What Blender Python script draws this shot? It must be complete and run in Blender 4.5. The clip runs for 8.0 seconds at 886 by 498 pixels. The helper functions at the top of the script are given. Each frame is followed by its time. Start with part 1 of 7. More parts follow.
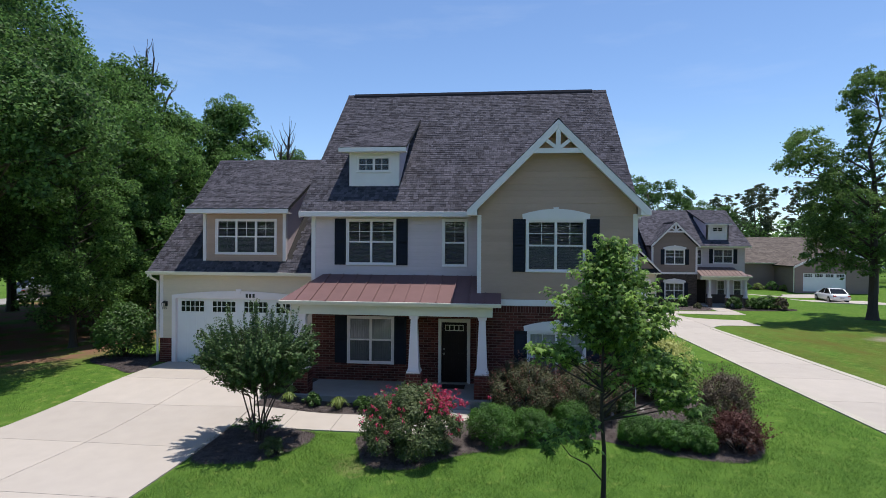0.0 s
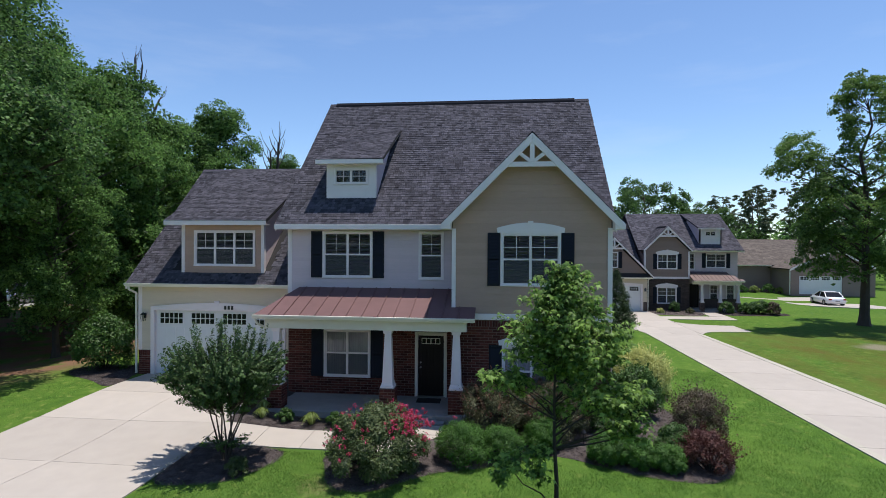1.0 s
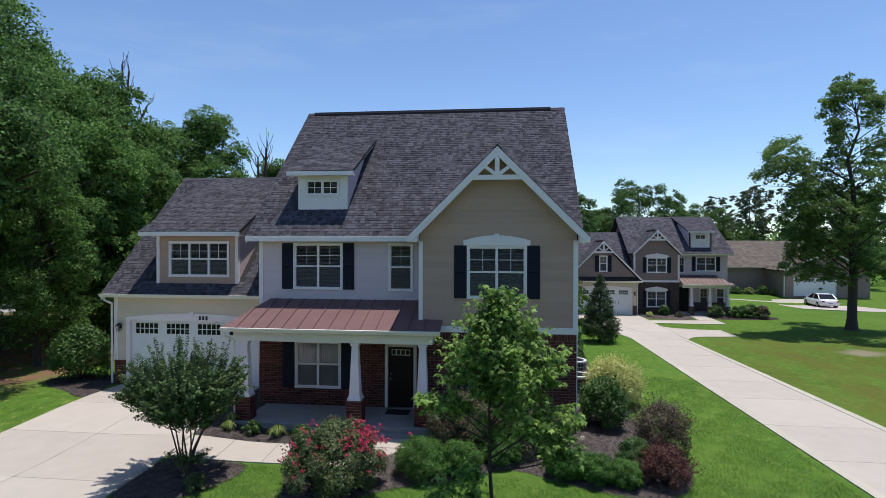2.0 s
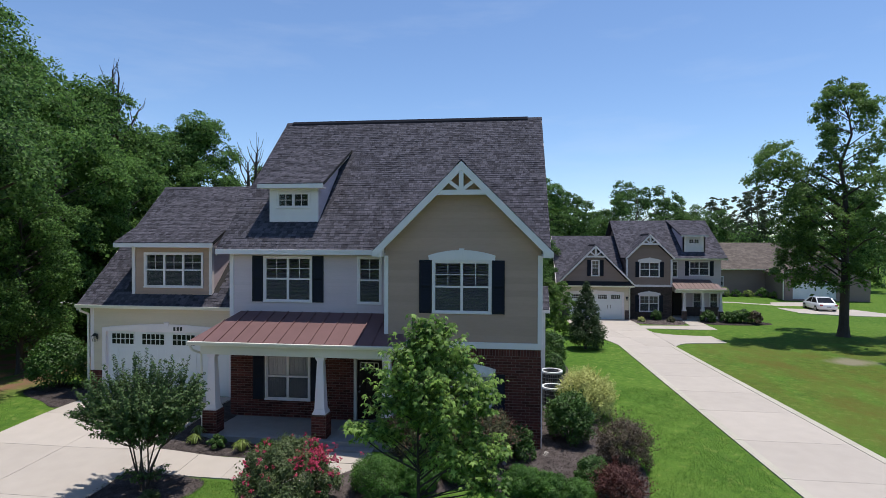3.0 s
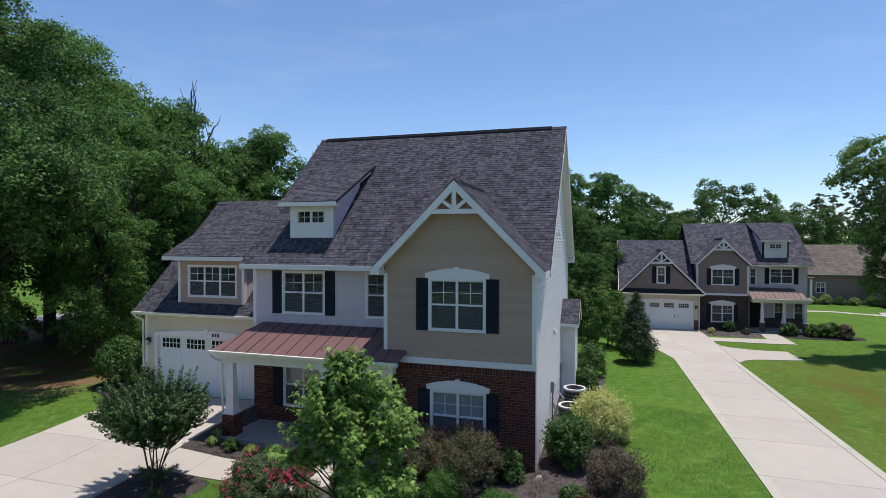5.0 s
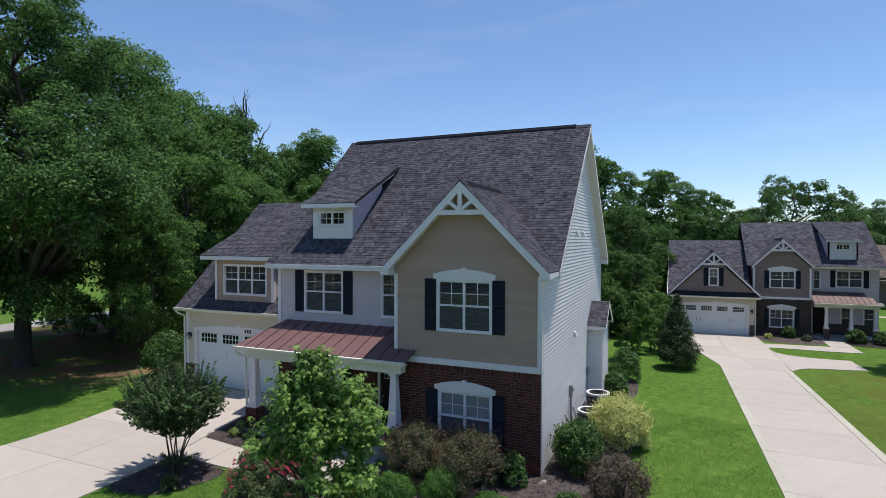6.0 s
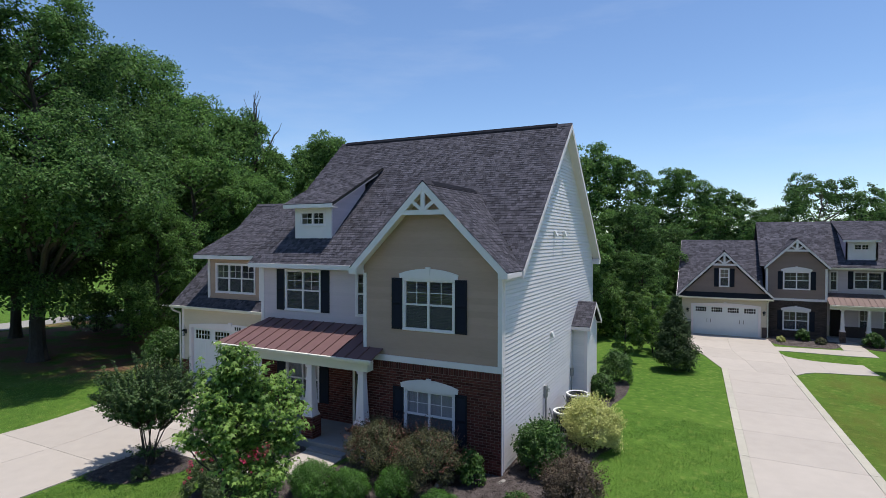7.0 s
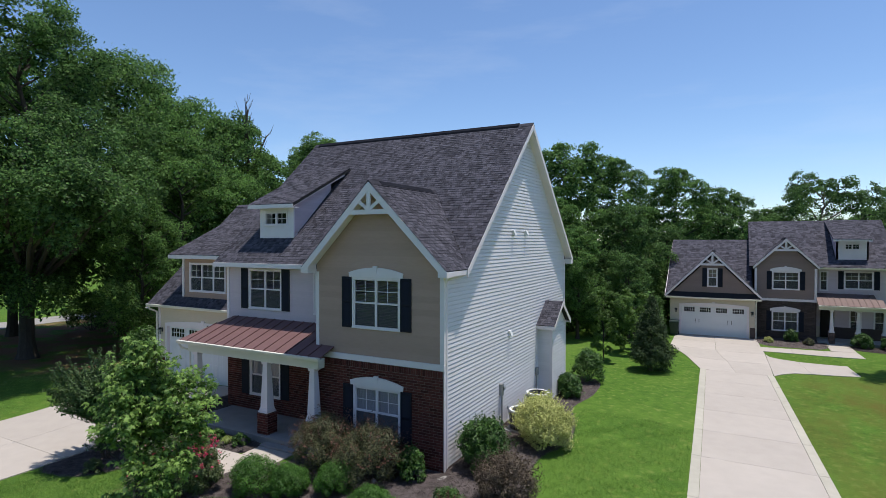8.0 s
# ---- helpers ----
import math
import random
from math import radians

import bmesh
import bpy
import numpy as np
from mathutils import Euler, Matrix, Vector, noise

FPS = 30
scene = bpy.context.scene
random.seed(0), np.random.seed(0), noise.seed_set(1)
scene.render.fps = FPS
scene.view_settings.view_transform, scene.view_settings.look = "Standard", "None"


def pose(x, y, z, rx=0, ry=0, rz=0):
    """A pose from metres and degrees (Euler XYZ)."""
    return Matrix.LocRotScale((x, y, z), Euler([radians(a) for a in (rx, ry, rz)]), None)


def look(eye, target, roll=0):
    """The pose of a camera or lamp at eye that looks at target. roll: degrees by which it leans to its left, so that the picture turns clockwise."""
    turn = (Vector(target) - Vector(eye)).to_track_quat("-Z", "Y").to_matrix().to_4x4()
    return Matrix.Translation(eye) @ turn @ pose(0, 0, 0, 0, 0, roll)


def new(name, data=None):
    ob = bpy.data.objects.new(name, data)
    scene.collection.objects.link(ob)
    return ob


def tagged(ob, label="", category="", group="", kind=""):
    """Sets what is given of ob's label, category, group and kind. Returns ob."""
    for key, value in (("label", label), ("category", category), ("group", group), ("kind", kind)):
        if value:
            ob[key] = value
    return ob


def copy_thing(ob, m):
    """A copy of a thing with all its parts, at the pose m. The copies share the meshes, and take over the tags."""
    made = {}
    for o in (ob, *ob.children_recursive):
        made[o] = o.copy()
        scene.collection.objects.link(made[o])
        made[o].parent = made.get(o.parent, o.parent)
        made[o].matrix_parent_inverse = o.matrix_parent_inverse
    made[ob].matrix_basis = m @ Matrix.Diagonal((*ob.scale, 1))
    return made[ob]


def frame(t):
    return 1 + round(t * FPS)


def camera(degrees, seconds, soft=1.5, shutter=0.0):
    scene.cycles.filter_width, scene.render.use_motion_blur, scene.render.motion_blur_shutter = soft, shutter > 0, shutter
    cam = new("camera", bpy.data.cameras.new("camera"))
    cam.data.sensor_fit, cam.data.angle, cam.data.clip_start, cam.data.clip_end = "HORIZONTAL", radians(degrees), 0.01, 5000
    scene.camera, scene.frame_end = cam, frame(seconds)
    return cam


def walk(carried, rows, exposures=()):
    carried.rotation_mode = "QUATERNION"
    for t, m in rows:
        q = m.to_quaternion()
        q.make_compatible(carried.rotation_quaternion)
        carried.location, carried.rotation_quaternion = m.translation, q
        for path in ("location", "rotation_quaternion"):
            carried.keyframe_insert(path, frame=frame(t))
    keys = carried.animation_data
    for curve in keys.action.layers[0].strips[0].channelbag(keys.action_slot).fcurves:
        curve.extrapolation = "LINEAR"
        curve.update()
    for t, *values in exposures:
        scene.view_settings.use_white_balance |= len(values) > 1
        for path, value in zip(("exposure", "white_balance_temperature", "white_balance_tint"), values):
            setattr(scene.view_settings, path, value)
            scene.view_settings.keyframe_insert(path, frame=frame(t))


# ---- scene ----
cam = camera(77.7, 8.0, soft=0.6)
PATH = [
    (0, (0.088, -0.584, 4.807), (-0.119, 1.405, 4.793), 0.4),
    (0.5, (0.459, -0.466, 5.013), (0.25, 1.523, 4.999), 0.3),
    (1, (0.883, -0.394, 5.232), (0.67, 1.595, 5.217), 0.3),
    (1.5, (1.395, -0.368, 5.418), (1.176, 1.62, 5.402), 0.2),
    (3, (3.168, -0.164, 6.129), (2.921, 1.82, 6.104), 0.2),
    (3.5, (3.87, -0.061, 6.331), (3.561, 1.915, 6.303), 0.1),
    (4, (4.604, 0.027, 6.493), (4.225, 1.99, 6.464), 0.1),
    (4.5, (5.3, 0.146, 6.654), (4.834, 2.091, 6.622), 0.1),
    (6, (7.551, 0.805, 6.79), (6.761, 2.642, 6.754), 0.1),
    (6.5, (8.471, 1.144, 6.785), (7.615, 2.951, 6.749), 0.1),
    (7, (9.405, 1.522, 6.792), (8.511, 3.311, 6.755), 0.1),
    (7.5, (10.394, 1.91, 6.803), (9.472, 3.685, 6.766), 0.1),
    (8, (11.308, 2.281, 6.743), (10.366, 4.045, 6.709), -0.0),
]
walk(cam, [(t, look(eye, target, roll)) for t, eye, target, roll in PATH], [(0.0, 0.05, 6430, 11.5), (3.0, -0.05, 6430, 11.5), (8.0, -0.07, 6430, 11.5)])

# ---- light ----
SUN = Vector((0.168, 0.135, 1.0)).normalized()
world = bpy.data.worlds.new("sky")
scene.world = world
world.use_nodes = True
wn = world.node_tree
sky = wn.nodes.new("ShaderNodeTexSky")
sky.sky_type, sky.sun_disc = "NISHITA", False
sky.sun_elevation, sky.sun_rotation = math.asin(SUN.z), math.atan2(SUN.x, SUN.y)
sky.air_density, sky.dust_density, sky.ozone_density = 0.95, 0.2, 6.2
# thin high wisps of cloud all over the sky
wc, wm, wz = wn.nodes.new("ShaderNodeTexCoord"), wn.nodes.new("ShaderNodeMapping"), wn.nodes.new("ShaderNodeTexNoise")
wr, wa_ = wn.nodes.new("ShaderNodeMapRange"), wn.nodes.new("ShaderNodeMix")
wm.inputs["Scale"].default_value, wm.inputs["Rotation"].default_value = (2.0, 2.6, 11.0), (0.12, 0.10, 0.4)
wz.inputs["Scale"].default_value, wz.inputs["Detail"].default_value, wz.inputs["Roughness"].default_value = 1.3, 7, 0.58
wr.inputs["From Min"].default_value, wr.inputs["From Max"].default_value, wr.inputs["To Max"].default_value = 0.52, 0.82, 0.18
wa_.data_type, wa_.clamp_factor = "RGBA", True
wa_.inputs["B"].default_value = (4.6, 5.2, 6.0, 1)
wn.links.new(wc.outputs["Generated"], wm.inputs["Vector"])
wn.links.new(wm.outputs[0], wz.inputs["Vector"])
wn.links.new(wz.outputs[0], wr.inputs["Value"])
wn.links.new(wr.outputs[0], wa_.inputs["Factor"])
wn.links.new(sky.outputs[0], wa_.inputs["A"])
wn.links.new(wa_.outputs["Result"], wn.nodes["Background"].inputs[0])
wn.nodes["Background"].inputs[1].default_value = 0.163
sun = new("sun", bpy.data.lights.new("sun", "SUN"))
sun.data.energy, sun.data.angle, sun.data.color = 5.0, radians(0.53), (1.0, 0.95, 0.87)
sun.matrix_world = look(SUN * 200, (0, 0, 0))


# ---- materials ----
def mat(name, base, rough=0.7, var=None, scale=8.0, bump=0.0, bscale=60.0, metal=0.0, spec=0.5, island=0.0, tone2=None, stretch=None):
    """A surface of two noises (stains and grain), with a random tone for each loose piece and fine relief."""
    m = bpy.data.materials.new(name)
    m.use_nodes = True
    nt = m.node_tree
    p = nt.nodes["Principled BSDF"]
    p.inputs["Roughness"].default_value, p.inputs["Metallic"].default_value = rough, metal
    p.inputs["Specular IOR Level"].default_value = spec
    co = nt.nodes.new("ShaderNodeNewGeometry")
    pos = co.outputs["Position"]
    if stretch:
        mp = nt.nodes.new("ShaderNodeVectorMath")
        mp.operation = "MULTIPLY"
        mp.inputs[1].default_value = stretch
        nt.links.new(pos, mp.inputs[0])
        pos = mp.outputs[0]
    n1, n2 = nt.nodes.new("ShaderNodeTexNoise"), nt.nodes.new("ShaderNodeTexNoise")
    for n, sc, det in ((n1, scale * 0.12, 4), (n2, scale, 5)):
        n.inputs["Scale"].default_value, n.inputs["Detail"].default_value = sc, det
        nt.links.new(pos, n.inputs["Vector"])
    add = nt.nodes.new("ShaderNodeMath")
    add.operation = "ADD"
    nt.links.new(n1.outputs[0], add.inputs[0])
    nt.links.new(n2.outputs[0], add.inputs[1])
    val = nt.nodes.new("ShaderNodeMapRange")
    val.inputs["From Min"].default_value, val.inputs["From Max"].default_value = 0.65, 1.35
    nt.links.new(add.outputs[0], val.inputs["Value"])
    ramp = nt.nodes.new("ShaderNodeMix")
    ramp.data_type = "RGBA"
    t2 = tone2 or tuple(c * (1 - (var if var is not None else 0.25)) for c in base)
    ramp.inputs["A"].default_value, ramp.inputs["B"].default_value = (*base, 1), (*t2, 1)
    nt.links.new(val.outputs[0], ramp.inputs["Factor"])
    out = ramp.outputs["Result"]
    if island:
        oi = nt.nodes.new("ShaderNodeObjectInfo")
        s1 = nt.nodes.new("ShaderNodeMath")
        s1.operation = "ADD"
        nt.links.new(co.outputs["Random Per Island"], s1.inputs[0])
        nt.links.new(oi.outputs["Random"], s1.inputs[1])
        s2 = nt.nodes.new("ShaderNodeMath")
        s2.operation = "FRACT"
        nt.links.new(s1.outputs[0], s2.inputs[0])
        r = nt.nodes.new("ShaderNodeMapRange")
        r.inputs["To Min"].default_value, r.inputs["To Max"].default_value = 1 - island, 1 + island
        nt.links.new(s2.outputs[0], r.inputs["Value"])
        mul = nt.nodes.new("ShaderNodeMix")
        mul.data_type, mul.blend_type = "RGBA", "MULTIPLY"
        mul.inputs["Factor"].default_value = 1.0
        nt.links.new(out, mul.inputs["A"])
        nt.links.new(r.outputs[0], mul.inputs["B"])
        out = mul.outputs["Result"]
    nt.links.new(out, p.inputs["Base Color"])
    if bump:
        n3 = nt.nodes.new("ShaderNodeTexNoise")
        n3.inputs["Scale"].default_value, n3.inputs["Detail"].default_value = bscale, 3
        nt.links.new(co.outputs["Position"], n3.inputs["Vector"])
        b = nt.nodes.new("ShaderNodeBump")
        b.inputs["Strength"].default_value, b.inputs["Distance"].default_value = bump, 0.02
        nt.links.new(n3.outputs[0], b.inputs["Height"])
        nt.links.new(b.outputs[0], p.inputs["Normal"])
    return m


def leaf_mat(name, dark, light, trans=0.3, rough=0.5, scale=0.9, spec=0.35, spread=0.8):
    """Foliage: a tone for each leaf, drifting over the crown, partly let through by the light."""
    m = bpy.data.materials.new(name)
    m.use_nodes = True
    nt = m.node_tree
    p = nt.nodes["Principled BSDF"]
    p.inputs["Roughness"].default_value = rough
    p.inputs["Specular IOR Level"].default_value = spec
    g = nt.nodes.new("ShaderNodeNewGeometry")
    n = nt.nodes.new("ShaderNodeTexNoise")
    n.inputs["Scale"].default_value = scale
    nt.links.new(g.outputs["Position"], n.inputs["Vector"])
    a = nt.nodes.new("ShaderNodeMath")
    a.operation = "MULTIPLY_ADD"
    nt.links.new(n.outputs[0], a.inputs[0])
    a.inputs[1].default_value = 0.9
    sc = nt.nodes.new("ShaderNodeMath")
    sc.operation = "MULTIPLY_ADD"
    nt.links.new(g.outputs["Random Per Island"], sc.inputs[0])
    sc.inputs[1].default_value, sc.inputs[2].default_value = spread, 0.05 - 0.5 * spread
    nt.links.new(sc.outputs[0], a.inputs[2])
    mix = nt.nodes.new("ShaderNodeMix")
    mix.data_type = "RGBA"
    mix.inputs["A"].default_value, mix.inputs["B"].default_value = (*dark, 1), (*light, 1)
    nt.links.new(a.outputs[0], mix.inputs["Factor"])
    nt.links.new(mix.outputs["Result"], p.inputs["Base Color"])
    tr = nt.nodes.new("ShaderNodeBsdfTranslucent")
    nt.links.new(mix.outputs["Result"], tr.inputs["Color"])
    ms = nt.nodes.new("ShaderNodeMixShader")
    ms.inputs[0].default_value = trans
    nt.links.new(p.outputs[0], ms.inputs[1])
    nt.links.new(tr.outputs[0], ms.inputs[2])
    nt.links.new(ms.outputs[0], nt.nodes["Material Output"].inputs["Surface"])
    return m


def glass_mat(name):
    m = bpy.data.materials.new(name)
    m.use_nodes = True
    nt = m.node_tree
    nt.nodes.remove(nt.nodes["Principled BSDF"])
    t, gl, lw, pw, ma, mx = (nt.nodes.new(k) for k in ("ShaderNodeBsdfTransparent", "ShaderNodeBsdfGlossy", "ShaderNodeLayerWeight", "ShaderNodeMath", "ShaderNodeMath", "ShaderNodeMixShader"))
    t.inputs[0].default_value = (0.84, 0.87, 0.88, 1)
    gl.inputs["Roughness"].default_value = 0.02
    pw.operation, ma.operation = "POWER", "MULTIPLY_ADD"
    pw.inputs[1].default_value, ma.inputs[1].default_value, ma.inputs[2].default_value = 5.0, 0.92, 0.06
    nt.links.new(lw.outputs["Facing"], pw.inputs[0])
    nt.links.new(pw.outputs[0], ma.inputs[0])
    nt.links.new(ma.outputs[0], mx.inputs[0])
    nt.links.new(t.outputs[0], mx.inputs[1])
    nt.links.new(gl.outputs[0], mx.inputs[2])
    nt.links.new(mx.outputs[0], nt.nodes["Material Output"].inputs["Surface"])
    return m


def screen_mat(name):
    """Fine insect mesh: half of it open."""
    m = bpy.data.materials.new(name)
    m.use_nodes = True
    nt = m.node_tree
    p = nt.nodes["Principled BSDF"]
    p.inputs["Base Color"].default_value, p.inputs["Roughness"].default_value = (0.09, 0.09, 0.095, 1), 0.7
    t, mx = nt.nodes.new("ShaderNodeBsdfTransparent"), nt.nodes.new("ShaderNodeMixShader")
    mx.inputs[0].default_value = 0.55
    nt.links.new(t.outputs[0], mx.inputs[1])
    nt.links.new(p.outputs[0], mx.inputs[2])
    nt.links.new(mx.outputs[0], nt.nodes["Material Output"].inputs["Surface"])
    return m


SCREEN = screen_mat("insect_mesh")
TRIM = mat("white_paint", (0.82, 0.745, 0.745), 0.5, 0.08, 3, 0.05)
CREAM = mat("cream_paint", (0.74, 0.72, 0.62), 0.5, 0.08, 3, 0.05)
S_TAN = mat("tan_siding", (0.455, 0.303, 0.237), 0.65, 0.1, 5, 0.15, 90, island=0.05, stretch=(1, 1, 5))
S_GREY = mat("pale_grey_siding", (0.62, 0.51, 0.54), 0.6, 0.08, 5, 0.1, 90, island=0.03, stretch=(1, 1, 5))
S_SIDE = mat("light_vinyl_siding", (0.77, 0.73, 0.73), 0.5, 0.08, 5, 0.1, 90, island=0.03, stretch=(1, 1, 5))
S_CREAM = mat("cream_siding", (0.66, 0.565, 0.44), 0.6, 0.08, 5, 0.1, 90, island=0.03, stretch=(1, 1, 5))
S_BROWN = mat("brown_siding", (0.27, 0.19, 0.165), 0.65, 0.12, 5, 0.1, 90, island=0.04, stretch=(1, 1, 5))
BRICK = mat("red_brick", (0.128, 0.042, 0.034), 0.85, 0.4, 9, 0.4, 120, island=0.40, spec=0.1)
MORTAR = mat("mortar", (0.25, 0.165, 0.135), 0.95, 0.3, 12, 0.4, 150)
DKBRICK = mat("dark_brown_brick", (0.085, 0.06, 0.052), 0.85, 0.4, 9, 0.4, 120, island=0.3)
SHINGLE = mat("asphalt_shingle", (0.104, 0.100, 0.121), 0.95, 0.0, 16, 0.8, 220, island=0.38, tone2=(0.060, 0.059, 0.070), spec=0.03)
RIDGE = mat("ridge_vent_felt", (0.022, 0.023, 0.030), 0.95, 0.3, spec=0.02)
SHINGLE_B = mat("brown_asphalt_shingle", (0.165, 0.138, 0.120), 0.92, 0.3, 10, 0.5, 200, island=0.2, spec=0.1)
UNDERLAY = mat("roof_underlay", (0.0225, 0.021, 0.0225), 0.95, 0.2)
METAL_N = mat("taupe_metal_roof", (0.21, 0.155, 0.145), 0.5, 0.18, 2.5, 0.04, 20, metal=0.4, spec=0.2)
METAL = mat("bronze_metal_roof", (0.180, 0.103, 0.100), 0.55, 0.18, 2.5, 0.04, 20, metal=0.08, spec=0.15)
SHUTTER = mat("navy_black_paint", (0.010, 0.012, 0.022), 0.6, 0.2, 6, 0.05, spec=0.25)
DOORM = mat("black_door_paint", (0.014, 0.009, 0.008), 0.5, 0.2, 6, 0.05, spec=0.2)
GDOOR = mat("white_garage_paint", (0.74, 0.75, 0.75), 0.5, 0.06, 3, 0.03)
CONC = mat("concrete", (0.445, 0.398, 0.35), 0.9, 0.11, 2.2, 0.2, 140, island=0.05, spec=0.3)
CONC_E = mat("edge_band_concrete", (0.455, 0.425, 0.35), 0.9, 0.18, 3.0, 0.25, 140, island=0.05)
L_ABTIP = leaf_mat("abelia_tip", (0.100, 0.052, 0.036), (0.29, 0.135, 0.098), 0.3, scale=2.2)
CONC_W = mat("weathered_concrete", (0.33, 0.31, 0.285), 0.95, 0.3, 6.0, 0.3, 140)
CONC_D = mat("porch_concrete", (0.29, 0.285, 0.28), 0.85, 0.2, 3.0, 0.2, 140)
ASPH = mat("road_concrete", (0.315, 0.3, 0.277), 0.9, 0.25, 2.0, 0.25, 140)
MULCH = mat("dark_mulch", (0.145, 0.122, 0.116), 0.95, 0.0, 40, 1.0, 60, tone2=(0.040, 0.031, 0.029), island=0.45, spec=0.1)
BARK = mat("bark", (0.085, 0.068, 0.055), 0.95, 0.45, 12, 1.0, 30, stretch=(1, 1, 0.3))
DARKBARK = mat("dark_bark", (0.04, 0.033, 0.029), 0.95, 0.4, 12, 0.8, 40, stretch=(1, 1, 0.3))
BLACK = mat("black_metal", (0.02, 0.02, 0.022), 0.4, 0.2)
STEEL = mat("grey_metal", (0.33, 0.34, 0.34), 0.45, 0.15, 6, 0.05, metal=0.6)
CURTAIN = mat("pale_curtain", (0.44, 0.39, 0.41), 0.85, 0.12, 6, 0.1, stretch=(8, 1, 0.4))
PVC = mat("white_plastic", (0.72, 0.72, 0.70), 0.45, 0.08)
BLIND = mat("window_blind", (0.22, 0.165, 0.18), 0.6, 0.05, island=0.05)
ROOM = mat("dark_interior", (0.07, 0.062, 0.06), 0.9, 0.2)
RUBBER = mat("tyre_rubber", (0.018, 0.018, 0.018), 0.85, 0.2)
CARPAINT = mat("white_car_paint", (0.72, 0.73, 0.75), 0.22, 0.03, 2)
SILVER = mat("silver_car_paint", (0.42, 0.43, 0.44), 0.25, 0.05, 2, metal=0.5)
REDLAMP = mat("red_lens", (0.35, 0.02, 0.02), 0.25, 0.1)
GLASS = glass_mat("window_glass")
TINT = mat("tinted_glass", (0.010, 0.011, 0.013), 0.12, 0.1, spec=0.3)
L_OAK = leaf_mat("oak_leaf", (0.025, 0.056, 0.019), (0.158, 0.292, 0.080), 0.45, scale=0.35, spec=0.14, spread=1.1)
# Lighter than oak_leaf: sun and haze on the farther crowns are in the colour
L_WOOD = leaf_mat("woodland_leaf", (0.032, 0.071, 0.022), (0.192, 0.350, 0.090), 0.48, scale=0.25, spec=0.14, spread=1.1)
L_OAK2 = leaf_mat("sunny_oak_leaf", (0.055, 0.105, 0.028), (0.19, 0.32, 0.075), 0.55, scale=0.35)
L_PINE = leaf_mat("pine_needle", (0.0328, 0.0574, 0.0246), (0.0984, 0.139, 0.0574), 0.15, scale=0.3)
L_CEDAR = leaf_mat("cedar_needle", (0.022, 0.042, 0.016), (0.06, 0.098, 0.035), 0.15, 0.85, scale=1.5)
L_MAPLE = leaf_mat("maple_leaf", (0.045, 0.110, 0.022), (0.31, 0.47, 0.115), 0.48, 0.5, scale=1.6, spec=0.25, spread=1.1)
L_MYRTLE = leaf_mat("myrtle_leaf", (0.0213, 0.0541, 0.0135), (0.104, 0.178, 0.0500), 0.28, 0.6, scale=2)
L_BOX = leaf_mat("boxwood_leaf", (0.022, 0.075, 0.010), (0.094, 0.225, 0.026), 0.3, scale=2.5)
L_DKGREEN = leaf_mat("holly_leaf", (0.0205, 0.0615, 0.00984), (0.0738, 0.164, 0.023), 0.22, scale=2.5)
L_YELLOW = leaf_mat("variegated_leaf", (0.35, 0.40, 0.11), (0.70, 0.69, 0.29), 0.35, scale=3)
L_PURPLE = leaf_mat("barberry_leaf", (0.0492, 0.0344, 0.023), (0.148, 0.111, 0.0697), 0.2, scale=3)
L_RED = leaf_mat("red_barberry_leaf", (0.0574, 0.0148, 0.0148), (0.139, 0.0492, 0.0369), 0.25, scale=3)
L_ABELIA = leaf_mat("abelia_leaf", (0.030, 0.046, 0.018), (0.145, 0.142, 0.060), 0.28, scale=2.2, spread=1.1)
L_ROSE = leaf_mat("rose_leaf", (0.032, 0.066, 0.018), (0.13, 0.165, 0.058), 0.25, scale=2.5)
L_FLOWER = leaf_mat("red_petal", (0.369, 0.0164, 0.0428), (0.640, 0.0800, 0.190), 0.3, scale=3)
L_LIRIOPE = leaf_mat("pale_strap_leaf", (0.131, 0.205, 0.0328), (0.344, 0.41, 0.115), 0.3, scale=3)
L_GRASS = leaf_mat("grass_blade", (0.052, 0.130, 0.020), (0.250, 0.430, 0.098), 0.5, scale=1.6, spec=0.15, spread=1.1)


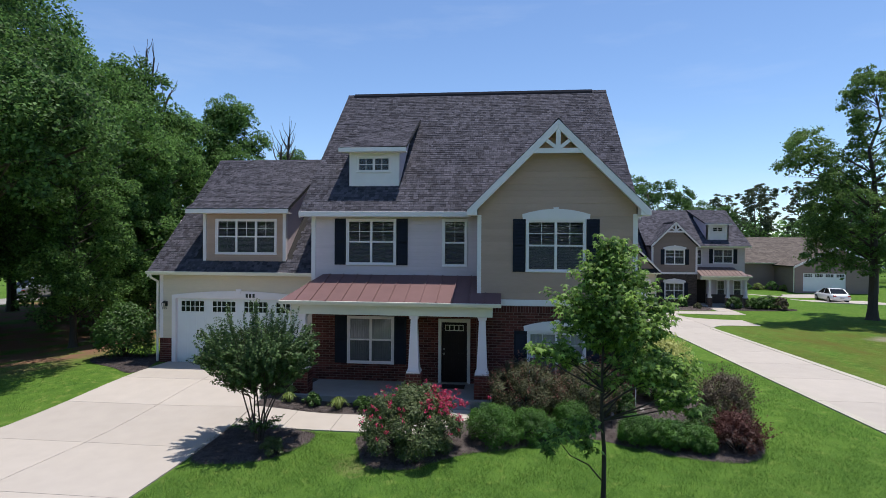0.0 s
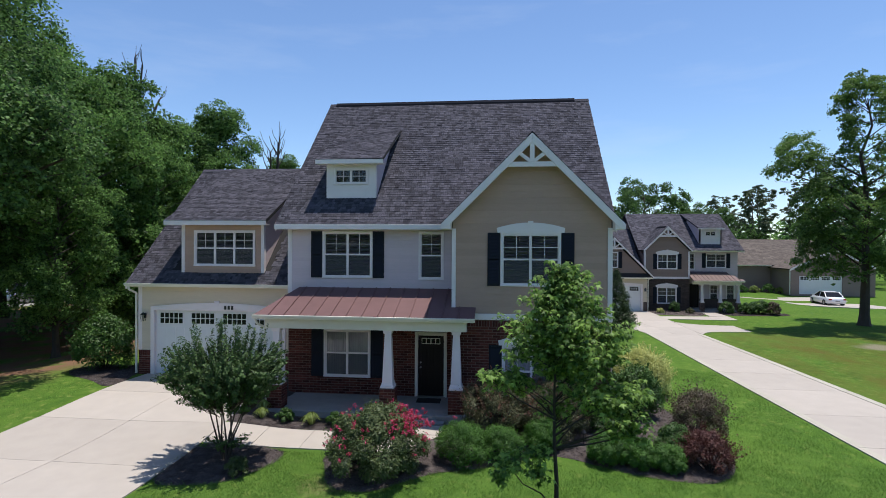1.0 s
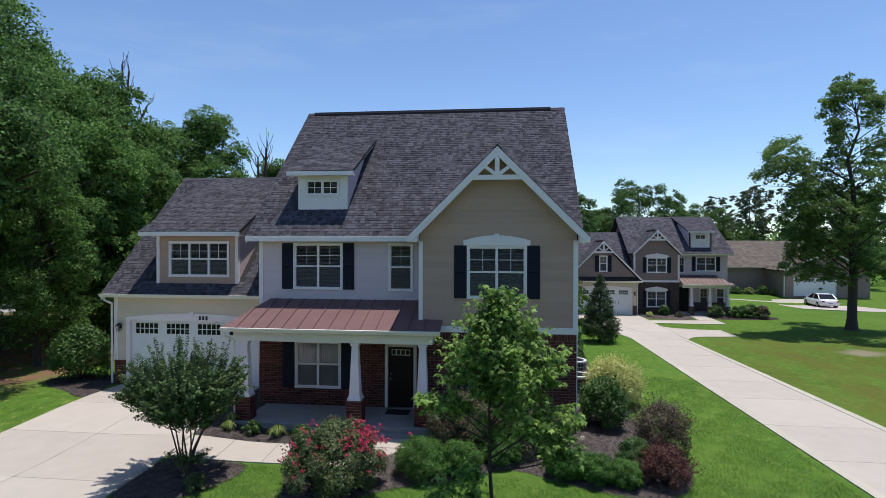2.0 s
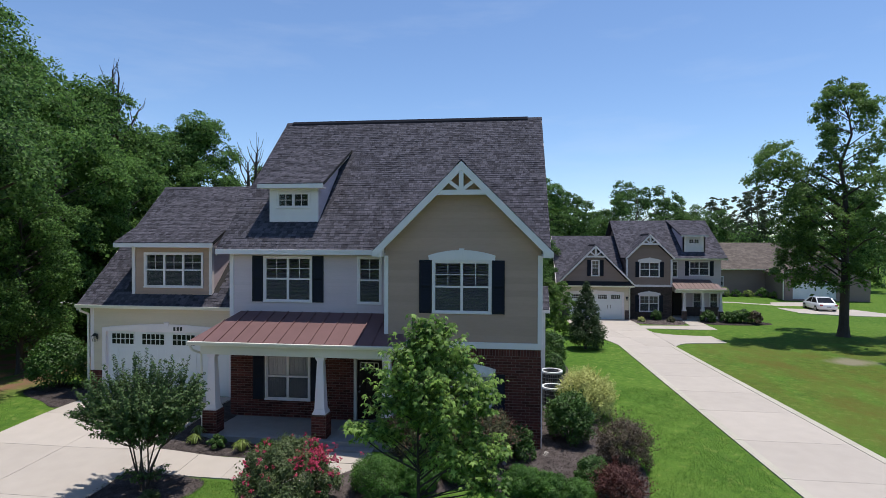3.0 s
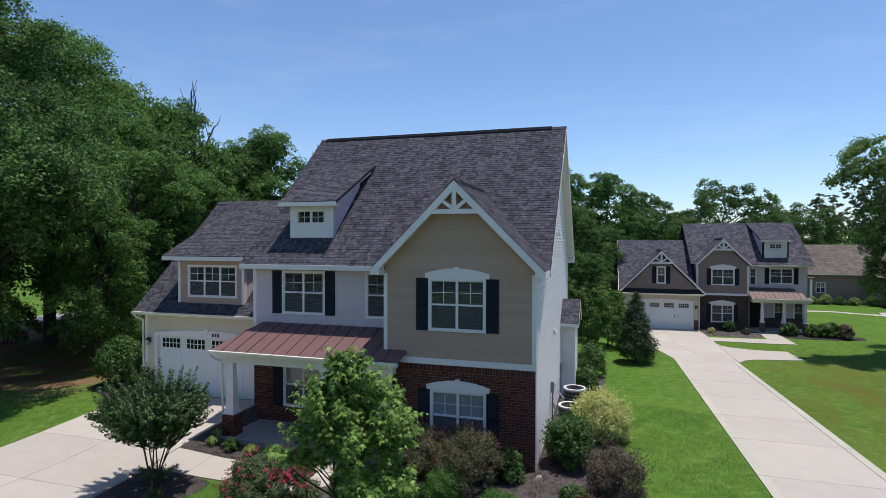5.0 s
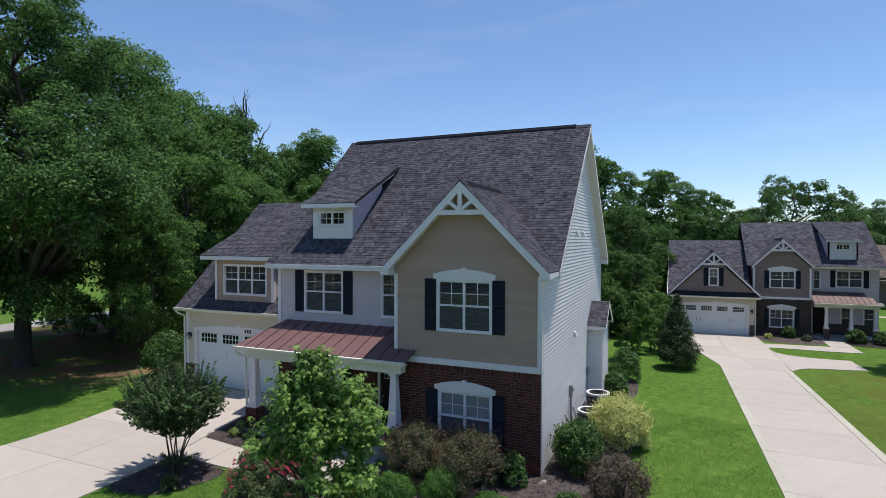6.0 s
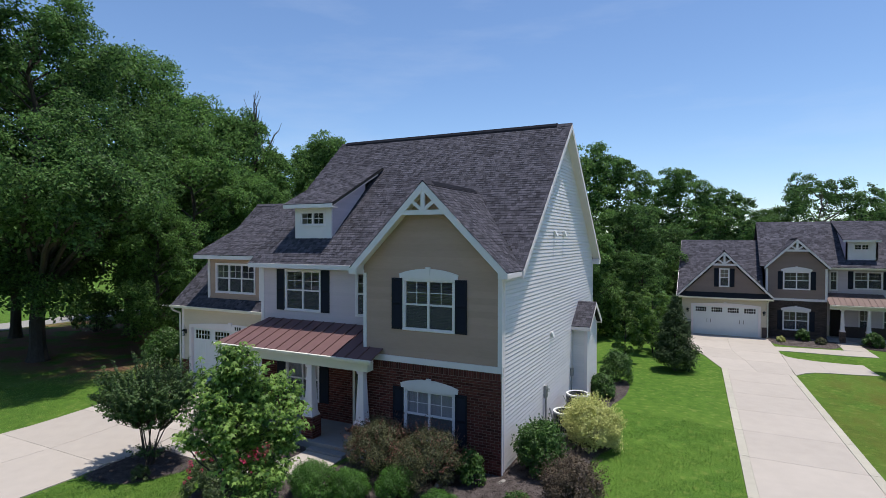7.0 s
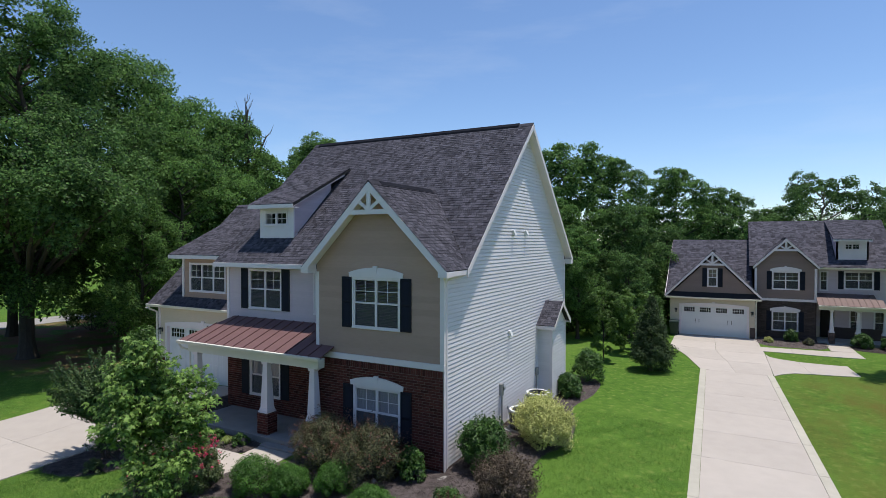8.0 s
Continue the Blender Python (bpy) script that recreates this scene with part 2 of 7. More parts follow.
def ground_mat():
    m = mat("lawn", (0.106, 0.196, 0.030), 0.95, 0.0, 22, 1.0, 60, tone2=(0.042, 0.098, 0.017), spec=0.04)
    nt = m.node_tree
    p = nt.nodes["Principled BSDF"]
    src = p.inputs["Base Color"].links[0].from_socket
    g = nt.nodes.new("ShaderNodeNewGeometry")
    sep = nt.nodes.new("ShaderNodeSeparateXYZ")
    nt.links.new(g.outputs["Position"], sep.inputs[0])
    n = nt.nodes.new("ShaderNodeTexNoise")
    n.inputs["Scale"].default_value, n.inputs["Detail"].default_value = 0.22, 5
    nt.links.new(g.outputs["Position"], n.inputs["Vector"])
    # dry, thin turf in drifts
    dry = nt.nodes.new("ShaderNodeMapRange")
    dry.inputs["From Min"].default_value, dry.inputs["From Max"].default_value = 0.43, 0.62
    dry.inputs["To Max"].default_value = 0.5
    nt.links.new(n.outputs[0], dry.inputs["Value"])
    mx = nt.nodes.new("ShaderNodeMix")
    mx.data_type = "RGBA"
    mx.inputs["B"].default_value = (0.112, 0.186, 0.033, 1)
    nt.links.new(dry.outputs[0], mx.inputs["Factor"])
    nt.links.new(src, mx.inputs["A"])
    # straw-coloured specks
    n7 = nt.nodes.new("ShaderNodeTexNoise")
    n7.inputs["Scale"].default_value, n7.inputs["Detail"].default_value = 4.0, 8
    nt.links.new(g.outputs["Position"], n7.inputs["Vector"])
    sp7 = nt.nodes.new("ShaderNodeMapRange")
    sp7.inputs["From Min"].default_value, sp7.inputs["From Max"].default_value = 0.56, 0.70
    sp7.inputs["To Max"].default_value = 0.6
    nt.links.new(n7.outputs[0], sp7.inputs["Value"])
    mx7 = nt.nodes.new("ShaderNodeMix")
    mx7.data_type = "RGBA"
    mx7.inputs["B"].default_value = (0.20, 0.25, 0.062, 1)
    nt.links.new(sp7.outputs[0], mx7.inputs["Factor"])
    nt.links.new(mx.outputs["Result"], mx7.inputs["A"])
    mx = mx7
    # browner turf beyond the long drive
    rx = nt.nodes.new("ShaderNodeMapRange")
    rx.inputs["From Min"].default_value, rx.inputs["From Max"].default_value = 12.0, 15.0
    rx.inputs["To Max"].default_value = 1.0
    nt.links.new(sep.outputs[0], rx.inputs["Value"])
    ry = nt.nodes.new("ShaderNodeMapRange")
    ry.inputs["From Min"].default_value, ry.inputs["From Max"].default_value = 41.0, 33.0
    nt.links.new(sep.outputs[1], ry.inputs["Value"])
    rm_ = nt.nodes.new("ShaderNodeMath")
    rm_.operation = "MULTIPLY"
    nt.links.new(rx.outputs[0], rm_.inputs[0])
    nt.links.new(ry.outputs[0], rm_.inputs[1])
    # in drifts of its own, streaked along the mower's way
    st = nt.nodes.new("ShaderNodeVectorMath")
    st.operation = "MULTIPLY"
    st.inputs[1].default_value = (1.0, 0.45, 1.0)
    nt.links.new(g.outputs["Position"], st.inputs[0])
    n9 = nt.nodes.new("ShaderNodeTexNoise")
    n9.inputs["Scale"].default_value, n9.inputs["Detail"].default_value = 0.55, 7
    n9.inputs["Roughness"].default_value = 0.66
    nt.links.new(st.outputs[0], n9.inputs["Vector"])
    r9 = nt.nodes.new("ShaderNodeMapRange")
    r9.inputs["From Min"].default_value, r9.inputs["From Max"].default_value = 0.36, 0.66
    nt.links.new(n9.outputs[0], r9.inputs["Value"])
    m9 = nt.nodes.new("ShaderNodeMath")
    m9.operation = "MULTIPLY"
    nt.links.new(rm_.outputs[0], m9.inputs[0])
    nt.links.new(r9.outputs[0], m9.inputs[1])
    rm_ = m9
    mx0 = nt.nodes.new("ShaderNodeMix")
    mx0.data_type = "RGBA"
    mx0.inputs["B"].default_value = (0.112, 0.106, 0.026, 1)
    nt.links.new(rm_.outputs[0], mx0.inputs["Factor"])
    nt.links.new(mx.outputs["Result"], mx0.inputs["A"])
    mx = mx0
    # coarser, darker turf before the house
    fy = nt.nodes.new("ShaderNodeMapRange")
    fy.inputs["From Min"].default_value, fy.inputs["From Max"].default_value = 14.5, 12.5
    fy.inputs["To Max"].default_value = 0.5
    nt.links.new(sep.outputs[1], fy.inputs["Value"])
    fx = nt.nodes.new("ShaderNodeMapRange")
    fx.inputs["From Min"].default_value, fx.inputs["From Max"].default_value = 12.5, 14.0
    fx.inputs["To Max"].default_value = 0.18
    nt.links.new(sep.outputs[0], fx.inputs["Value"])
    fm = nt.nodes.new("ShaderNodeMath")
    fm.operation = "MAXIMUM"
    nt.links.new(fy.outputs[0], fm.inputs[0])
    nt.links.new(fx.outputs[0], fm.inputs[1])
    n8 = nt.nodes.new("ShaderNodeTexNoise")
    n8.inputs["Scale"].default_value, n8.inputs["Detail"].default_value = 4.5, 8
    nt.links.new(g.outputs["Position"], n8.inputs["Vector"])
    r8 = nt.nodes.new("ShaderNodeMapRange")
    r8.inputs["From Min"].default_value, r8.inputs["From Max"].default_value = 0.32, 0.62
    nt.links.new(n8.outputs[0], r8.inputs["Value"])
    m8 = nt.nodes.new("ShaderNodeMath")
    m8.operation = "MULTIPLY"
    nt.links.new(fm.outputs[0], m8.inputs[0])
    nt.links.new(r8.outputs[0], m8.inputs[1])
    mx8 = nt.nodes.new("ShaderNodeMix")
    mx8.data_type = "RGBA"
    mx8.inputs["B"].default_value = (0.066, 0.128, 0.026, 1)
    nt.links.new(m8.outputs[0], mx8.inputs["Factor"])
    nt.links.new(mx.outputs["Result"], mx8.inputs["A"])
    mx = mx8
    # a dry spot beside the roses
    dv = nt.nodes.new("ShaderNodeVectorMath")
    dv.operation = "DISTANCE"
    dv.inputs[1].default_value = (-3.0, 11.1, 0.3)
    nt.links.new(g.outputs["Position"], dv.inputs[0])
    n6 = nt.nodes.new("ShaderNodeTexNoise")
    n6.inputs["Scale"].default_value, n6.inputs["Detail"].default_value = 7.0, 8
    nt.links.new(g.outputs["Position"], n6.inputs["Vector"])
    ad = nt.nodes.new("ShaderNodeMath")
    ad.operation = "MULTIPLY_ADD"
    ad.inputs[1].default_value = 1.6
    nt.links.new(n6.outputs[0], ad.inputs[0])
    nt.links.new(dv.outputs["Value"], ad.inputs[2])
    rd = nt.nodes.new("ShaderNodeMapRange")
    rd.inputs["From Min"].default_value, rd.inputs["From Max"].default_value = 1.52, 1.05
    rd.inputs["To Max"].default_value = 0.6
    nt.links.new(ad.outputs[0], rd.inputs["Value"])
    mx1 = nt.nodes.new("ShaderNodeMix")
    mx1.data_type = "RGBA"
    mx1.inputs["B"].default_value = (0.19, 0.165, 0.08, 1)
    nt.links.new(rd.outputs[0], mx1.inputs["Factor"])
    nt.links.new(mx.outputs["Result"], mx1.inputs["A"])
    mx = mx1
    # bare soil beside the lone oak
    dw = nt.nodes.new("ShaderNodeVectorMath")
    dw.operation = "DISTANCE"
    dw.inputs[1].default_value = (20.9, 31.2, -0.2)
    nt.links.new(g.outputs["Position"], dw.inputs[0])
    aw = nt.nodes.new("ShaderNodeMath")
    aw.operation = "MULTIPLY_ADD"
    aw.inputs[1].default_value = 2.6
    nt.links.new(n9.outputs[0], aw.inputs[0])
    nt.links.new(dw.outputs["Value"], aw.inputs[2])
    rw_ = nt.nodes.new("ShaderNodeMapRange")
    rw_.inputs["From Min"].default_value, rw_.inputs["From Max"].default_value = 2.5, 1.7
    rw_.inputs["To Max"].default_value = 0.8
    nt.links.new(aw.outputs[0], rw_.inputs["Value"])
    mxw = nt.nodes.new("ShaderNodeMix")
    mxw.data_type = "RGBA"
    mxw.inputs["B"].default_value = (0.25, 0.215, 0.165, 1)
    nt.links.new(rw_.outputs[0], mxw.inputs["Factor"])
    nt.links.new(mx.outputs["Result"], mxw.inputs["A"])
    mx = mxw
    # leaf litter under the wood
    r = nt.nodes.new("ShaderNodeMapRange")
    r.inputs["From Min"].default_value, r.inputs["From Max"].default_value = -14.4, -16.4
    nt.links.new(sep.outputs[0], r.inputs["Value"])
    r2 = nt.nodes.new("ShaderNodeMapRange")
    r2.inputs["From Min"].default_value, r2.inputs["From Max"].default_value = -40.0, -36.0
    nt.links.new(sep.outputs[0], r2.inputs["Value"])
    r3 = nt.nodes.new("ShaderNodeMapRange")
    r3.inputs["From Min"].default_value, r3.inputs["From Max"].default_value = 15.5, 18.0
    nt.links.new(sep.outputs[1], r3.inputs["Value"])
    n4 = nt.nodes.new("ShaderNodeTexNoise")
    n4.inputs["Scale"].default_value, n4.inputs["Detail"].default_value = 0.6, 4
    nt.links.new(g.outputs["Position"], n4.inputs["Vector"])
    r4 = nt.nodes.new("ShaderNodeMapRange")
    r4.inputs["From Min"].default_value, r4.inputs["From Max"].default_value = 0.36, 0.54
    nt.links.new(n4.outputs[0], r4.inputs["Value"])
    last = r.outputs[0]
    for k in (r2, r3, r4):
        mm = nt.nodes.new("ShaderNodeMath")
        mm.operation = "MULTIPLY"
        nt.links.new(last, mm.inputs[0])
        nt.links.new(k.outputs[0], mm.inputs[1])
        last = mm.outputs[0]
    mx2 = nt.nodes.new("ShaderNodeMix")
    mx2.data_type = "RGBA"
    mx2.inputs["B"].default_value = (0.19, 0.11, 0.07, 1)
    nt.links.new(last, mx2.inputs["Factor"])
    nt.links.new(mx.outputs["Result"], mx2.inputs["A"])
    nt.links.new(mx2.outputs["Result"], p.inputs["Base Color"])
    return m


LAWN = ground_mat()


# ---- mesh helpers ----
ORG = {}


class Geo:
    """Vertices and faces of one part, in world metres."""

    def __init__(self):
        self.v, self.f = [], []

    def add(self, pts, faces):
        k = len(self.v)
        self.v += [tuple(p) for p in pts]
        self.f += [tuple(k + i for i in q) for q in faces]
        return self

    def box(self, x0, x1, y0, y1, z0, z1):
        return self.hexa([(x0, y0, z0), (x1, y0, z0), (x1, y1, z0), (x0, y1, z0)], [(x0, y0, z1), (x1, y0, z1), (x1, y1, z1), (x0, y1, z1)])

    def hexa(self, low, high):
        return self.add(list(low) + list(high), [(3, 2, 1, 0), (4, 5, 6, 7), (0, 1, 5, 4), (1, 2, 6, 5), (2, 3, 7, 6), (3, 0, 4, 7)])

    def prism(self, poly, d):
        n = len(poly)
        d = Vector(d)
        a = [Vector(p) for p in poly]
        return self.add(a + [p + d for p in a], [tuple(range(n))[::-1], tuple(range(n, 2 * n))] + [(i, (i + 1) % n, n + (i + 1) % n, n + i) for i in range(n)])

    def beam(self, p, q, w, d):
        """A bar from p to q in a plane that faces -y: w across it, d along y."""
        p, q = Vector(p), Vector(q)
        s = (q - p).normalized().cross(Vector((0, 1, 0))) * w / 2
        return self.prism([p - s, p + s, q + s, q - s], (0, d, 0))

    def tube(self, p, q, r0, r1, n=7):
        p, q = Vector(p), Vector(q)
        d = (q - p).normalized()
        a = d.orthogonal().normalized()
        b = d.cross(a)
        ring = [(math.cos(2 * math.pi * i / n), math.sin(2 * math.pi * i / n)) for i in range(n)]
        return self.add([p + (a * c + b * s) * r0 for c, s in ring] + [q + (a * c + b * s) * r1 for c, s in ring],
                        [(i, (i + 1) % n, n + (i + 1) % n, n + i) for i in range(n)] + [tuple(range(n))[::-1], tuple(range(n, 2 * n))])

    def ring(self, c, r0, r1, z0, z1, n=24):
        """A flat hoop about the vertical through c."""
        cs = [(math.cos(2 * math.pi * i / n), math.sin(2 * math.pi * i / n)) for i in range(n)]
        pts = [(c[0] + r * a, c[1] + r * b, z) for r, z in ((r0, z0), (r1, z0), (r1, z1), (r0, z1)) for a, b in cs]
        return self.add(pts, [(k * n + i, k * n + (i + 1) % n, ((k + 1) % 4) * n + (i + 1) % n, ((k + 1) % 4) * n + i) for k in range(4) for i in range(n)])


def mesh_of(name, v, f, material, smooth=False):
    me = bpy.data.meshes.new(name)
    me.from_pydata([tuple(p) for p in v], [], f)
    if len(f) < 4000:
        bm = bmesh.new()
        bm.from_mesh(me)
        bmesh.ops.recalc_face_normals(bm, faces=bm.faces)
        bm.to_mesh(me)
        bm.free()
    me.materials.append(material)
    if smooth:
        me.polygons.foreach_set("use_smooth", [True] * len(me.polygons))
    return me


def thing(name, at, label, category, group="", kind=""):
    e = new(name)
    e.location, e.empty_display_size = at, 0.3
    ORG[e.name] = Vector(at)
    return tagged(e, label, category, group, kind)


def part(name, geo, material, parent, label="", bevel=0.0, smooth=False, kind=""):
    o = ORG[parent.name]
    ob = new(name, mesh_of(name, [Vector(p) - o for p in geo.v], geo.f, material, smooth))
    ob.parent = parent
    ORG[ob.name] = o
    if bevel:
        b = ob.modifiers.new("worn_edge", "BEVEL")
        b.width, b.segments, b.limit_method = bevel, 2, "ANGLE"
    return tagged(ob, label, kind=kind)


def solid(name, geo, material, label, category, kind="", bevel=0.0, smooth=False, group=""):
    """A top-level thing that is one mesh, with its origin at its base."""
    xs, ys, zs = zip(*geo.v)
    o = Vector(((min(xs) + max(xs)) / 2, (min(ys) + max(ys)) / 2, min(zs)))
    ob = new(name, mesh_of(name, [Vector(p) - o for p in geo.v], geo.f, material, smooth))
    ob.location = o
    ORG[ob.name] = o
    if bevel:
        b = ob.modifiers.new("worn_edge", "BEVEL")
        b.width, b.segments, b.limit_method = bevel, 2, "ANGLE"
    return tagged(ob, label, category, group, kind)


def piece(name, me, parent, at):
    ob = new(name, me)
    ob.parent = parent
    ob.location = Vector(at) - ORG[parent.name]
    return ob


def S(t):
    t = min(1.0, max(0.0, t))
    return t * t * (3 - 2 * t)


def gh(x, y):
    """Height of the ground: it rises to the garage, dips along the long drive and falls away in the distance."""
    h = 0.40 * S((y - 11.5) / 6.3) * S((-4.6 - x) / 2.6) * S((x + 21) / 5) * S((34 - y) / 8)
    h += 0.10 * S((y - 12) / 3) * S((x + 9) / 3) * S((7 - x) / 3) * S((40 - y) / 8)
    h -= 0.15 * S((x - 7.5) / 3) * S((24 - x) / 5) * S((44.5 - y) / 7) + 0.16 * S((x - 13) / 4) * S((24 - x) / 5) * S((y - 30) / 6) * S((43.5 - y) / 5)
    h -= 0.50 * S((x - 27) / 6) * S((y - 48) / 10) * S((68.5 - y) / 5)
    return h - 0.55 * S((y - 47) / 22)


# ---- ground, drives, paths, beds ----
def spread(lo, hi, step, far):
    a = list(np.arange(lo, hi + step / 2, step))
    k = step
    left, right = [lo], [hi]
    while left[-1] > -far:
        k *= 1.5
        left.append(left[-1] - k)
        right.append(right[-1] + k)
    return left[:0:-1] + a + right[1:]


def build_ground():
    xs, ys = spread(-30, 34, 0.8, 2400), spread(4, 60, 0.8, 2400)
    g = Geo()
    g.v = [(x, y, gh(x, y)) for y in ys for x in xs]
    n = len(xs)
    g.f = [(j * n + i, j * n + i + 1, (j + 1) * n + i + 1, (j + 1) * n + i) for j in range(len(ys) - 1) for i in range(n - 1)]
    ob = new("ground", mesh_of("ground", g.v, g.f, LAWN, True))
    ORG[ob.name] = Vector((0, 0, 0))
    tagged(ob, "mown green lawn with dry patches and leaf litter", "lawn", kind="structure")
    return ob


def slab(parent, c, material, top=0.03, gap=0.006, n=3, name="slab"):
    """One cast slab between four corners, following the ground, with open joints round it."""
    c = [Vector((*p, 0)) for p in c]
    mid = sum(c, Vector()) / 4
    c = [p + (mid - p).normalized() * gap * 1.4 for p in c]
    g = Geo()
    pts = {}
    for lev, dz in ((0, top), (1, top - 0.16)):
        for j in range(n + 1):
            for i in range(n + 1):
                u, w = i / n, j / n
                p = (c[0] * (1 - u) + c[1] * u) * (1 - w) + (c[3] * (1 - u) + c[2] * u) * w
                pts[lev, i, j] = len(g.v)
                g.v.append((p.x, p.y, gh(p.x, p.y) + dz))
    for j in range(n):
        for i in range(n):
            g.f.append((pts[0, i, j], pts[0, i + 1, j], pts[0, i + 1, j + 1], pts[0, i, j + 1]))
    rim = [(i, 0) for i in range(n)] + [(n, j) for j in range(n)] + [(i, n) for i in range(n, 0, -1)] + [(0, j) for j in range(n, 0, -1)]
    for a, b in zip(rim, rim[1:] + rim[:1]):
        g.f.append((pts[0, *a], pts[0, *b], pts[1, *b], pts[1, *a]))
    return part(name, g, material, parent)


def strip_of_slabs(parent, left, right, material, rows, cols=1, top=0.03, border=0.0):
    """Slabs between two edges; each edge is a list of (x, y) from one end to the other, rows[i] slabs along stretch i."""
    for k in range(len(left) - 1):
        for r in range(rows[k]):
            def at(e, t):
                return Vector(e[k]) * (1 - t) + Vector(e[k + 1]) * t
            a0, a1 = at(left, r / rows[k]), at(left, (r + 1) / rows[k])
            b0, b1 = at(right, r / rows[k]), at(right, (r + 1) / rows[k])
            cuts = [i / cols for i in range(cols + 1)]
            if border:
                w = border / max(0.1, (b0 - a0).length)
                cuts = [0, w] + [w + (1 - 2 * w) * i / cols for i in range(1, cols)] + [1 - w, 1]
            for u0, u1 in zip(cuts, cuts[1:]):
                band = border and (u0 == 0 or u1 == 1)
                slab(parent, [a0.lerp(b0, u0), a0.lerp(b0, u1), a1.lerp(b1, u1), a1.lerp(b1, u0)], CONC_E if band else material, top + 0.012 * bool(band), name="edge_band" if band else "slab")


BEDS = []


def bed(name, outline, label, seed):
    """A mulch bed: a low mound inside a smooth outline, strewn with chips."""
    rng = random.Random(seed)
    pts = [Vector(p) for p in outline]
    fine = []
    for i in range(len(pts)):
        p0, p1, p2, p3 = (pts[(i + k) % len(pts)] for k in (-1, 0, 1, 2))
        for t in (0, 0.25, 0.5, 0.75):
            fine.append(0.5 * ((2 * p1) + (p2 - p0) * t + (2 * p0 - 5 * p1 + 4 * p2 - p3) * t * t + (3 * p1 - p0 - 3 * p2 + p3) * t ** 3))

    def inside(x, y):
        c = False
        for a, b in zip(fine, fine[1:] + fine[:1]):
            if (a.y > y) != (b.y > y) and x < a.x + (y - a.y) / (b.y - a.y) * (b.x - a.x):
                c = not c
        return c
    BEDS.append(np.array([(p.x, p.y) for p in fine]))
    bm = bmesh.new()
    vs = [bm.verts.new((p.x, p.y, 0)) for p in fine]
    bm.faces.new(vs)
    bmesh.ops.triangulate(bm, faces=bm.faces)
    for _ in range(3):
        bmesh.ops.subdivide_edges(bm, edges=[e for e in bm.edges if e.calc_length() > 0.5], cuts=1)
        bmesh.ops.triangulate(bm, faces=bm.faces)
    rim = {v for e in bm.edges if e.is_boundary for v in e.verts}
    for v in bm.verts:
        v.co.z = gh(v.co.x, v.co.y) + (0.008 if v in rim else 0.045 + 0.02 * noise.noise(v.co * 3))
    g = Geo()
    bm.verts.index_update()
    g.add([v.co.copy() for v in bm.verts], [tuple(v.index for v in f.verts) for f in bm.faces])
    bm.free()
    x0, x1 = min(p.x for p in fine), max(p.x for p in fine)
    y0, y1 = min(p.y for p in fine), max(p.y for p in fine)
    ob = solid(name, g, MULCH, label, "mulch bed", "structure")
    chips = Geo()
    for _ in range(int((x1 - x0) * (y1 - y0) * 240)):
        x, y = rng.uniform(x0, x1), rng.uniform(y0, y1)
        if not inside(x, y):
            continue
        a, ln, w = rng.uniform(0, 6.3), rng.uniform(0.012, 0.034), rng.uniform(0.006, 0.012)
        z = gh(x, y) + 0.047 + rng.uniform(0, 0.02)
        d, s, t = Vector((math.cos(a), math.sin(a), rng.uniform(-0.4, 0.4))), Vector((-math.sin(a), math.cos(a), 0)), Vector((0, 0, 0.012))
        c = Vector((x, y, z))
        chips.add([c - d * ln - s * w, c + d * ln - s * w, c + d * ln + s * w, c - d * ln + s * w, c + t], [(0, 1, 4), (1, 2, 4), (2, 3, 4), (3, 0, 4)])
    part("wood_chips", chips, MULCH, ob, kind="stuff")
    return ob


build_ground()

driveway = thing("driveway", (-9.6, 10, 0), "pale concrete driveway of large slabs before the garage", "driveway", kind="structure")
strip_of_slabs(driveway, [(-14.2, -6.0), (-12.95, 9.0), (-12.45, 14.2), (-12.1, 18.60)], [(-6.2, -6.0), (-6.8, 9.0), (-6.8, 14.2), (-6.75, 18.60)], CONC, [5, 2, 2], 2)
walkway = thing("walkway", (-3.5, 13.6, 0), "pale concrete front walk to the porch", "path", kind="structure")
strip_of_slabs(walkway, [(-6.78, 14.25), (-0.35, 14.25)], [(-6.78, 13.05), (-0.35, 13.05)], CONC, [5], 1)
strip_of_slabs(walkway, [(-2.15, 14.27), (-2.15, 15.05)], [(-0.7, 14.27), (-0.7, 15.05)], CONC, [1], 1)
side_drive = thing("side_driveway", (12, 20, 0), "long pale concrete driveway with edge bands to the neighbouring garage", "driveway", kind="structure")
JOINTS = [-8.0, -4.0, 0.0, 4.0, 8.0, 12.3, 15.35, 18.25, 21.4, 24.1, 26.8, 29.55, 32.0, 34.4]
strip_of_slabs(side_drive, [(10.3 - 0.0335 * (y - 15), y) for y in JOINTS], [(13.82 - 0.056 * (y - 20), y) for y in JOINTS], CONC, [1] * 13, 1, border=0.28)
strip_of_slabs(side_drive, [(9.65, 34.4), (8.75, 37.3), (7.6, 40.0), (7.5, 44.9)], [(13.0, 34.4), (12.95, 37.3), (12.85, 40.0), (12.5, 44.9)], CONC, [1, 1, 2], 2)
strip_of_slabs(side_drive, [(13.03, 34.45), (13.5, 35.2), (14.0, 35.7), (14.8, 36.15), (17.0, 37.1)], [(12.87, 40.1), (13.05, 39.45), (13.5, 39.1), (14.4, 38.95), (16.75, 39.4)], CONC, [1, 1, 1, 1], 1)
n_walk = thing("walkway", (15, 42, 0), "pale concrete walk to the neighbouring porch", "path", kind="structure")
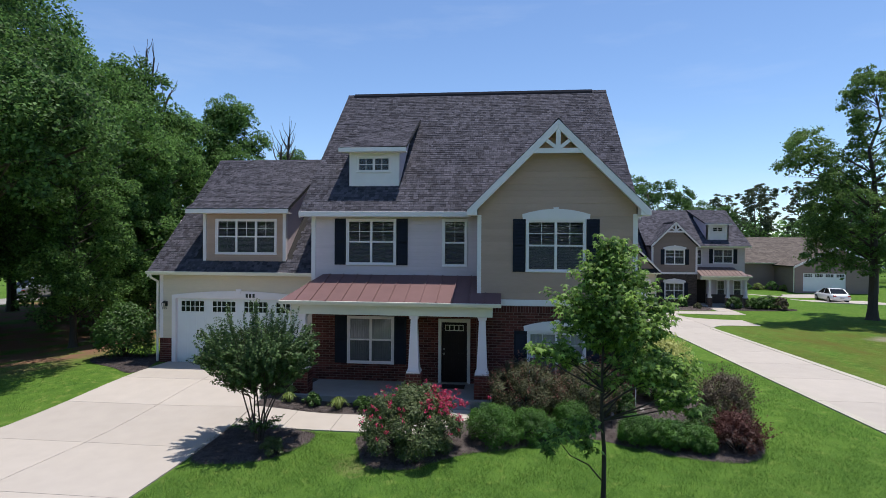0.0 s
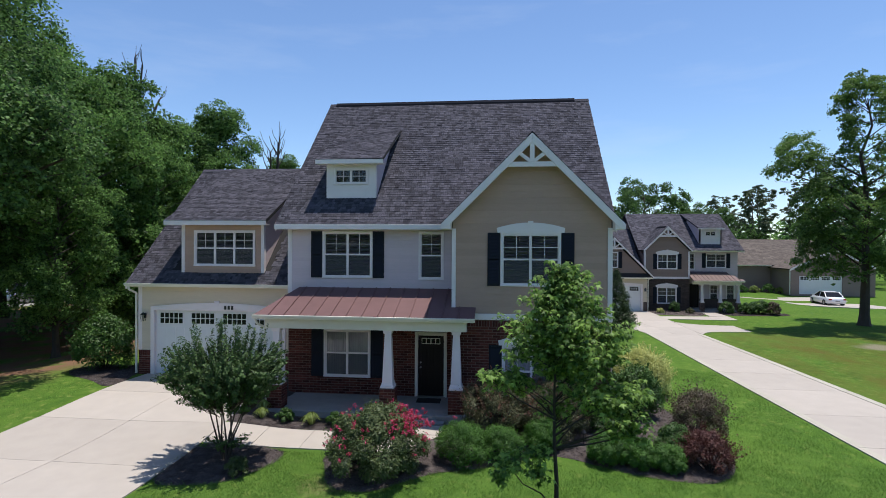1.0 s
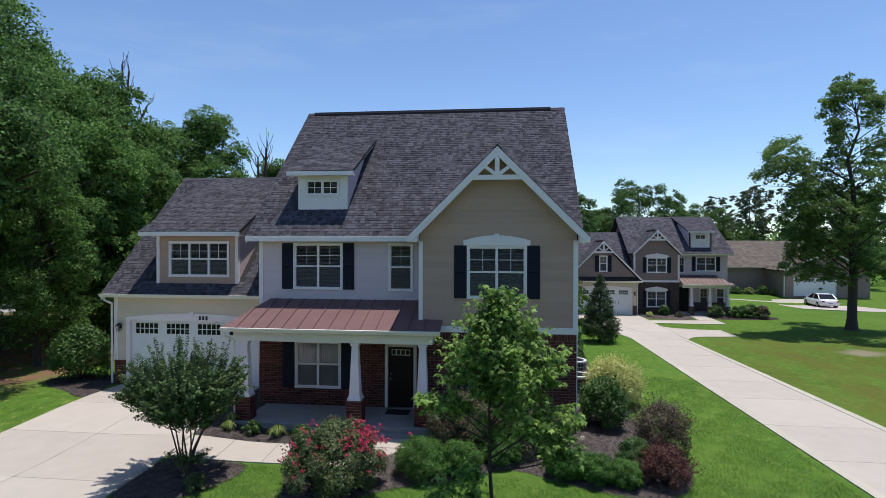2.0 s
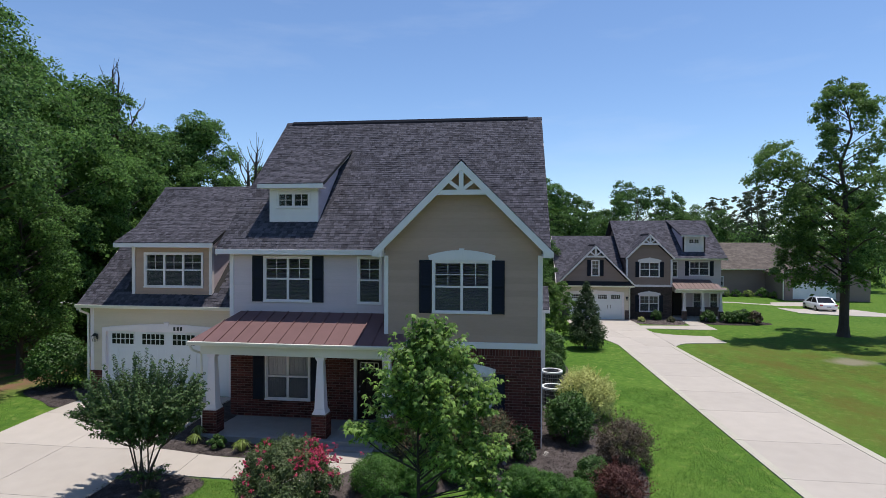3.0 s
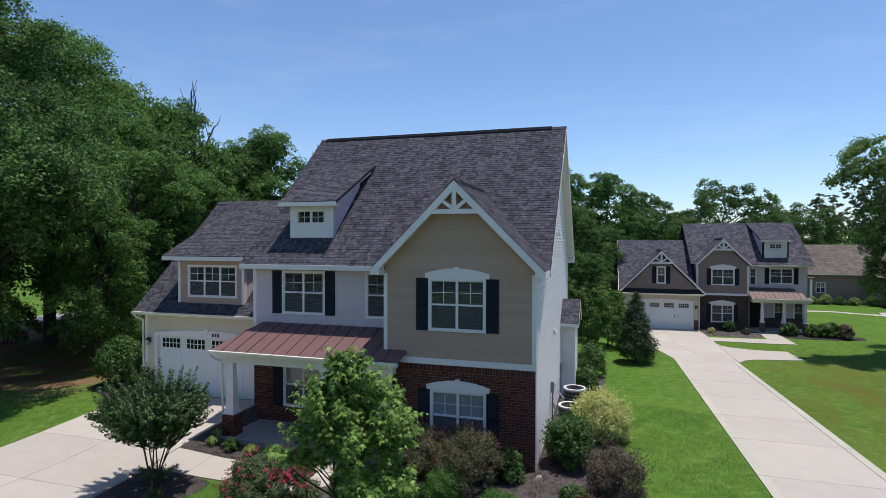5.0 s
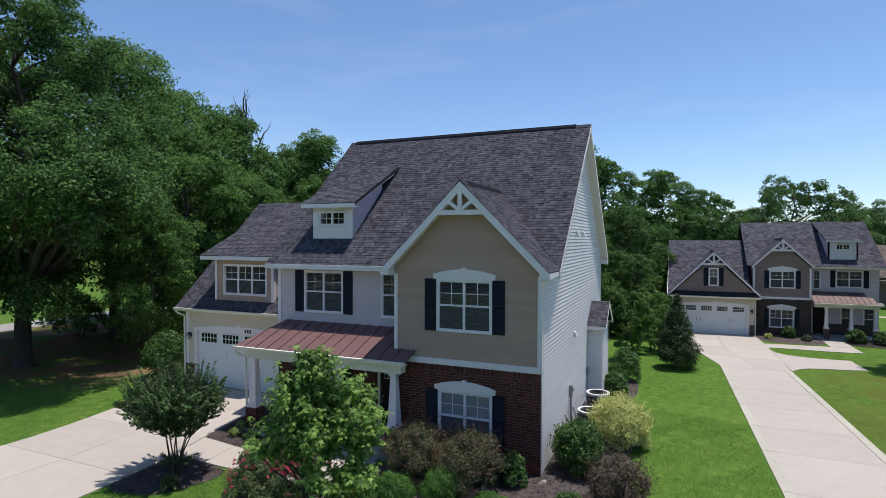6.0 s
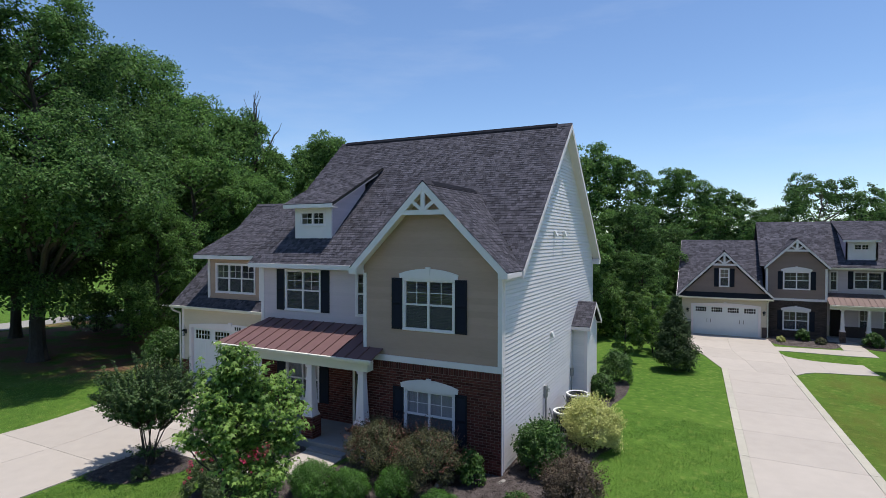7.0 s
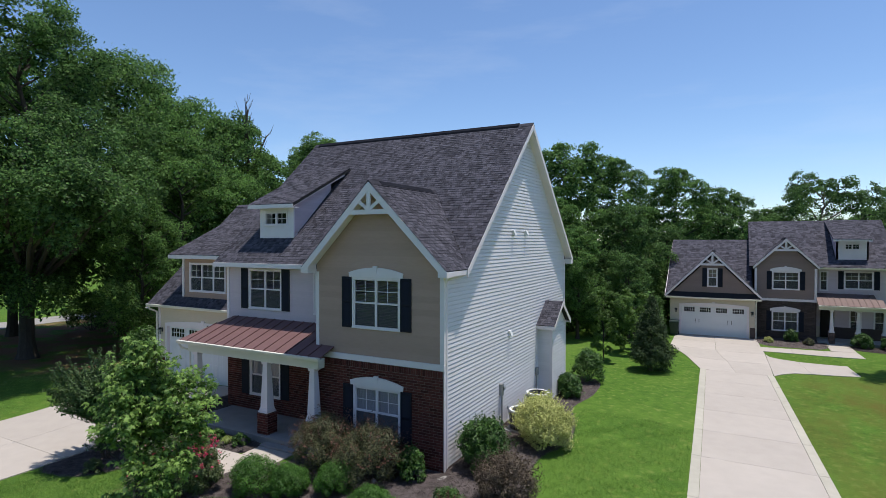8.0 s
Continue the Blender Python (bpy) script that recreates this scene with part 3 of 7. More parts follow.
strip_of_slabs(n_walk, [(12.6, 42.1), (17.7, 42.7)], [(12.6, 40.9), (17.9, 41.4)], CONC, [3], 1)
strip_of_slabs(n_walk, [(16.4, 42.6), (16.3, 45.2)], [(17.7, 42.7), (17.6, 45.2)], CONC, [2], 1)
road = thing("road", (-42, 30, 0), "pale grey residential street beyond the wood", "road", kind="structure")
strip_of_slabs(road, [(-42, -40), (-41.2, 20), (-42, 60), (-56, 120)], [(-38, -40), (-37.4, 20), (-38.4, 60), (-52, 120)], ASPH, [6, 5, 6], 1)
far_drive = thing("far_driveway", (37, 58, 0), "pale concrete drive before the brown house", "driveway", kind="structure")
strip_of_slabs(far_drive, [(32.5, 66.8), (30.0, 55.5), (28.6, 52.5)], [(39.0, 67.5), (40.0, 58.0), (60.0, 48.0)], CONC, [3, 2], 2)
far_walk = thing("far_walk", (26, 60, 0), "narrow pale concrete walk across the lawn", "path", kind="structure")
strip_of_slabs(far_walk, [(22.0, 64.6), (33.0, 66.0)], [(22.0, 63.4), (33.0, 64.8)], CONC, [4], 1)

bed("mulch_bed", [(-3.2, 12.95), (-3.15, 11.9), (-2.75, 11.05), (-1.9, 10.95), (-1.25, 11.5), (-0.6, 12.05), (0.1, 12.3), (0.8, 12.65), (1.4, 13.0), (2.0, 13.3), (2.6, 13.2), (3.2, 12.85), (3.9, 12.5), (4.8, 12.25), (5.7, 12.3), (6.4, 13.2), (6.75, 15.2), (6.2, 17.0), (6.05, 18.6), (6.5, 20.2), (6.1, 22.4), (5.6, 24.0), (5.9, 26.2), (5.6, 28.6), (3.9, 28.7), (3.9, 25), (3.9, 22), (3.9, 19), (3.9, 17), (3.0, 16.05), (1.5, 16.05), (0.0, 15.95), (-0.3, 15.2), (-0.5, 14.5), (-0.25, 13.0)], "dark bark mulch bed along the house front and side", 3)
bed("mulch_bed", [(-6.75, 10.95), (-5.8, 10.82), (-5.1, 11.1), (-4.7, 11.7), (-4.45, 12.5), (-4.8, 12.98), (-6.7, 13.0)], "dark bark mulch round the crape myrtle", 4)
bed("mulch_bed", [(-6.7, 14.3), (-4.5, 14.32), (-2.3, 14.32), (-2.35, 15.2), (-4.5, 15.22), (-6.24, 15.3), (-6.20, 18.2), (-6.74, 18.2), (-6.75, 15.2)], "dark bark mulch strip before the porch", 5)
bed("mulch_bed", [(-12.45, 16.9), (-13.5, 17.5), (-15.0, 18.3), (-15.2, 19.4), (-13.6, 19.9), (-12.6, 19.4), (-12.5, 18.4), (-12.25, 17.6)], "dark bark mulch beside the garage corner", 6)
bed("mulch_bed", [(12.75, 43.2), (14.4, 42.8), (16.2, 43.2), (16.2, 45.9), (12.6, 45.8)], "dark bark mulch before the neighbouring house", 7)
bed("mulch_bed", [(17.9, 43.4), (20.4, 43.2), (22.6, 43.8), (22.2, 45.0), (18.0, 44.9)], "dark bark mulch before the neighbouring porch", 8)


# ---- walls, cladding, roofs, openings ----
def wall_y(parent, x0, x1, z0, z1, y, holes, material, depth=0.16, name="wall"):
    """A wall whose outer face is at y and faces -y, with real openings (x0, x1, z0, z1) and their reveals, as one skin."""
    xs = sorted({x0, x1, *[h[0] for h in holes], *[h[1] for h in holes]})
    zs = sorted({z0, z1, *[h[2] for h in holes], *[h[3] for h in holes]})
    nx, nz = len(xs), len(zs)
    g = Geo()
    g.v = [(x, yy, z) for yy in (y, y + depth) for z in zs for x in xs]

    def full(i, j):
        if not (0 <= i < nx - 1 and 0 <= j < nz - 1):
            return False
        m, n = (xs[i] + xs[i + 1]) / 2, (zs[j] + zs[j + 1]) / 2
        return not any(h[0] < m < h[1] and h[2] < n < h[3] for h in holes)

    def at(i, j, k):
        return k * nx * nz + j * nx + i
    for i in range(nx - 1):
        for j in range(nz - 1):
            if not full(i, j):
                continue
            for k in (0, 1):
                g.f.append((at(i, j, k), at(i + 1, j, k), at(i + 1, j + 1, k), at(i, j + 1, k)))
            for di, dj, p, q in ((-1, 0, (i, j), (i, j + 1)), (1, 0, (i + 1, j), (i + 1, j + 1)), (0, -1, (i, j), (i + 1, j)), (0, 1, (i, j + 1), (i + 1, j + 1))):
                if not full(i + di, j + dj):
                    g.f.append((at(*p, 0), at(*q, 0), at(*q, 1), at(*p, 1)))
    return part(name, g, material, parent)


def spans(x0, x1, holes, z):
    """What is left of x0..x1 at height z outside the holes."""
    segs = [(x0, x1)]
    for h in holes:
        if h[2] < z < h[3]:
            segs = [s for a, b in segs for s in ((a, min(b, h[0])), (max(a, h[1]), b)) if s[1] - s[0] > 0.02]
    return segs


def lap_siding(parent, z0, z1, step, edge, place, holes, material, name="board", dutch=False):
    """Lapped boards, each a piece: edge(z) gives the ends along the wall, place(u, out, z) the point."""
    z = z0
    while z < z1 - 0.01:
        t = min(step, z1 - z)
        la, ra = edge(z)
        lb, rb = edge(z + t)
        whole = abs(la - lb) < 1e-6 and abs(ra - rb) < 1e-6
        for a, b in spans(min(la, lb) if whole else la, ra, holes, z + t / 2):
            c = a if a != la else lb
            d = b if b != ra else rb
            if d - c < 0.02:
                continue
            g = Geo()
            o0, o1 = 0.012, 0.003
            if dutch:
                # a flat face, then a cove that runs back under the next board
                ha, hb = a + (c - a) * 0.74, b + (d - b) * 0.74
                g.add([place(a, 0.001, z), place(b, 0.001, z), place(b, 0.032, z), place(a, 0.032, z), place(ha, 0.022, z + t * 0.74), place(hb, 0.022, z + t * 0.74), place(c, 0.002, z + t), place(d, 0.002, z + t)],
                      [(0, 1, 2, 3), (3, 2, 5, 4), (4, 5, 7, 6)])
                part(name, g, material, parent)
                continue
            g.add([place(a, 0.001, z), place(b, 0.001, z), place(b, o0, z), place(a, o0, z), place(c, o1, z + t), place(d, o1, z + t), place(a, o0, z + 0.012), place(b, o0, z + 0.012)],
                  [(0, 1, 2, 3), (3, 2, 7, 6), (6, 7, 5, 4)])
            part(name, g, material, parent)
        z += step


def front(y):
    return lambda u, out, z: (u, y - out, z)


def east(x):
    return lambda u, out, z: (x + out, u, z)


BRICK_ME = {}


def brick_mesh(w, h, key, material):
    k = (round(w, 3), round(h, 3), key, material.name)
    if k not in BRICK_ME:
        g = Geo()
        e = 0.004
        if key == "y":
            pts = [(0, 0, 0), (w, 0, 0), (w, 0, h), (0, 0, h)]
            ins = [(e, -0.014, e), (w - e, -0.014, e), (w - e, -0.014, h - e), (e, -0.014, h - e)]
        else:
            pts = [(0, 0, 0), (0, w, 0), (0, w, h), (0, 0, h)]
            ins = [(0.014, e, e), (0.014, w - e, e), (0.014, w - e, h - e), (0.014, e, h - e)]
        g.add(pts + ins, [(4, 5, 6, 7), (0, 1, 5, 4), (1, 2, 6, 5), (2, 3, 7, 6), (3, 0, 4, 7)])
        BRICK_ME[k] = mesh_of("brick", g.v, g.f, material)
    return BRICK_ME[k]


def bricks(parent, u0, u1, z0, z1, at, holes, key="y", single=0, material=None, rowlock=True):
    """Running-bond brick face over a mortar bed; the first ones are objects of their own, the rest one mesh."""
    material = material or BRICK
    L, H, J = 0.244, 0.081, 0.014
    rest = Geo()
    count = 0
    rows = []
    z = z0
    top = z1 - (0.20 if rowlock else 0)
    while z < top - 0.02:
        rows.append((z, min(H, top - z), 0))
        z += H
    if rowlock:
        rows.append((top, 0.20, 1))
    for r, (z, h, lock) in enumerate(reversed(rows)):
        step = 0.081 if lock else L
        for a, b in spans(u0, u1, holes, z + h / 2):
            u = a - (step / 2 if (r % 2 and not lock) else 0)
            while u < b - 0.02:
                s, e = max(u, a) + J / 2, min(u + step, b) - J / 2
                u += step
                if e - s < 0.02:
                    continue
                p = (s, at, z + J / 2) if key == "y" else (at, s, z + J / 2)
                if count < single:
                    piece("brick", brick_mesh(e - s, h - J, key, material), parent, p)
                    count += 1
                else:
                    m = brick_mesh(e - s, h - J, key, material)
                    rest.add([Vector(v.co) + Vector(p) for v in m.vertices], [tuple(f.vertices) for f in m.polygons])
    if rest.v:
        part("brickwork", rest, material, parent, kind="stuff")




def shingles(parent, p0, du, dv, width, length, keep=None, seed=1, single=0, material=None, course=0.132, wide=0.15):
    """Lapped shingles over a slope: p0 the lower left corner, du along the eave, dv up the slope."""
    material = material or SHINGLE
    rng = random.Random(seed)
    p0, du, dv = Vector(p0), Vector(du).normalized(), Vector(dv).normalized()
    nrm = du.cross(dv).normalized()
    if nrm.z < 0:
        nrm = -nrm
    rest = Geo()
    count = 0
    k = 0
    while k * course < length - 0.02:
        s = k * course
        e = min(s + course + 0.02, length)
        u = -rng.uniform(0, wide)
        while u < width - 0.005:
            w = rng.choice((0.55, 0.75, 1.0, 1.25)) * wide
            a, b = max(u, 0), min(u + w - 0.006, width)
            u += w
            if b - a < 0.02:
                continue
            c = p0 + du * (a + b) / 2 + dv * (s + e) / 2
            if keep and not keep(c):
                continue
            th = rng.choice((0.010, 0.012, 0.018))
            drop = rng.choice((0, 0, 0.006))
            base = p0 + du * a + dv * (s - drop)
            g = [base + nrm * 0.002, base + du * (b - a) + nrm * 0.002, base + nrm * th, base + du * (b - a) + nrm * th,
                 base + dv * (e - s) + nrm * 0.004, base + du * (b - a) + dv * (e - s) + nrm * 0.004]
            fc = [(0, 1, 3, 2), (2, 3, 5, 4), (0, 2, 4), (1, 5, 3)]
            if count < single:
                me = mesh_of("shingle", [q - base for q in g], fc, material)
                piece("shingle", me, parent, base)
                count += 1
            else:
                rest.add(g, fc)
        k += 1
    if rest.v:
        part("shingle_field", rest, material, parent, kind="stuff")


def slope_slab(parent, a, b, c, d, thick, material, name="roof"):
    """A roof plane a, b along the eave, c, d along its top, with thickness below."""
    a, b, c, d = (Vector(p) for p in (a, b, c, d))
    n = (b - a).cross(d - a).normalized()
    if n.z < 0:
        n = -n
    g = Geo()
    g.hexa([p - n * thick for p in (a, b, c, d)], [a, b, c, d])
    return part(name, g, material, parent)


def window(house, x0, x1, z0, z1, y, sashes=2, arch=False, shutters=True, grid=(2, 2), blinds=True, half=True, sw=0.37, trim=0.058, curtain=False):
    """A double-hung window in a wall facing -y: casing, sashes, muntins, panes, slatted blind."""
    g = Geo()
    t, f = trim, y - 0.035
    g.box(x0, x0 + t, f, y + 0.10, z0, z1).box(x1 - t, x1, f, y + 0.10, z0, z1)
    g.box(x0 + t, x1 - t, f, y + 0.10, z1 - t, z1).box(x0 - 0.004, x1 + 0.004, f - 0.012, y + 0.10, z0 - 0.01, z0 + 0.045)
    w = part("window", g, TRIM, house, bevel=0.006)
    n = sashes
    inner = (x1 - x0 - 2 * t)
    sash_w = inner / n
    for i in range(n):
        a, b = x0 + t + i * sash_w, x0 + t + (i + 1) * sash_w
        fr = Geo()
        m = 0.038
        zm = (z0 + z1) / 2
        fr.box(a, a + m, y - 0.01, y + 0.05, z0 + 0.045, z1 - t).box(b - m, b, y - 0.01, y + 0.05, z0 + 0.045, z1 - t)
        fr.box(a + m, b - m, y - 0.01, y + 0.05, z1 - t - m, z1 - t).box(a + m, b - m, y - 0.01, y + 0.05, z0 + 0.045, z0 + 0.045 + m)
        if half:
            fr.box(a + m, b - m, y - 0.016, y + 0.05, zm - 0.025, zm + 0.025)
        part("sash", fr, TRIM, w)
        lo = zm + 0.025 if half else z0 + 0.045 + m
        for k in range(1, grid[0]):
            q = a + m + (b - a - 2 * m) * k / grid[0]
            part("muntin", Geo().box(q - 0.009, q + 0.009, y + 0.016, y + 0.027, lo, z1 - t - m), TRIM, w)
        for k in range(1, grid[1]):
            q = lo + (z1 - t - m - lo) * k / grid[1]
            part("muntin", Geo().box(a + m, b - m, y + 0.0165, y + 0.0265, q - 0.009, q + 0.009), TRIM, w)
        for pa, pb in ((z0 + 0.08, zm - 0.02), (zm + 0.02, z1 - t - 0.03)):
            pg = Geo().add([(a + 0.03, y + 0.032, pa), (b - 0.03, y + 0.032, pa), (b - 0.03, y + 0.032, pb), (a + 0.03, y + 0.032, pb)], [(0, 1, 2, 3)])
            po = part("pane", pg, GLASS, w)
            po.visible_shadow = False
        if curtain:
            cu = Geo()
            k = 18
            cu.add([(a + 0.02 + (b - a - 0.04) * q / k, y + 0.075 + 0.018 * (q % 2), zz) for zz in (z0 + 0.08, z1 - t - 0.02) for q in range(k + 1)], [(q, q + 1, k + 2 + q, k + 1 + q) for q in range(k)])
            part("curtain", cu, CURTAIN, w, "pale drawn curtain")
        elif blinds:
            bl = Geo()
            z = z1 - t - 0.05
            while z > z0 + 0.10:
                bl.add([(a + 0.02, y + 0.050, z), (b - 0.02, y + 0.050, z), (b - 0.02, y + 0.080, z + 0.022), (a + 0.02, y + 0.080, z + 0.022)], [(0, 1, 2, 3)])
                z -= 0.045
            part("blind", bl, BLIND, w, kind="stuff")
        if half:
            part("insect_screen", Geo().add([(a + 0.03, y - 0.004, z0 + 0.07), (b - 0.03, y - 0.004, z0 + 0.07), (b - 0.03, y - 0.004, zm - 0.02), (a + 0.03, y - 0.004, zm - 0.02)], [(0, 1, 2, 3)]), SCREEN, w)
    if arch:
        k = 10
        xa, xb = x0 - 0.09, x1 + 0.09
        lo = [(xa, y - 0.05, z1), (xb, y - 0.05, z1)]
        hi = [(xa - 0.02 + (xb - xa + 0.04) * i / k, y - 0.05, z1 + 0.14 + 0.16 * (1 - (2 * i / k - 1) ** 2)) for i in range(k + 1)]
        part("arched_header", Geo().prism(lo + hi[::-1], (0, 0.075, 0)), TRIM, w, "white arched header")
        cx = (x0 + x1) / 2
        part("keystone", Geo().prism([(cx - 0.05, y - 0.07, z1 + 0.10), (cx + 0.05, y - 0.07, z1 + 0.10), (cx + 0.075, y - 0.07, z1 + 0.345), (cx - 0.075, y - 0.07, z1 + 0.345)], (0, 0.09, 0)), TRIM, w)
    if shutters:
        for a, b in ((x0 - sw - 0.01, x0 - 0.01), (x1 + 0.01, x1 + sw + 0.01)):
            s = Geo()
            s.box(a, b, y - 0.03, y + 0.0, z0 + 0.0, z1)
            s.box(a, a + 0.055, y - 0.045, y - 0.03, z0, z1).box(b - 0.055, b, y - 0.045, y - 0.03, z0, z1)
            for za, zb in ((z0 + 0.08, (z0 + z1) / 2 - 0.04), ((z0 + z1) / 2 + 0.04, z1 - 0.08)):
                for ra, rb in ((za - 0.06, za), (zb, zb + 0.04)):
                    s.box(a + 0.055, b - 0.055, y - 0.045, y - 0.03, ra, rb)
                z = za
                while z < zb - 0.03:
                    s.add([(a + 0.055, y - 0.044, z), (b - 0.055, y - 0.044, z), (b - 0.055, y - 0.031, z + 0.035), (a + 0.055, y - 0.031, z + 0.035)], [(0, 1, 2, 3)])
                    z += 0.042
            part("shutter", s, SHUTTER, w, "dark louvred shutter")
    return w


def gable_truss(house, cx, y, apex, half, slope, z_low, label="white gable truss with king post", mw=0.20, cut=None):
    """Rake boards and the ornamental truss of a gable that faces -y."""
    g = Geo()
    for s in (-1, 1):
        low = cut or z_low - mw * 1.35
        g.prism([(cx, y, apex), (cx, y, apex - mw * 1.35), (cx + s * min(half, (apex - mw * 1.35 - low) / slope), y, low), (cx + s * half, y, low), (cx + s * half, y, z_low)], (0, 0.05, 0))
    part("rake_board", g, TRIM, house, "white rake boards of the front gable", bevel=0.006)
    t = Geo()
    zc = apex - 0.92 * min(1, half / 2.2)
    hw = (apex - zc) / slope - 0.1
    t.box(cx - hw, cx + hw, y + 0.01, y + 0.06, zc - 0.05, zc + 0.09)
    t.box(cx - 0.065, cx + 0.065, y + 0.006, y + 0.064, zc + 0.09, apex - 0.2)
    for s in (-1, 1):
        t.beam((cx + s * 0.04, y + 0.012, zc + 0.10), (cx + s * hw * 0.52, y + 0.012, zc + hw * 0.52 * slope * 0.92), 0.10, 0.045)
    part("truss", t, TRIM, house, label)


# ---- the main house ----
MP = 0.911                      # pitch of the main and garage roofs
EY, EZ, RY, RZ = 16.83, 5.88, 22.69, 11.22


def main_roof_z(y):
    return EZ + MP * (y - EY) if y < RY else RZ - MP * (y - RY)


def column(house, x, y, z0, z1, pier=True, brick=None, base=0.5):
    g = Geo()
    a, b = 0.36 * base, 0.22 * base

    def sq(r, z):
        return [(x - r, y - r, z), (x + r, y - r, z), (x + r, y + r, z), (x - r, y + r, z)]
    g.hexa(sq(a + 0.05, z0), sq(a + 0.05, z0 + 0.06)).hexa(sq(a + 0.03, z0 + 0.06), sq(a + 0.005, z0 + 0.16))
    g.hexa(sq(a, z0 + 0.16), sq(b, z1 - 0.10)).hexa(sq(b + 0.025, z1 - 0.10), sq(b + 0.045, z1))
    part("column", g, TRIM, house, "white tapered porch column", bevel=0.006)
    if pier:
        r = 0.52 * base
        zb = gh(x, y) - 0.1
        p = part("pier", Geo().box(x - r, x + r, y - r, y + r, zb, z0 - 0.002), MORTAR, house, "brick pier under the porch column")
        bricks(p, x - r, x + r, zb + 0.1, z0 - 0.004, y - r, [], "y", 30, brick, rowlock=False)
        bricks(p, y - r, y + r, zb + 0.1, z0 - 0.004, x + r, [], "x", 0, brick, rowlock=False)


def garage_door(house, x0, x1, z0, z1, y, handles=True):
    """A white carriage-style door of four bays, each with a lit panel above, under a segmental header."""
    d = part("garage_door", Geo().box(x0, x1, y + 0.10, y + 0.15, z0, z1), GDOOR, house, "white carriage-style garage door with small lights")
    n = 4
    w = (x1 - x0) / n
    for i in range(n):
        a, b = x0 + i * w + 0.16, x0 + (i + 1) * w - 0.16
        za, zb = z0 + 0.79 * (z1 - z0), z0 + 0.96 * (z1 - z0)
        part("pane", Geo().box(a, b, y + 0.090, y + 0.098, za, zb), TINT, d)
        g = Geo()
        for k in range(6):
            q = a + (b - a) * k / 5
            g.box(q - 0.012, q + 0.012, y + 0.075, y + 0.089, za - 0.02, zb + 0.02)
        for q in (za, (za + zb) / 2, zb):
            g.box(a, b, y + 0.077, y + 0.0885, q - 0.012, q + 0.012)
        part("grille", g, GDOOR, d)
        for k in range(3):
            c = x0 + i * w + 0.10 + (w - 0.2) * k / 3
            for lo, hi in ((0.05, 0.36), (0.40, 0.72)):
                part("panel", Geo().box(c + 0.02, c + (w - 0.2) / 3 - 0.02, y + 0.088, y + 0.0995, z0 + lo * (z1 - z0), z0 + hi * (z1 - z0)), GDOOR, d)
    if handles:
        for c in (x0 + w, x0 + 3 * w):
            for s in (-0.12, 0.12):
                part("handle", Geo().box(c + s - 0.015, c + s + 0.015, y + 0.05, y + 0.085, z0 + 0.42 * (z1 - z0), z0 + 0.55 * (z1 - z0)), BLACK, d, "black iron handle", bevel=0.005)
    return d


def arched_trim(house, x0, x1, z0, z1, y, rise, w=0.14, name="door_surround"):
    k = 14
    arch = [(x0 - w + (x1 - x0 + 2 * w) * i / k, y - 0.04, z1 + 0.12 + rise * (1 - (2 * i / k - 1) ** 2)) for i in range(k + 1)]
    outline = [(x0 - w, y - 0.04, z0), (x0 + 0.004, y - 0.04, z0), (x0 + 0.004, y - 0.04, z1 - 0.004), (x1 - 0.004, y - 0.04, z1 - 0.004), (x1 - 0.004, y - 0.04, z0), (x1 + w, y - 0.04, z0)] + arch[::-1]
    d = part(name, Geo().prism(outline, (0, 0.16, 0)), TRIM, house, "white arched surround of the garage door")
    cx = (x0 + x1) / 2
    part("keystone", Geo().prism([(cx - 0.07, y - 0.06, z1 + rise), (cx + 0.07, y - 0.06, z1 + rise), (cx + 0.1, y - 0.06, z1 + rise + 0.19), (cx - 0.1, y - 0.06, z1 + rise + 0.19)], (0, 0.1, 0)), TRIM, d)
    return d


def wall_lantern(x, y, z, label="black wall lantern beside the garage door"):
    t = thing("wall_lantern", (x, y, z - 0.2), label, "wall light", "lanterns on the houses")
    part("back_plate", Geo().box(x - 0.05, x + 0.05, y - 0.025, y - 0.001, z - 0.05, z + 0.14), BLACK, t, bevel=0.005)
    part("arm", Geo().tube((x, y - 0.02, z + 0.1), (x, y - 0.12, z + 0.16), 0.012, 0.012), BLACK, t)
    g = Geo()
    for s, c in ((-1, -1), (1, -1), (1, 1), (-1, 1)):
        g.tube((x + s * 0.045, y - 0.12 + c * 0.045, z - 0.15), (x + s * 0.075, y - 0.12 + c * 0.075, z + 0.08), 0.008, 0.008, 5)
    part("cage", g, BLACK, t)
    part("cap", Geo().tube((x, y - 0.12, z + 0.08), (x, y - 0.12, z + 0.17), 0.12, 0.02, 8), BLACK, t)
    part("lamp_glass", Geo().tube((x, y - 0.12, z - 0.14), (x, y - 0.12, z + 0.07), 0.04, 0.06, 8), GLASS, t)
    return t


def gutter(house, x0, x1, y, z):
    g = Geo()
    g.prism([(x0, y, z), (x0, y - 0.11, z), (x0, y - 0.11, z - 0.03), (x0, y - 0.07, z - 0.11), (x0, y, z - 0.11)], (x1 - x0, 0, 0))
    return part("gutter", g, CREAM, house, "cream metal gutter")


def pipe(house, pts, r=0.04, name="downspout", material=None):
    g = Geo()
    for a, b in zip(pts, pts[1:]):
        g.tube(a, b, r, r, 8)
    return part(name, g, material or CREAM, house)


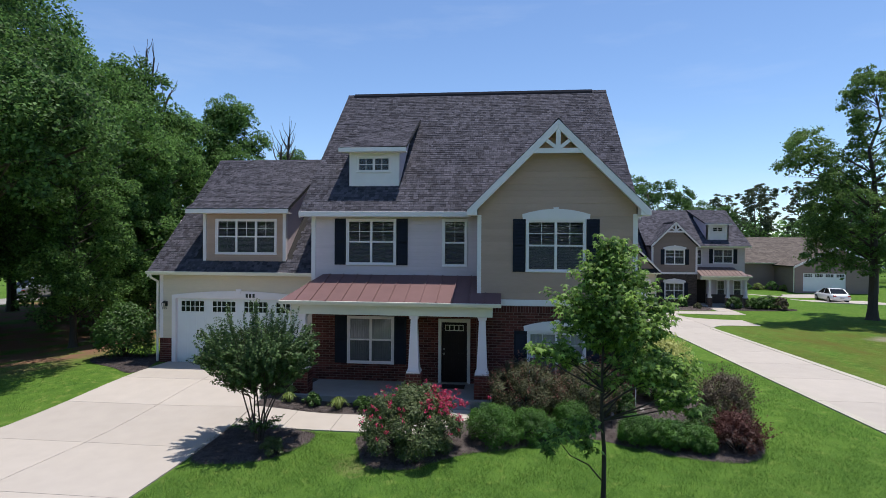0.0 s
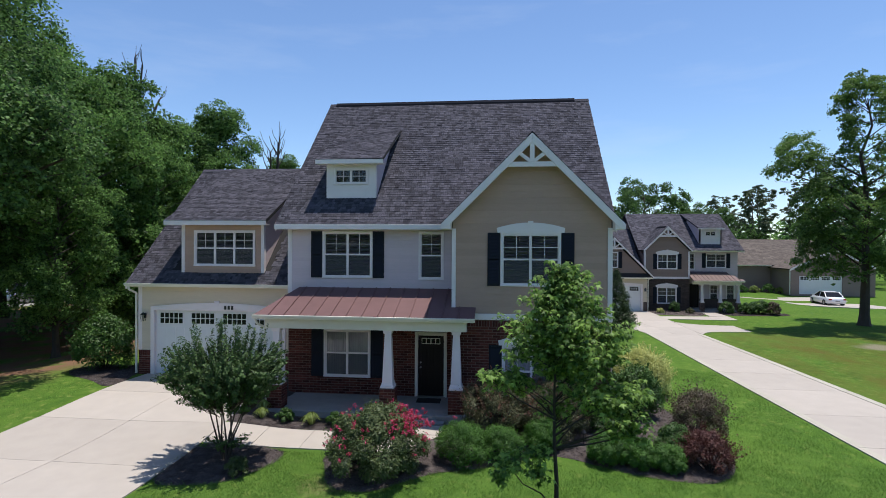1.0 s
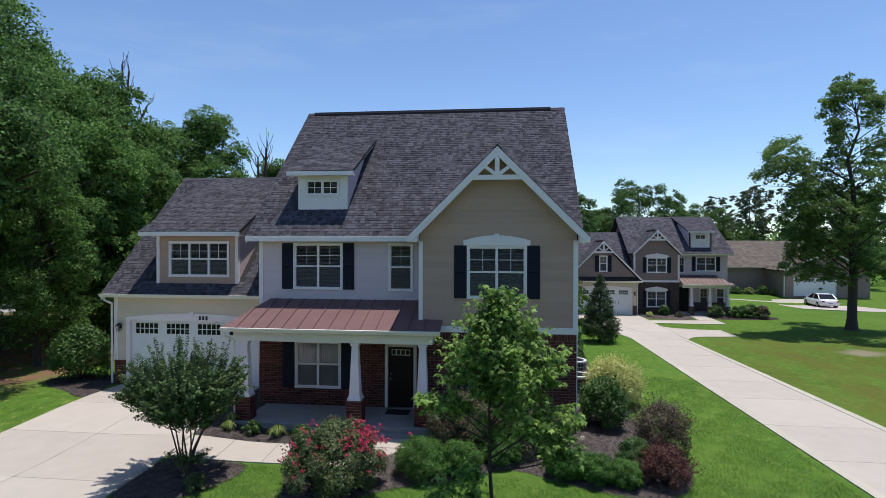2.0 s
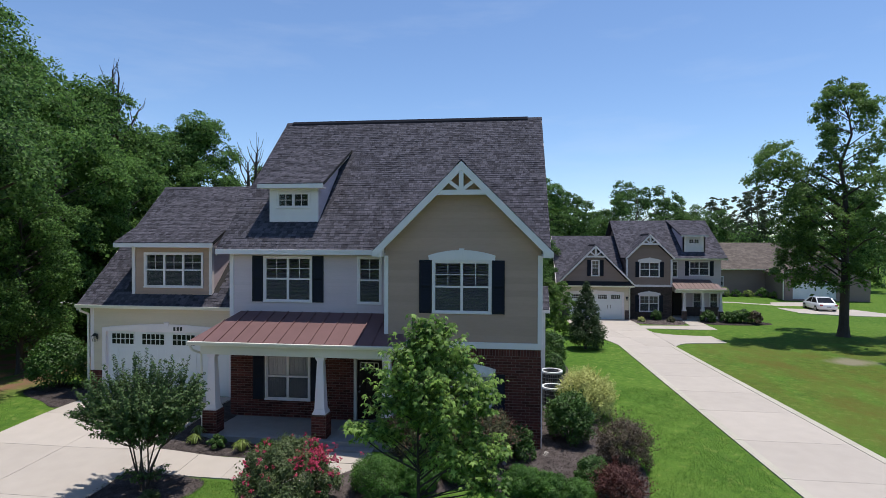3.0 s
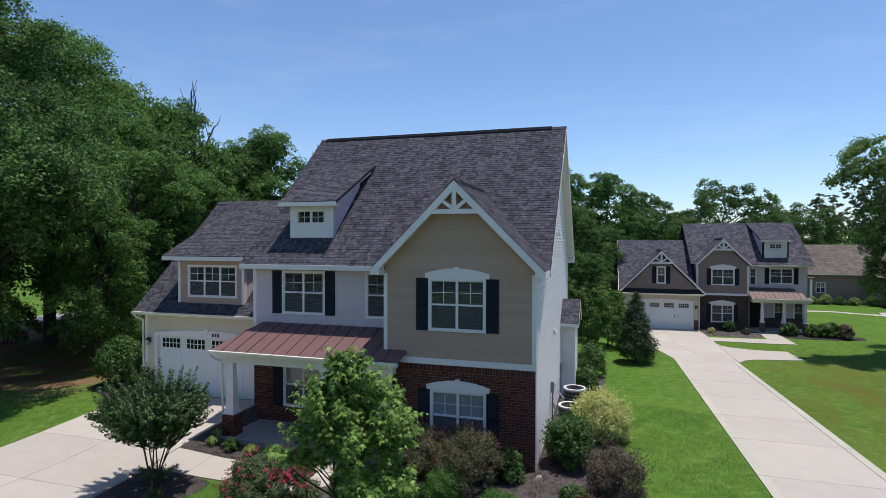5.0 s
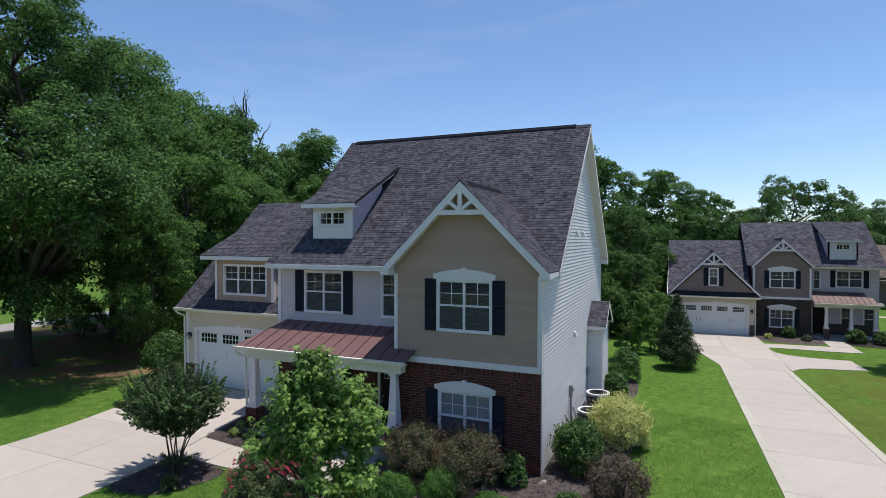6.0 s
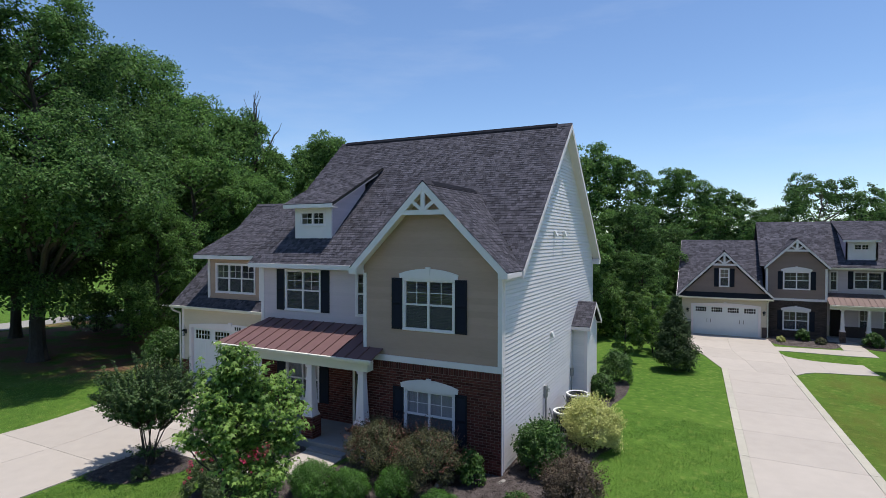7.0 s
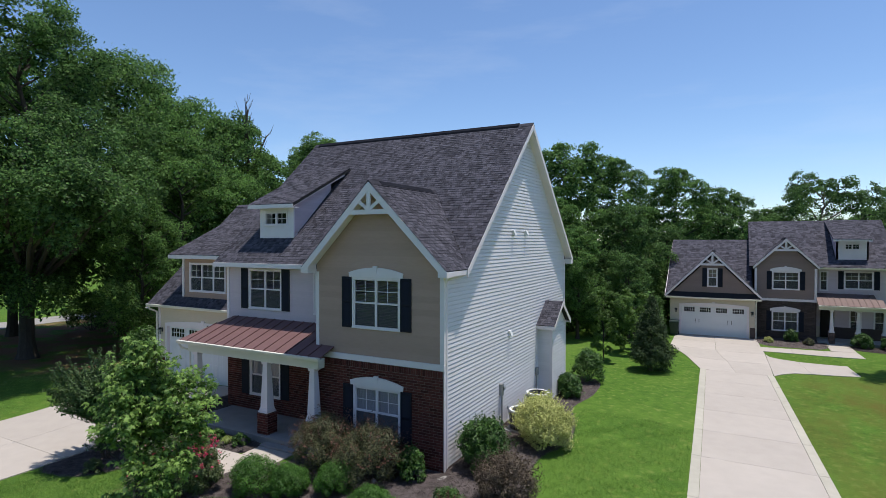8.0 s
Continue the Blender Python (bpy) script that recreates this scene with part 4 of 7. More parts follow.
def build_house():
    h = thing("house", (-4, 20, 0), "two-storey house with tan siding, red brick and dark shingle roof", "house")
    # walls with their openings
    W3, W5 = (0.84, 2.60, 4.03, 5.60), (0.90, 2.62, 0.75, 2.28)
    fg = wall_y(h, -0.58, 4.03, 0.0, 5.80, 15.94, [W3, W5], S_TAN)
    part("gable_wall", Geo().prism([(-0.58, 15.94, 5.80), (4.03, 15.94, 5.80), (4.03, 15.94, 6.01), (1.73, 15.94, 8.30), (-0.58, 15.94, 5.99)], (0, 0.16, 0)), S_TAN, h)
    W1, W2, W4, DR = (-4.98, -3.30, 4.14, 5.66), (-1.79, -0.97, 4.11, 5.66), (-4.92, -3.35, 0.90, 2.46), (-1.89, -0.85, 0.30, 2.42)
    rw = wall_y(h, -6.13, -0.58, 0.0, 5.85, 17.18, [W1, W2, W4, DR], S_GREY)
    part("return_wall", Geo().box(-0.58, -0.42, 16.10, 17.18, 0, 5.8), S_GREY, h)
    gd = (-11.85, -6.97, 0.38, 2.78)
    gw = wall_y(h, -12.45, -6.13, 0.2, 3.95, 18.65, [gd], S_CREAM)
    sw = part("side_wall", Geo().prism([(4.03, 16.10, 0), (4.03, 28.2, 0), (4.03, 28.2, 5.9), (4.03, RY, 10.95), (4.03, 17.0, 5.78), (4.03, 16.10, 5.78)], (-0.16, 0, 0)), S_SIDE, h)
    part("left_wall", Geo().prism([(-6.13, 17.34, 0), (-6.13, 28.2, 0), (-6.13, 28.2, 5.9), (-6.13, RY, 10.95), (-6.13, 17.34, 6.1)], (0.16, 0, 0)), S_GREY, h)
    part("back_wall", Geo().box(-6.0, 3.9, 28.04, 28.2, 0, 6.0), S_GREY, h)
    part("garage_side_wall", Geo().prism([(-12.45, 18.81, 0.2), (-12.45, 28.3, 0.2), (-12.45, 28.3, 4.2), (-12.45, 23.5, 8.35), (-12.45, 18.81, 4.1)], (0.16, 0, 0)), S_CREAM, h)
    part("garage_back_wall", Geo().box(-12.29, -6.13, 28.14, 28.3, 0.2, 4.1), S_CREAM, h)
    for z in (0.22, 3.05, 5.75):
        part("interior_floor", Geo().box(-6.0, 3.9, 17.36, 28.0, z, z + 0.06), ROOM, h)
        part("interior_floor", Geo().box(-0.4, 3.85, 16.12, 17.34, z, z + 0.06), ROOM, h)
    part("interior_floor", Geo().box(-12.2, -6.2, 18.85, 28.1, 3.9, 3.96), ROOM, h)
    # cladding
    bt = 3.02

    def gable_edge(z):
        if z < 5.95:
            return (-0.48, 3.93)
        k = max(0.0, 8.25 - z)
        return (max(-0.48, 1.73 - k), min(3.93, 1.73 + k))
    lap_siding(fg, bt + 0.19, 8.2, 0.19, gable_edge, front(15.94), [(W3[0] - 0.02, W3[1] + 0.02, W3[2] - 0.03, W3[3] + 0.02)], S_TAN)
    lap_siding(rw, 3.75, 5.72, 0.115, lambda z: (-6.03, -0.60), front(17.18), [W1, W2], S_GREY)
    lap_siding(gw, 1.30, 3.78, 0.115, lambda z: (-12.34, -6.13), front(18.65), [(-12.01, -6.81, 0, 3.0)], S_CREAM)

    def side_edge(z):
        if z < 5.78:
            return (16.04, 28.1)
        return (max(17.0, EY + (z - EZ + 0.18) / MP), min(28.1, 2 * RY - EY - (z - EZ + 0.18) / MP))
    lap_siding(sw, 0.22, 10.85, 0.122, side_edge, east(4.03), [], S_SIDE, dutch=True)
    bb = part("brick_base", Geo().box(-0.60, 4.03, 15.915, 15.938, -0.1, 0.75).box(-0.60, 0.90, 15.915, 15.938, 0.75, 2.28).box(2.62, 4.03, 15.915, 15.938, 0.75, 2.28).box(-0.60, 4.03, 15.915, 15.938, 2.28, bt), MORTAR, h, "red brick ground floor front")
    bricks(bb, -0.60, 4.04, 0.06, bt - 0.01, 15.915, [W5], "y", 300)
    pb = part("brick_base", Geo().box(-6.13, -4.92, 17.155, 17.178, 0.2, 3.4).box(-4.92, -3.35, 17.155, 17.178, 0.2, 0.90).box(-4.92, -3.35, 17.155, 17.178, 2.46, 3.4).box(-3.35, -1.89, 17.155, 17.178, 0.2, 3.4).box(-1.89, -0.85, 17.155, 17.178, 2.42, 3.4).box(-0.85, -0.6, 17.155, 17.178, 0.2, 3.4), MORTAR, h, "red brick porch wall")
    bricks(pb, -6.13, -0.60, 0.34, 3.0, 17.155, [W4, DR], "y", 200, rowlock=False)
    gb = part("brick_base", Geo().box(-12.46, -11.99, 18.625, 18.648, 0.1, 1.30), MORTAR, h, "red brick foot of the garage wall")
    bricks(gb, -12.46, -11.99, 0.36, 1.30, 18.625, [], "y", 60)
    gb2 = part("brick_base", Geo().box(-6.83, -6.15, 18.625, 18.648, 0.1, 1.30), MORTAR, h, "red brick foot of the garage wall")
    bricks(gb2, -6.83, -6.15, 0.36, 1.30, 18.625, [], "y", 0)
    rb = part("brick_base", Geo().box(-0.604, -0.581, 15.94, 17.155, 0, 3.0), MORTAR, h, "red brick return wall")
    # foundation strip along the side
    part("foundation", Geo().box(4.03, 4.055, 15.95, 28.2, -0.1, 0.21), MORTAR, h)
    # trim
    t = Geo()
    t.box(-0.66, 4.075, 15.895, 15.99, bt, bt + 0.18)
    part("belt_board", t, TRIM, h, "white belt board over the brick", bevel=0.006)
    for x0, x1, y, za, zb in ((-0.60, -0.48, 15.91, bt + 0.18, 5.72), (3.93, 4.065, 15.905, bt + 0.18, 5.75), (-6.16, -6.02, 17.15, 3.6, 5.75)):
        part("corner_board", Geo().box(x0, x1, y, y + 0.14, za, zb), TRIM, h, bevel=0.006)
    part("corner_board", Geo().box(4.03, 4.075, 16.045, 16.14, 0.2, 5.75), TRIM, h, bevel=0.005)
    part("corner_board", Geo().box(4.032, 4.06, 15.93, 16.045, 0.1, bt), TRIM, h, bevel=0.005)
    part("corner_board", Geo().box(4.03, 4.075, 28.1, 28.22, 0.2, 5.75), TRIM, h, bevel=0.005)
    part("corner_board", Geo().box(-12.48, -12.34, 18.62, 18.76, 1.30, 3.75), TRIM, h, bevel=0.006)
    # windows and doors
    window(h, *W3, 15.94, arch=True)
    window(h, *W5, 15.915, arch=True, curtain=True)
    window(h, *W1, 17.18)
    window(h, *W2, 17.18, sashes=1, shutters=False)
    window(h, *W4, 17.155, curtain=True, grid=(1, 1), sw=0.40)
    d = part("front_door", Geo().box(-1.77, -0.97, 17.20, 17.245, 0.36, 2.30), DOORM, h, "black panelled front door with four small lights")
    fr = Geo()
    fr.box(-1.89, -1.79, 17.12, 17.26, 0.30, 2.42).box(-0.95, -0.85, 17.12, 17.26, 0.30, 2.42).box(-1.79, -0.95, 17.12, 17.26, 2.31, 2.42)
    part("door_frame", fr, CREAM, d, "cream door frame", bevel=0.006)
    part("threshold", Geo().box(-1.85, -0.9, 17.05, 17.25, 0.31, 0.355), STEEL, d)
    for i in range(4):
        a = -1.66 + i * 0.15
        part("pane", Geo().box(a, a + 0.12, 17.190, 17.198, 2.05, 2.20), GLASS, d)
        part("pane_frame", Geo().box(a - 0.015, a, 17.18, 17.199, 2.03, 2.22).box(a + 0.12, a + 0.135, 17.18, 17.199, 2.03, 2.22).box(a, a + 0.12, 17.18, 17.199, 2.20, 2.22).box(a, a + 0.12, 17.18, 17.199, 2.03, 2.05), CREAM, d)
    for i in range(3):
        a = -1.68 + i * 0.22
        part("panel", Geo().box(a, a + 0.17, 17.185, 17.199, 0.6, 1.15), DOORM, d, bevel=0.01)
        part("panel", Geo().box(a, a + 0.17, 17.185, 17.199, 1.3, 1.9), DOORM, d, bevel=0.01)
    part("door_handle", Geo().tube((-1.70, 17.20, 1.28), (-1.70, 17.12, 1.28), 0.03, 0.03, 10), STEEL, d, "satin steel door knob")
    part("door_lock", Geo().tube((-1.70, 17.20, 1.43), (-1.70, 17.16, 1.43), 0.028, 0.028, 10), STEEL, d)
    garage_door(h, gd[0], gd[1], gd[2], gd[3], 18.65, handles=False)
    arched_trim(h, gd[0], gd[1], gd[2] - 0.02, gd[3], 18.65, 0.17)
    num = Geo()
    for k in range(3):
        num.box(-9.13 + k * 0.13, -9.05 + k * 0.13, 18.60, 18.612, 2.84, 2.98)
    part("number_plate_bars", num, BLACK, h, "dark bars above the garage door")
    # garage dormer
    gdw = wall_y(h, -10.75, -7.68, 4.05, 6.0, 18.68, [(-10.33, -7.99, 4.42, 5.72)], S_TAN, name="dormer_wall")
    lap_siding(gdw, 4.15, 5.9, 0.17, lambda z: (-10.66, -7.76), front(18.68), [(-10.35, -7.97, 4.39, 5.74)], S_TAN)
    for x in (-10.75, -7.68):
        s = 1 if x < -9 else -1
        pts = [(x, 18.85, 4.2), (x, 22.2, 7.3), (x, 22.2, 7.8), (x, 18.85, 6.15)]
        part("dormer_cheek", Geo().prism(pts, (0.12 * s, 0, 0)), S_GREY, h, "grey dormer cheek")
    for x in (-10.80, -7.76):
        part("corner_board", Geo().box(x, x + 0.12, 18.64, 18.80, 4.15, 6.0), TRIM, h, bevel=0.005)
    part("corner_board", Geo().box(-10.68, -7.76, 18.645, 18.68, 4.12, 4.26), S_TAN, h)
    window(h, -10.33, -7.99, 4.42, 5.72, 18.68, sashes=3, shutters=False)
    # roof planes
    m = slope_slab(h, (-6.46, EY, EZ), (4.36, EY, EZ), (4.36, RY, RZ), (-6.46, RY, RZ), 0.14, UNDERLAY, "main_roof")

    def above(c):
        y = c.y
        if y < 19.9 and abs(c.x - 1.73) < 2.62:
            if 8.47 - abs(c.x - 1.73) > c.z + 0.02:
                return False
        return not (-5.07 < c.x < -3.34 and 17.6 < y < 20.3 and c.z < 8.06 + 0.5 * (y - 17.52) - 0.05 and y > 17.85)
    shingles(m, (-6.47, EY - 0.02, EZ - 0.018), (1, 0, 0), (0, 1, MP), 10.84, 7.95, above, 11)
    slope_slab(h, (-6.46, 2 * RY - EY, EZ), (4.36, 2 * RY - EY, EZ), (4.36, RY, RZ), (-6.46, RY, RZ), 0.14, SHINGLE, "rear_roof")
    part("ridge_vent", Geo().prism([(-6.2, RY - 0.15, RZ - 0.12), (-6.2, RY - 0.13, RZ - 0.045), (-6.2, RY, RZ + 0.07), (-6.2, RY + 0.13, RZ - 0.045), (-6.2, RY + 0.15, RZ - 0.12)], (10.0, 0, 0)), RIDGE, m, "dark ridge vent")
    part("ridge_cap", Geo().prism([(-6.47, RY - 0.14, RZ - 0.10), (-6.47, RY, RZ + 0.035), (-6.47, RY + 0.14, RZ - 0.10), (-6.47, RY, RZ - 0.02)], (10.84, 0, 0)), SHINGLE, m)
    for s, x in ((-1, 1.73 - 2.60), (1, 1.73 + 2.60)):
        g = slope_slab(h, (x, 15.55, 5.87), (x, 17.15, 5.87), (1.73, 19.80, 8.47), (1.73, 15.55, 8.47), 0.12, UNDERLAY, "gable_roof")
        shingles(g, (x, 15.53, 5.87), (0, 1, 0), (-s, 0, 1.0), 4.2, 3.68, lambda c: c.z > main_roof_z(c.y) - 0.03, 12 + s, 300 if s > 0 else 0)
    part("ridge_vent", Geo().prism([(1.61, 16.1, 8.36), (1.62, 16.1, 8.415), (1.73, 16.1, 8.53), (1.84, 16.1, 8.415), (1.85, 16.1, 8.36)], (0, 3.2, 0)), RIDGE, h, "dark ridge vent")
    part("ridge_cap", Geo().prism([(1.60, 15.53, 8.38), (1.73, 15.53, 8.51), (1.86, 15.53, 8.38), (1.73, 15.53, 8.45)], (0, 4.1, 0)), SHINGLE, h)
    g = slope_slab(h, (-12.68, 18.25, 3.80), (-6.13, 18.25, 3.80), (-6.13, 23.5, 8.58), (-12.68, 23.5, 8.58), 0.14, UNDERLAY, "garage_roof")

    def garage_keep(c):
        if c.x > -6.2:
            return False
        return not (-11.2 < c.x < -7.45 and c.y > 18.75 and c.z < 6.05 + 0.484 * (c.y - 18.32))
    shingles(g, (-12.70, 18.23, 3.785), (1, 0, 0), (0, 1, MP), 6.57, 7.1, garage_keep, 21)
    slope_slab(h, (-12.68, 28.75, 3.80), (-6.13, 28.75, 3.80), (-6.13, 23.5, 8.58), (-12.68, 23.5, 8.58), 0.14, SHINGLE, "rear_roof")
    part("ridge_cap", Geo().prism([(-12.7, 23.36, 8.50), (-12.7, 23.5, 8.62), (-12.7, 23.64, 8.50), (-12.7, 23.5, 8.56)], (6.55, 0, 0)), SHINGLE, g)
    gdr = slope_slab(h, (-11.25, 18.30, 6.08), (-7.44, 18.30, 6.08), (-7.44, 23.5, 8.60), (-11.25, 23.5, 8.60), 0.12, UNDERLAY, "dormer_roof")
    shingles(gdr, (-11.26, 18.28, 6.075), (1, 0, 0), (0, 1, 0.484), 3.83, 5.80, None, 22)
    part("eave_board", Geo().box(-11.27, -7.42, 18.275, 18.31, 5.90, 6.06), TRIM, gdr, bevel=0.005)
    part("soffit", Geo().box(-11.25, -7.44, 18.31, 18.70, 5.91, 5.94), TRIM, gdr)
    for x in (-11.20, -7.55):
        part("rake_board", Geo().prism([(x, 18.32, 5.99), (x, 22.6, 8.06), (x, 22.6, 7.95), (x, 18.32, 5.91)], (0.03, 0, 0)), TRIM, gdr)
    # shed dormer on the main roof
    DY = 17.83
    wall_y(h, -5.07, -3.34, 6.60, 7.96, DY, [(-4.82, -3.62, 7.27, 7.83)], TRIM, 0.12, "dormer_wall")
    for x in (-5.07, -3.34):
        s = 1 if x < -4.2 else -1
        ck = part("dormer_cheek", Geo().prism([(x, DY + 0.125, 6.65), (x, 20.0, 8.6), (x, 20.0, 9.14), (x, DY + 0.125, 8.08)], (0.1 * s, 0, 0)), S_GREY, h, "grey lap-sided dormer cheek")
        if x > -4.2:
            lap_siding(ck, 6.80, 8.75, 0.115, lambda z: (DY + 0.05 + max(0.0, (z - 8.01) / 0.5), min(20.2, EY + (z - EZ) / MP + 0.02)), east(-3.34), [], S_GREY)
    dr = slope_slab(h, (-5.33, 17.50, 8.08), (-3.07, 17.50, 8.08), (-3.07, 20.9, 9.75), (-5.33, 20.9, 9.75), 0.10, UNDERLAY, "dormer_roof")
    shingles(dr, (-5.34, 17.48, 8.08), (1, 0, 0), (0, 1, 0.49), 2.28, 3.80, lambda c: c.z > main_roof_z(c.y) - 0.06, 23)
    part("eave_board", Geo().box(-5.35, -3.05, 17.47, 17.51, 7.92, 8.065), TRIM, dr, bevel=0.005)
    part("soffit", Geo().box(-5.33, -3.07, 17.51, DY + 0.01, 7.93, 7.96), TRIM, dr)
    for x in (-5.29, -3.15):
        part("rake_board", Geo().prism([(x, 17.52, 7.99), (x, 20.6, 9.50), (x, 20.6, 9.40), (x, 17.52, 7.93)], (0.03, 0, 0)), TRIM, dr)
    window(h, -4.82, -3.62, 7.27, 7.83, DY, shutters=False, blinds=False, half=False, grid=(2, 2), trim=0.05)
    # dark sheets added behind the dormer panes, putting unlit-room shade into their colour
    part("dark_backing", Geo().box(-4.96, -3.45, 18.4, 18.43, 7.0, 7.94), UNDERLAY, h)
    part("dark_backing", Geo().box(-10.6, -7.8, 19.4, 19.43, 4.3, 5.95), ROOM, h)
    # eaves, rakes, soffits
    part("eave_board", Geo().box(-6.47, -0.86, EY - 0.04, EY, EZ - 0.17, EZ - 0.005), TRIM, h, "white eave board", bevel=0.005)
    part("soffit", Geo().box(-6.46, -0.86, EY, 17.18, EZ - 0.15, EZ - 0.12), TRIM, h)
    gutter(h, -12.72, -6.16, 18.25, 3.79)
    part("soffit", Geo().box(-12.6, -6.13, 18.25, 18.65, 3.66, 3.69), TRIM, h)
    pipe(h, [(-12.58, 18.2, 3.70), (-12.58, 18.25, 3.56), (-12.53, 18.58, 3.40), (-12.53, 18.59, 0.45)])
    part("rake_board", Geo().prism([(-12.70, 18.22, 3.78), (-12.70, 23.5, 8.58), (-12.70, 23.5, 8.38), (-12.70, 18.22, 3.58)], (0.04, 0, 0)), TRIM, h)
    for yy in (1, -1):
        e = RY - yy * (RY - EY)
        part("rake_board", Geo().prism([(4.335, e, EZ - 0.02), (4.335, RY, RZ - 0.02), (4.335, RY, RZ - 0.24), (4.335, e, EZ - 0.24)], (0.035, 0, 0)), TRIM, h, "white rake board", bevel=0.004)
        part("soffit", Geo().prism([(4.03, e, EZ - 0.19), (4.03, RY, RZ - 0.19), (4.03, RY, RZ - 0.21), (4.03, e, EZ - 0.21)], (0.31, 0, 0)), TRIM, h)
        part("rake_board", Geo().prism([(-6.46, e, EZ - 0.02), (-6.46, RY, RZ - 0.02), (-6.46, RY, RZ - 0.22), (-6.46, e, EZ - 0.22)], (0.03, 0, 0)), TRIM, h)
    part("eave_return", Geo().box(4.0, 4.36, 28.2, 28.56, 5.60, 5.82), TRIM, h, bevel=0.005)
    gable_truss(h, 1.73, 15.53, 8.46, 2.62, 1.0, 5.84, cut=5.70)
    for s in (-1, 1):
        x = 1.73 + s * 2.45
        part("eave_return", Geo().prism([(x - 0.12, 15.545, 5.69), (x + 0.16, 15.545, 5.69), (x + 0.16, 15.545, 5.82), (x - 0.12, 15.545, 6.06)] if s > 0 else [(x - 0.16, 15.545, 5.69), (x + 0.12, 15.545, 5.69), (x + 0.12, 15.545, 6.06), (x - 0.16, 15.545, 5.82)], (0, 0.40, 0)), TRIM, h, "white boxed eave return", bevel=0.006)
        part("soffit", Geo().prism([(1.73 + s * 2.58, 15.57, 5.72), (1.73, 15.57, 8.30), (1.73, 15.57, 8.28), (1.73 + s * 2.58, 15.57, 5.70)], (0, 0.38, 0)), TRIM, h)
    part("eave_board", Geo().box(4.30, 4.335, 15.60, 16.95, 5.71, 5.85), TRIM, h, bevel=0.005)
    part("soffit", Geo().box(4.03, 4.30, 15.95, 16.95, 5.71, 5.74), TRIM, h)
    # porch
    part("porch_floor", Geo().box(-6.15, -0.62, 15.22, 17.155, 0.0, 0.33).box(-0.62, -0.12, 15.22, 15.9, 0.0, 0.33), CONC_D, h, "grey concrete porch floor", bevel=0.01)
    part("porch_step", Geo().box(-2.12, -0.72, 14.95, 15.22, 0.0, 0.20), CONC_D, h, bevel=0.01)
    part("porch_beam", Geo().box(-6.18, -0.12, 15.44, 15.76, 2.71, 3.02).box(-6.18, -5.90, 15.76, 17.15, 2.71, 3.02), CREAM, h, "cream porch beam", bevel=0.008)
    part("porch_ceiling", Geo().box(-6.15, -0.62, 15.76, 17.15, 2.98, 3.02), CREAM, h)
    for x in (-5.86, -2.44, -0.42):
        column(h, x, 15.60, 1.02, 2.71, base=0.43)
    pr = part("porch_roof", Geo().prism([(-6.43, 15.27, 3.08), (0.10, 15.27, 3.08), (0.10, 15.27, 3.12), (-6.43, 15.27, 3.12)], (0, 0.02, 0)), METAL, h, "bronze-red standing seam metal porch roof")
    ps = (3.82 - 3.14) / (17.17 - 15.25)
    lx0, lx1 = -6.45, -5.76
    n = 14
    low0, low1 = lx0, 0.12
    step = (low1 - low0) / n
    wall_x = -0.60

    def up(x, side):
        """How far back the sheet runs at x: to the hip, the wall or the return of the gable."""
        if x < lx1:
            return 15.25 + (x - lx0) / (lx1 - lx0) * 1.92
        if x > wall_x + 1e-6 or (side > 0 and x > wall_x - 1e-6):
            return 15.93
        return 17.17
    seams = [low0 + i * step for i in range(n + 1)]
    cuts = sorted(seams + [lx1, wall_x])
    for a, b in zip(cuts, cuts[1:]):
        ya, yb = up(a, 1), up(b, -1)
        p = Geo().hexa([(a, 15.25, 3.10), (b, 15.25, 3.10), (b, yb, 3.10 + ps * (yb - 15.25)), (a, ya, 3.10 + ps * (ya - 15.25))],
                       [(a, 15.25, 3.14), (b, 15.25, 3.14), (b, yb, 3.14 + ps * (yb - 15.25)), (a, ya, 3.14 + ps * (ya - 15.25))])
        part("roof_panel", p, METAL, pr)
    for a in seams[1:-1]:
        ya = up(a, -1) - 0.02
        q = Geo().hexa([(a - 0.012, 15.245, 3.14), (a + 0.012, 15.245, 3.14), (a + 0.012, ya, 3.14 + ps * (ya - 15.25)), (a - 0.012, ya, 3.14 + ps * (ya - 15.25))],
                       [(a - 0.012, 15.245, 3.175), (a + 0.012, 15.245, 3.175), (a + 0.012, ya, 3.175 + ps * (ya - 15.25)), (a - 0.012, ya, 3.175 + ps * (ya - 15.25))])
        part("standing_seam", q, METAL, pr)
    part("roof_panel", Geo().add([(lx0, 15.25, 3.14), (lx1, 17.17, 3.82), (lx0, 17.17, 3.14), (lx0, 15.25, 3.08), (lx0, 17.17, 3.08), (lx1, 17.17, 3.08)], [(0, 2, 1), (0, 3, 4, 2), (2, 4, 5, 1)]), METAL, pr)
    gutter(h, -6.46, 0.13, 15.25, 3.13)
    part("porch_soffit", Geo().box(-6.45, 0.10, 15.25, 15.44, 3.02, 3.05), CREAM, h)
    pipe(h, [(-6.38, 15.2, 3.02), (-6.36, 15.3, 2.86), (-6.22, 15.55, 2.72), (-6.20, 15.58, 0.3)], 0.035)
    # fireplace bump-out with its small gable
    b0, b1, bx = 24.3, 26.25, 4.62
    bo = part("bump_out", Geo().box(4.03, bx, b0, b1, 0.0, 3.25).prism([(4.03, b0, 3.25), (4.03, b1, 3.25), (4.03, (b0 + b1) / 2, 4.0)], (bx - 4.03, 0, 0)), S_SIDE, h, "lap-sided fireplace bump-out")
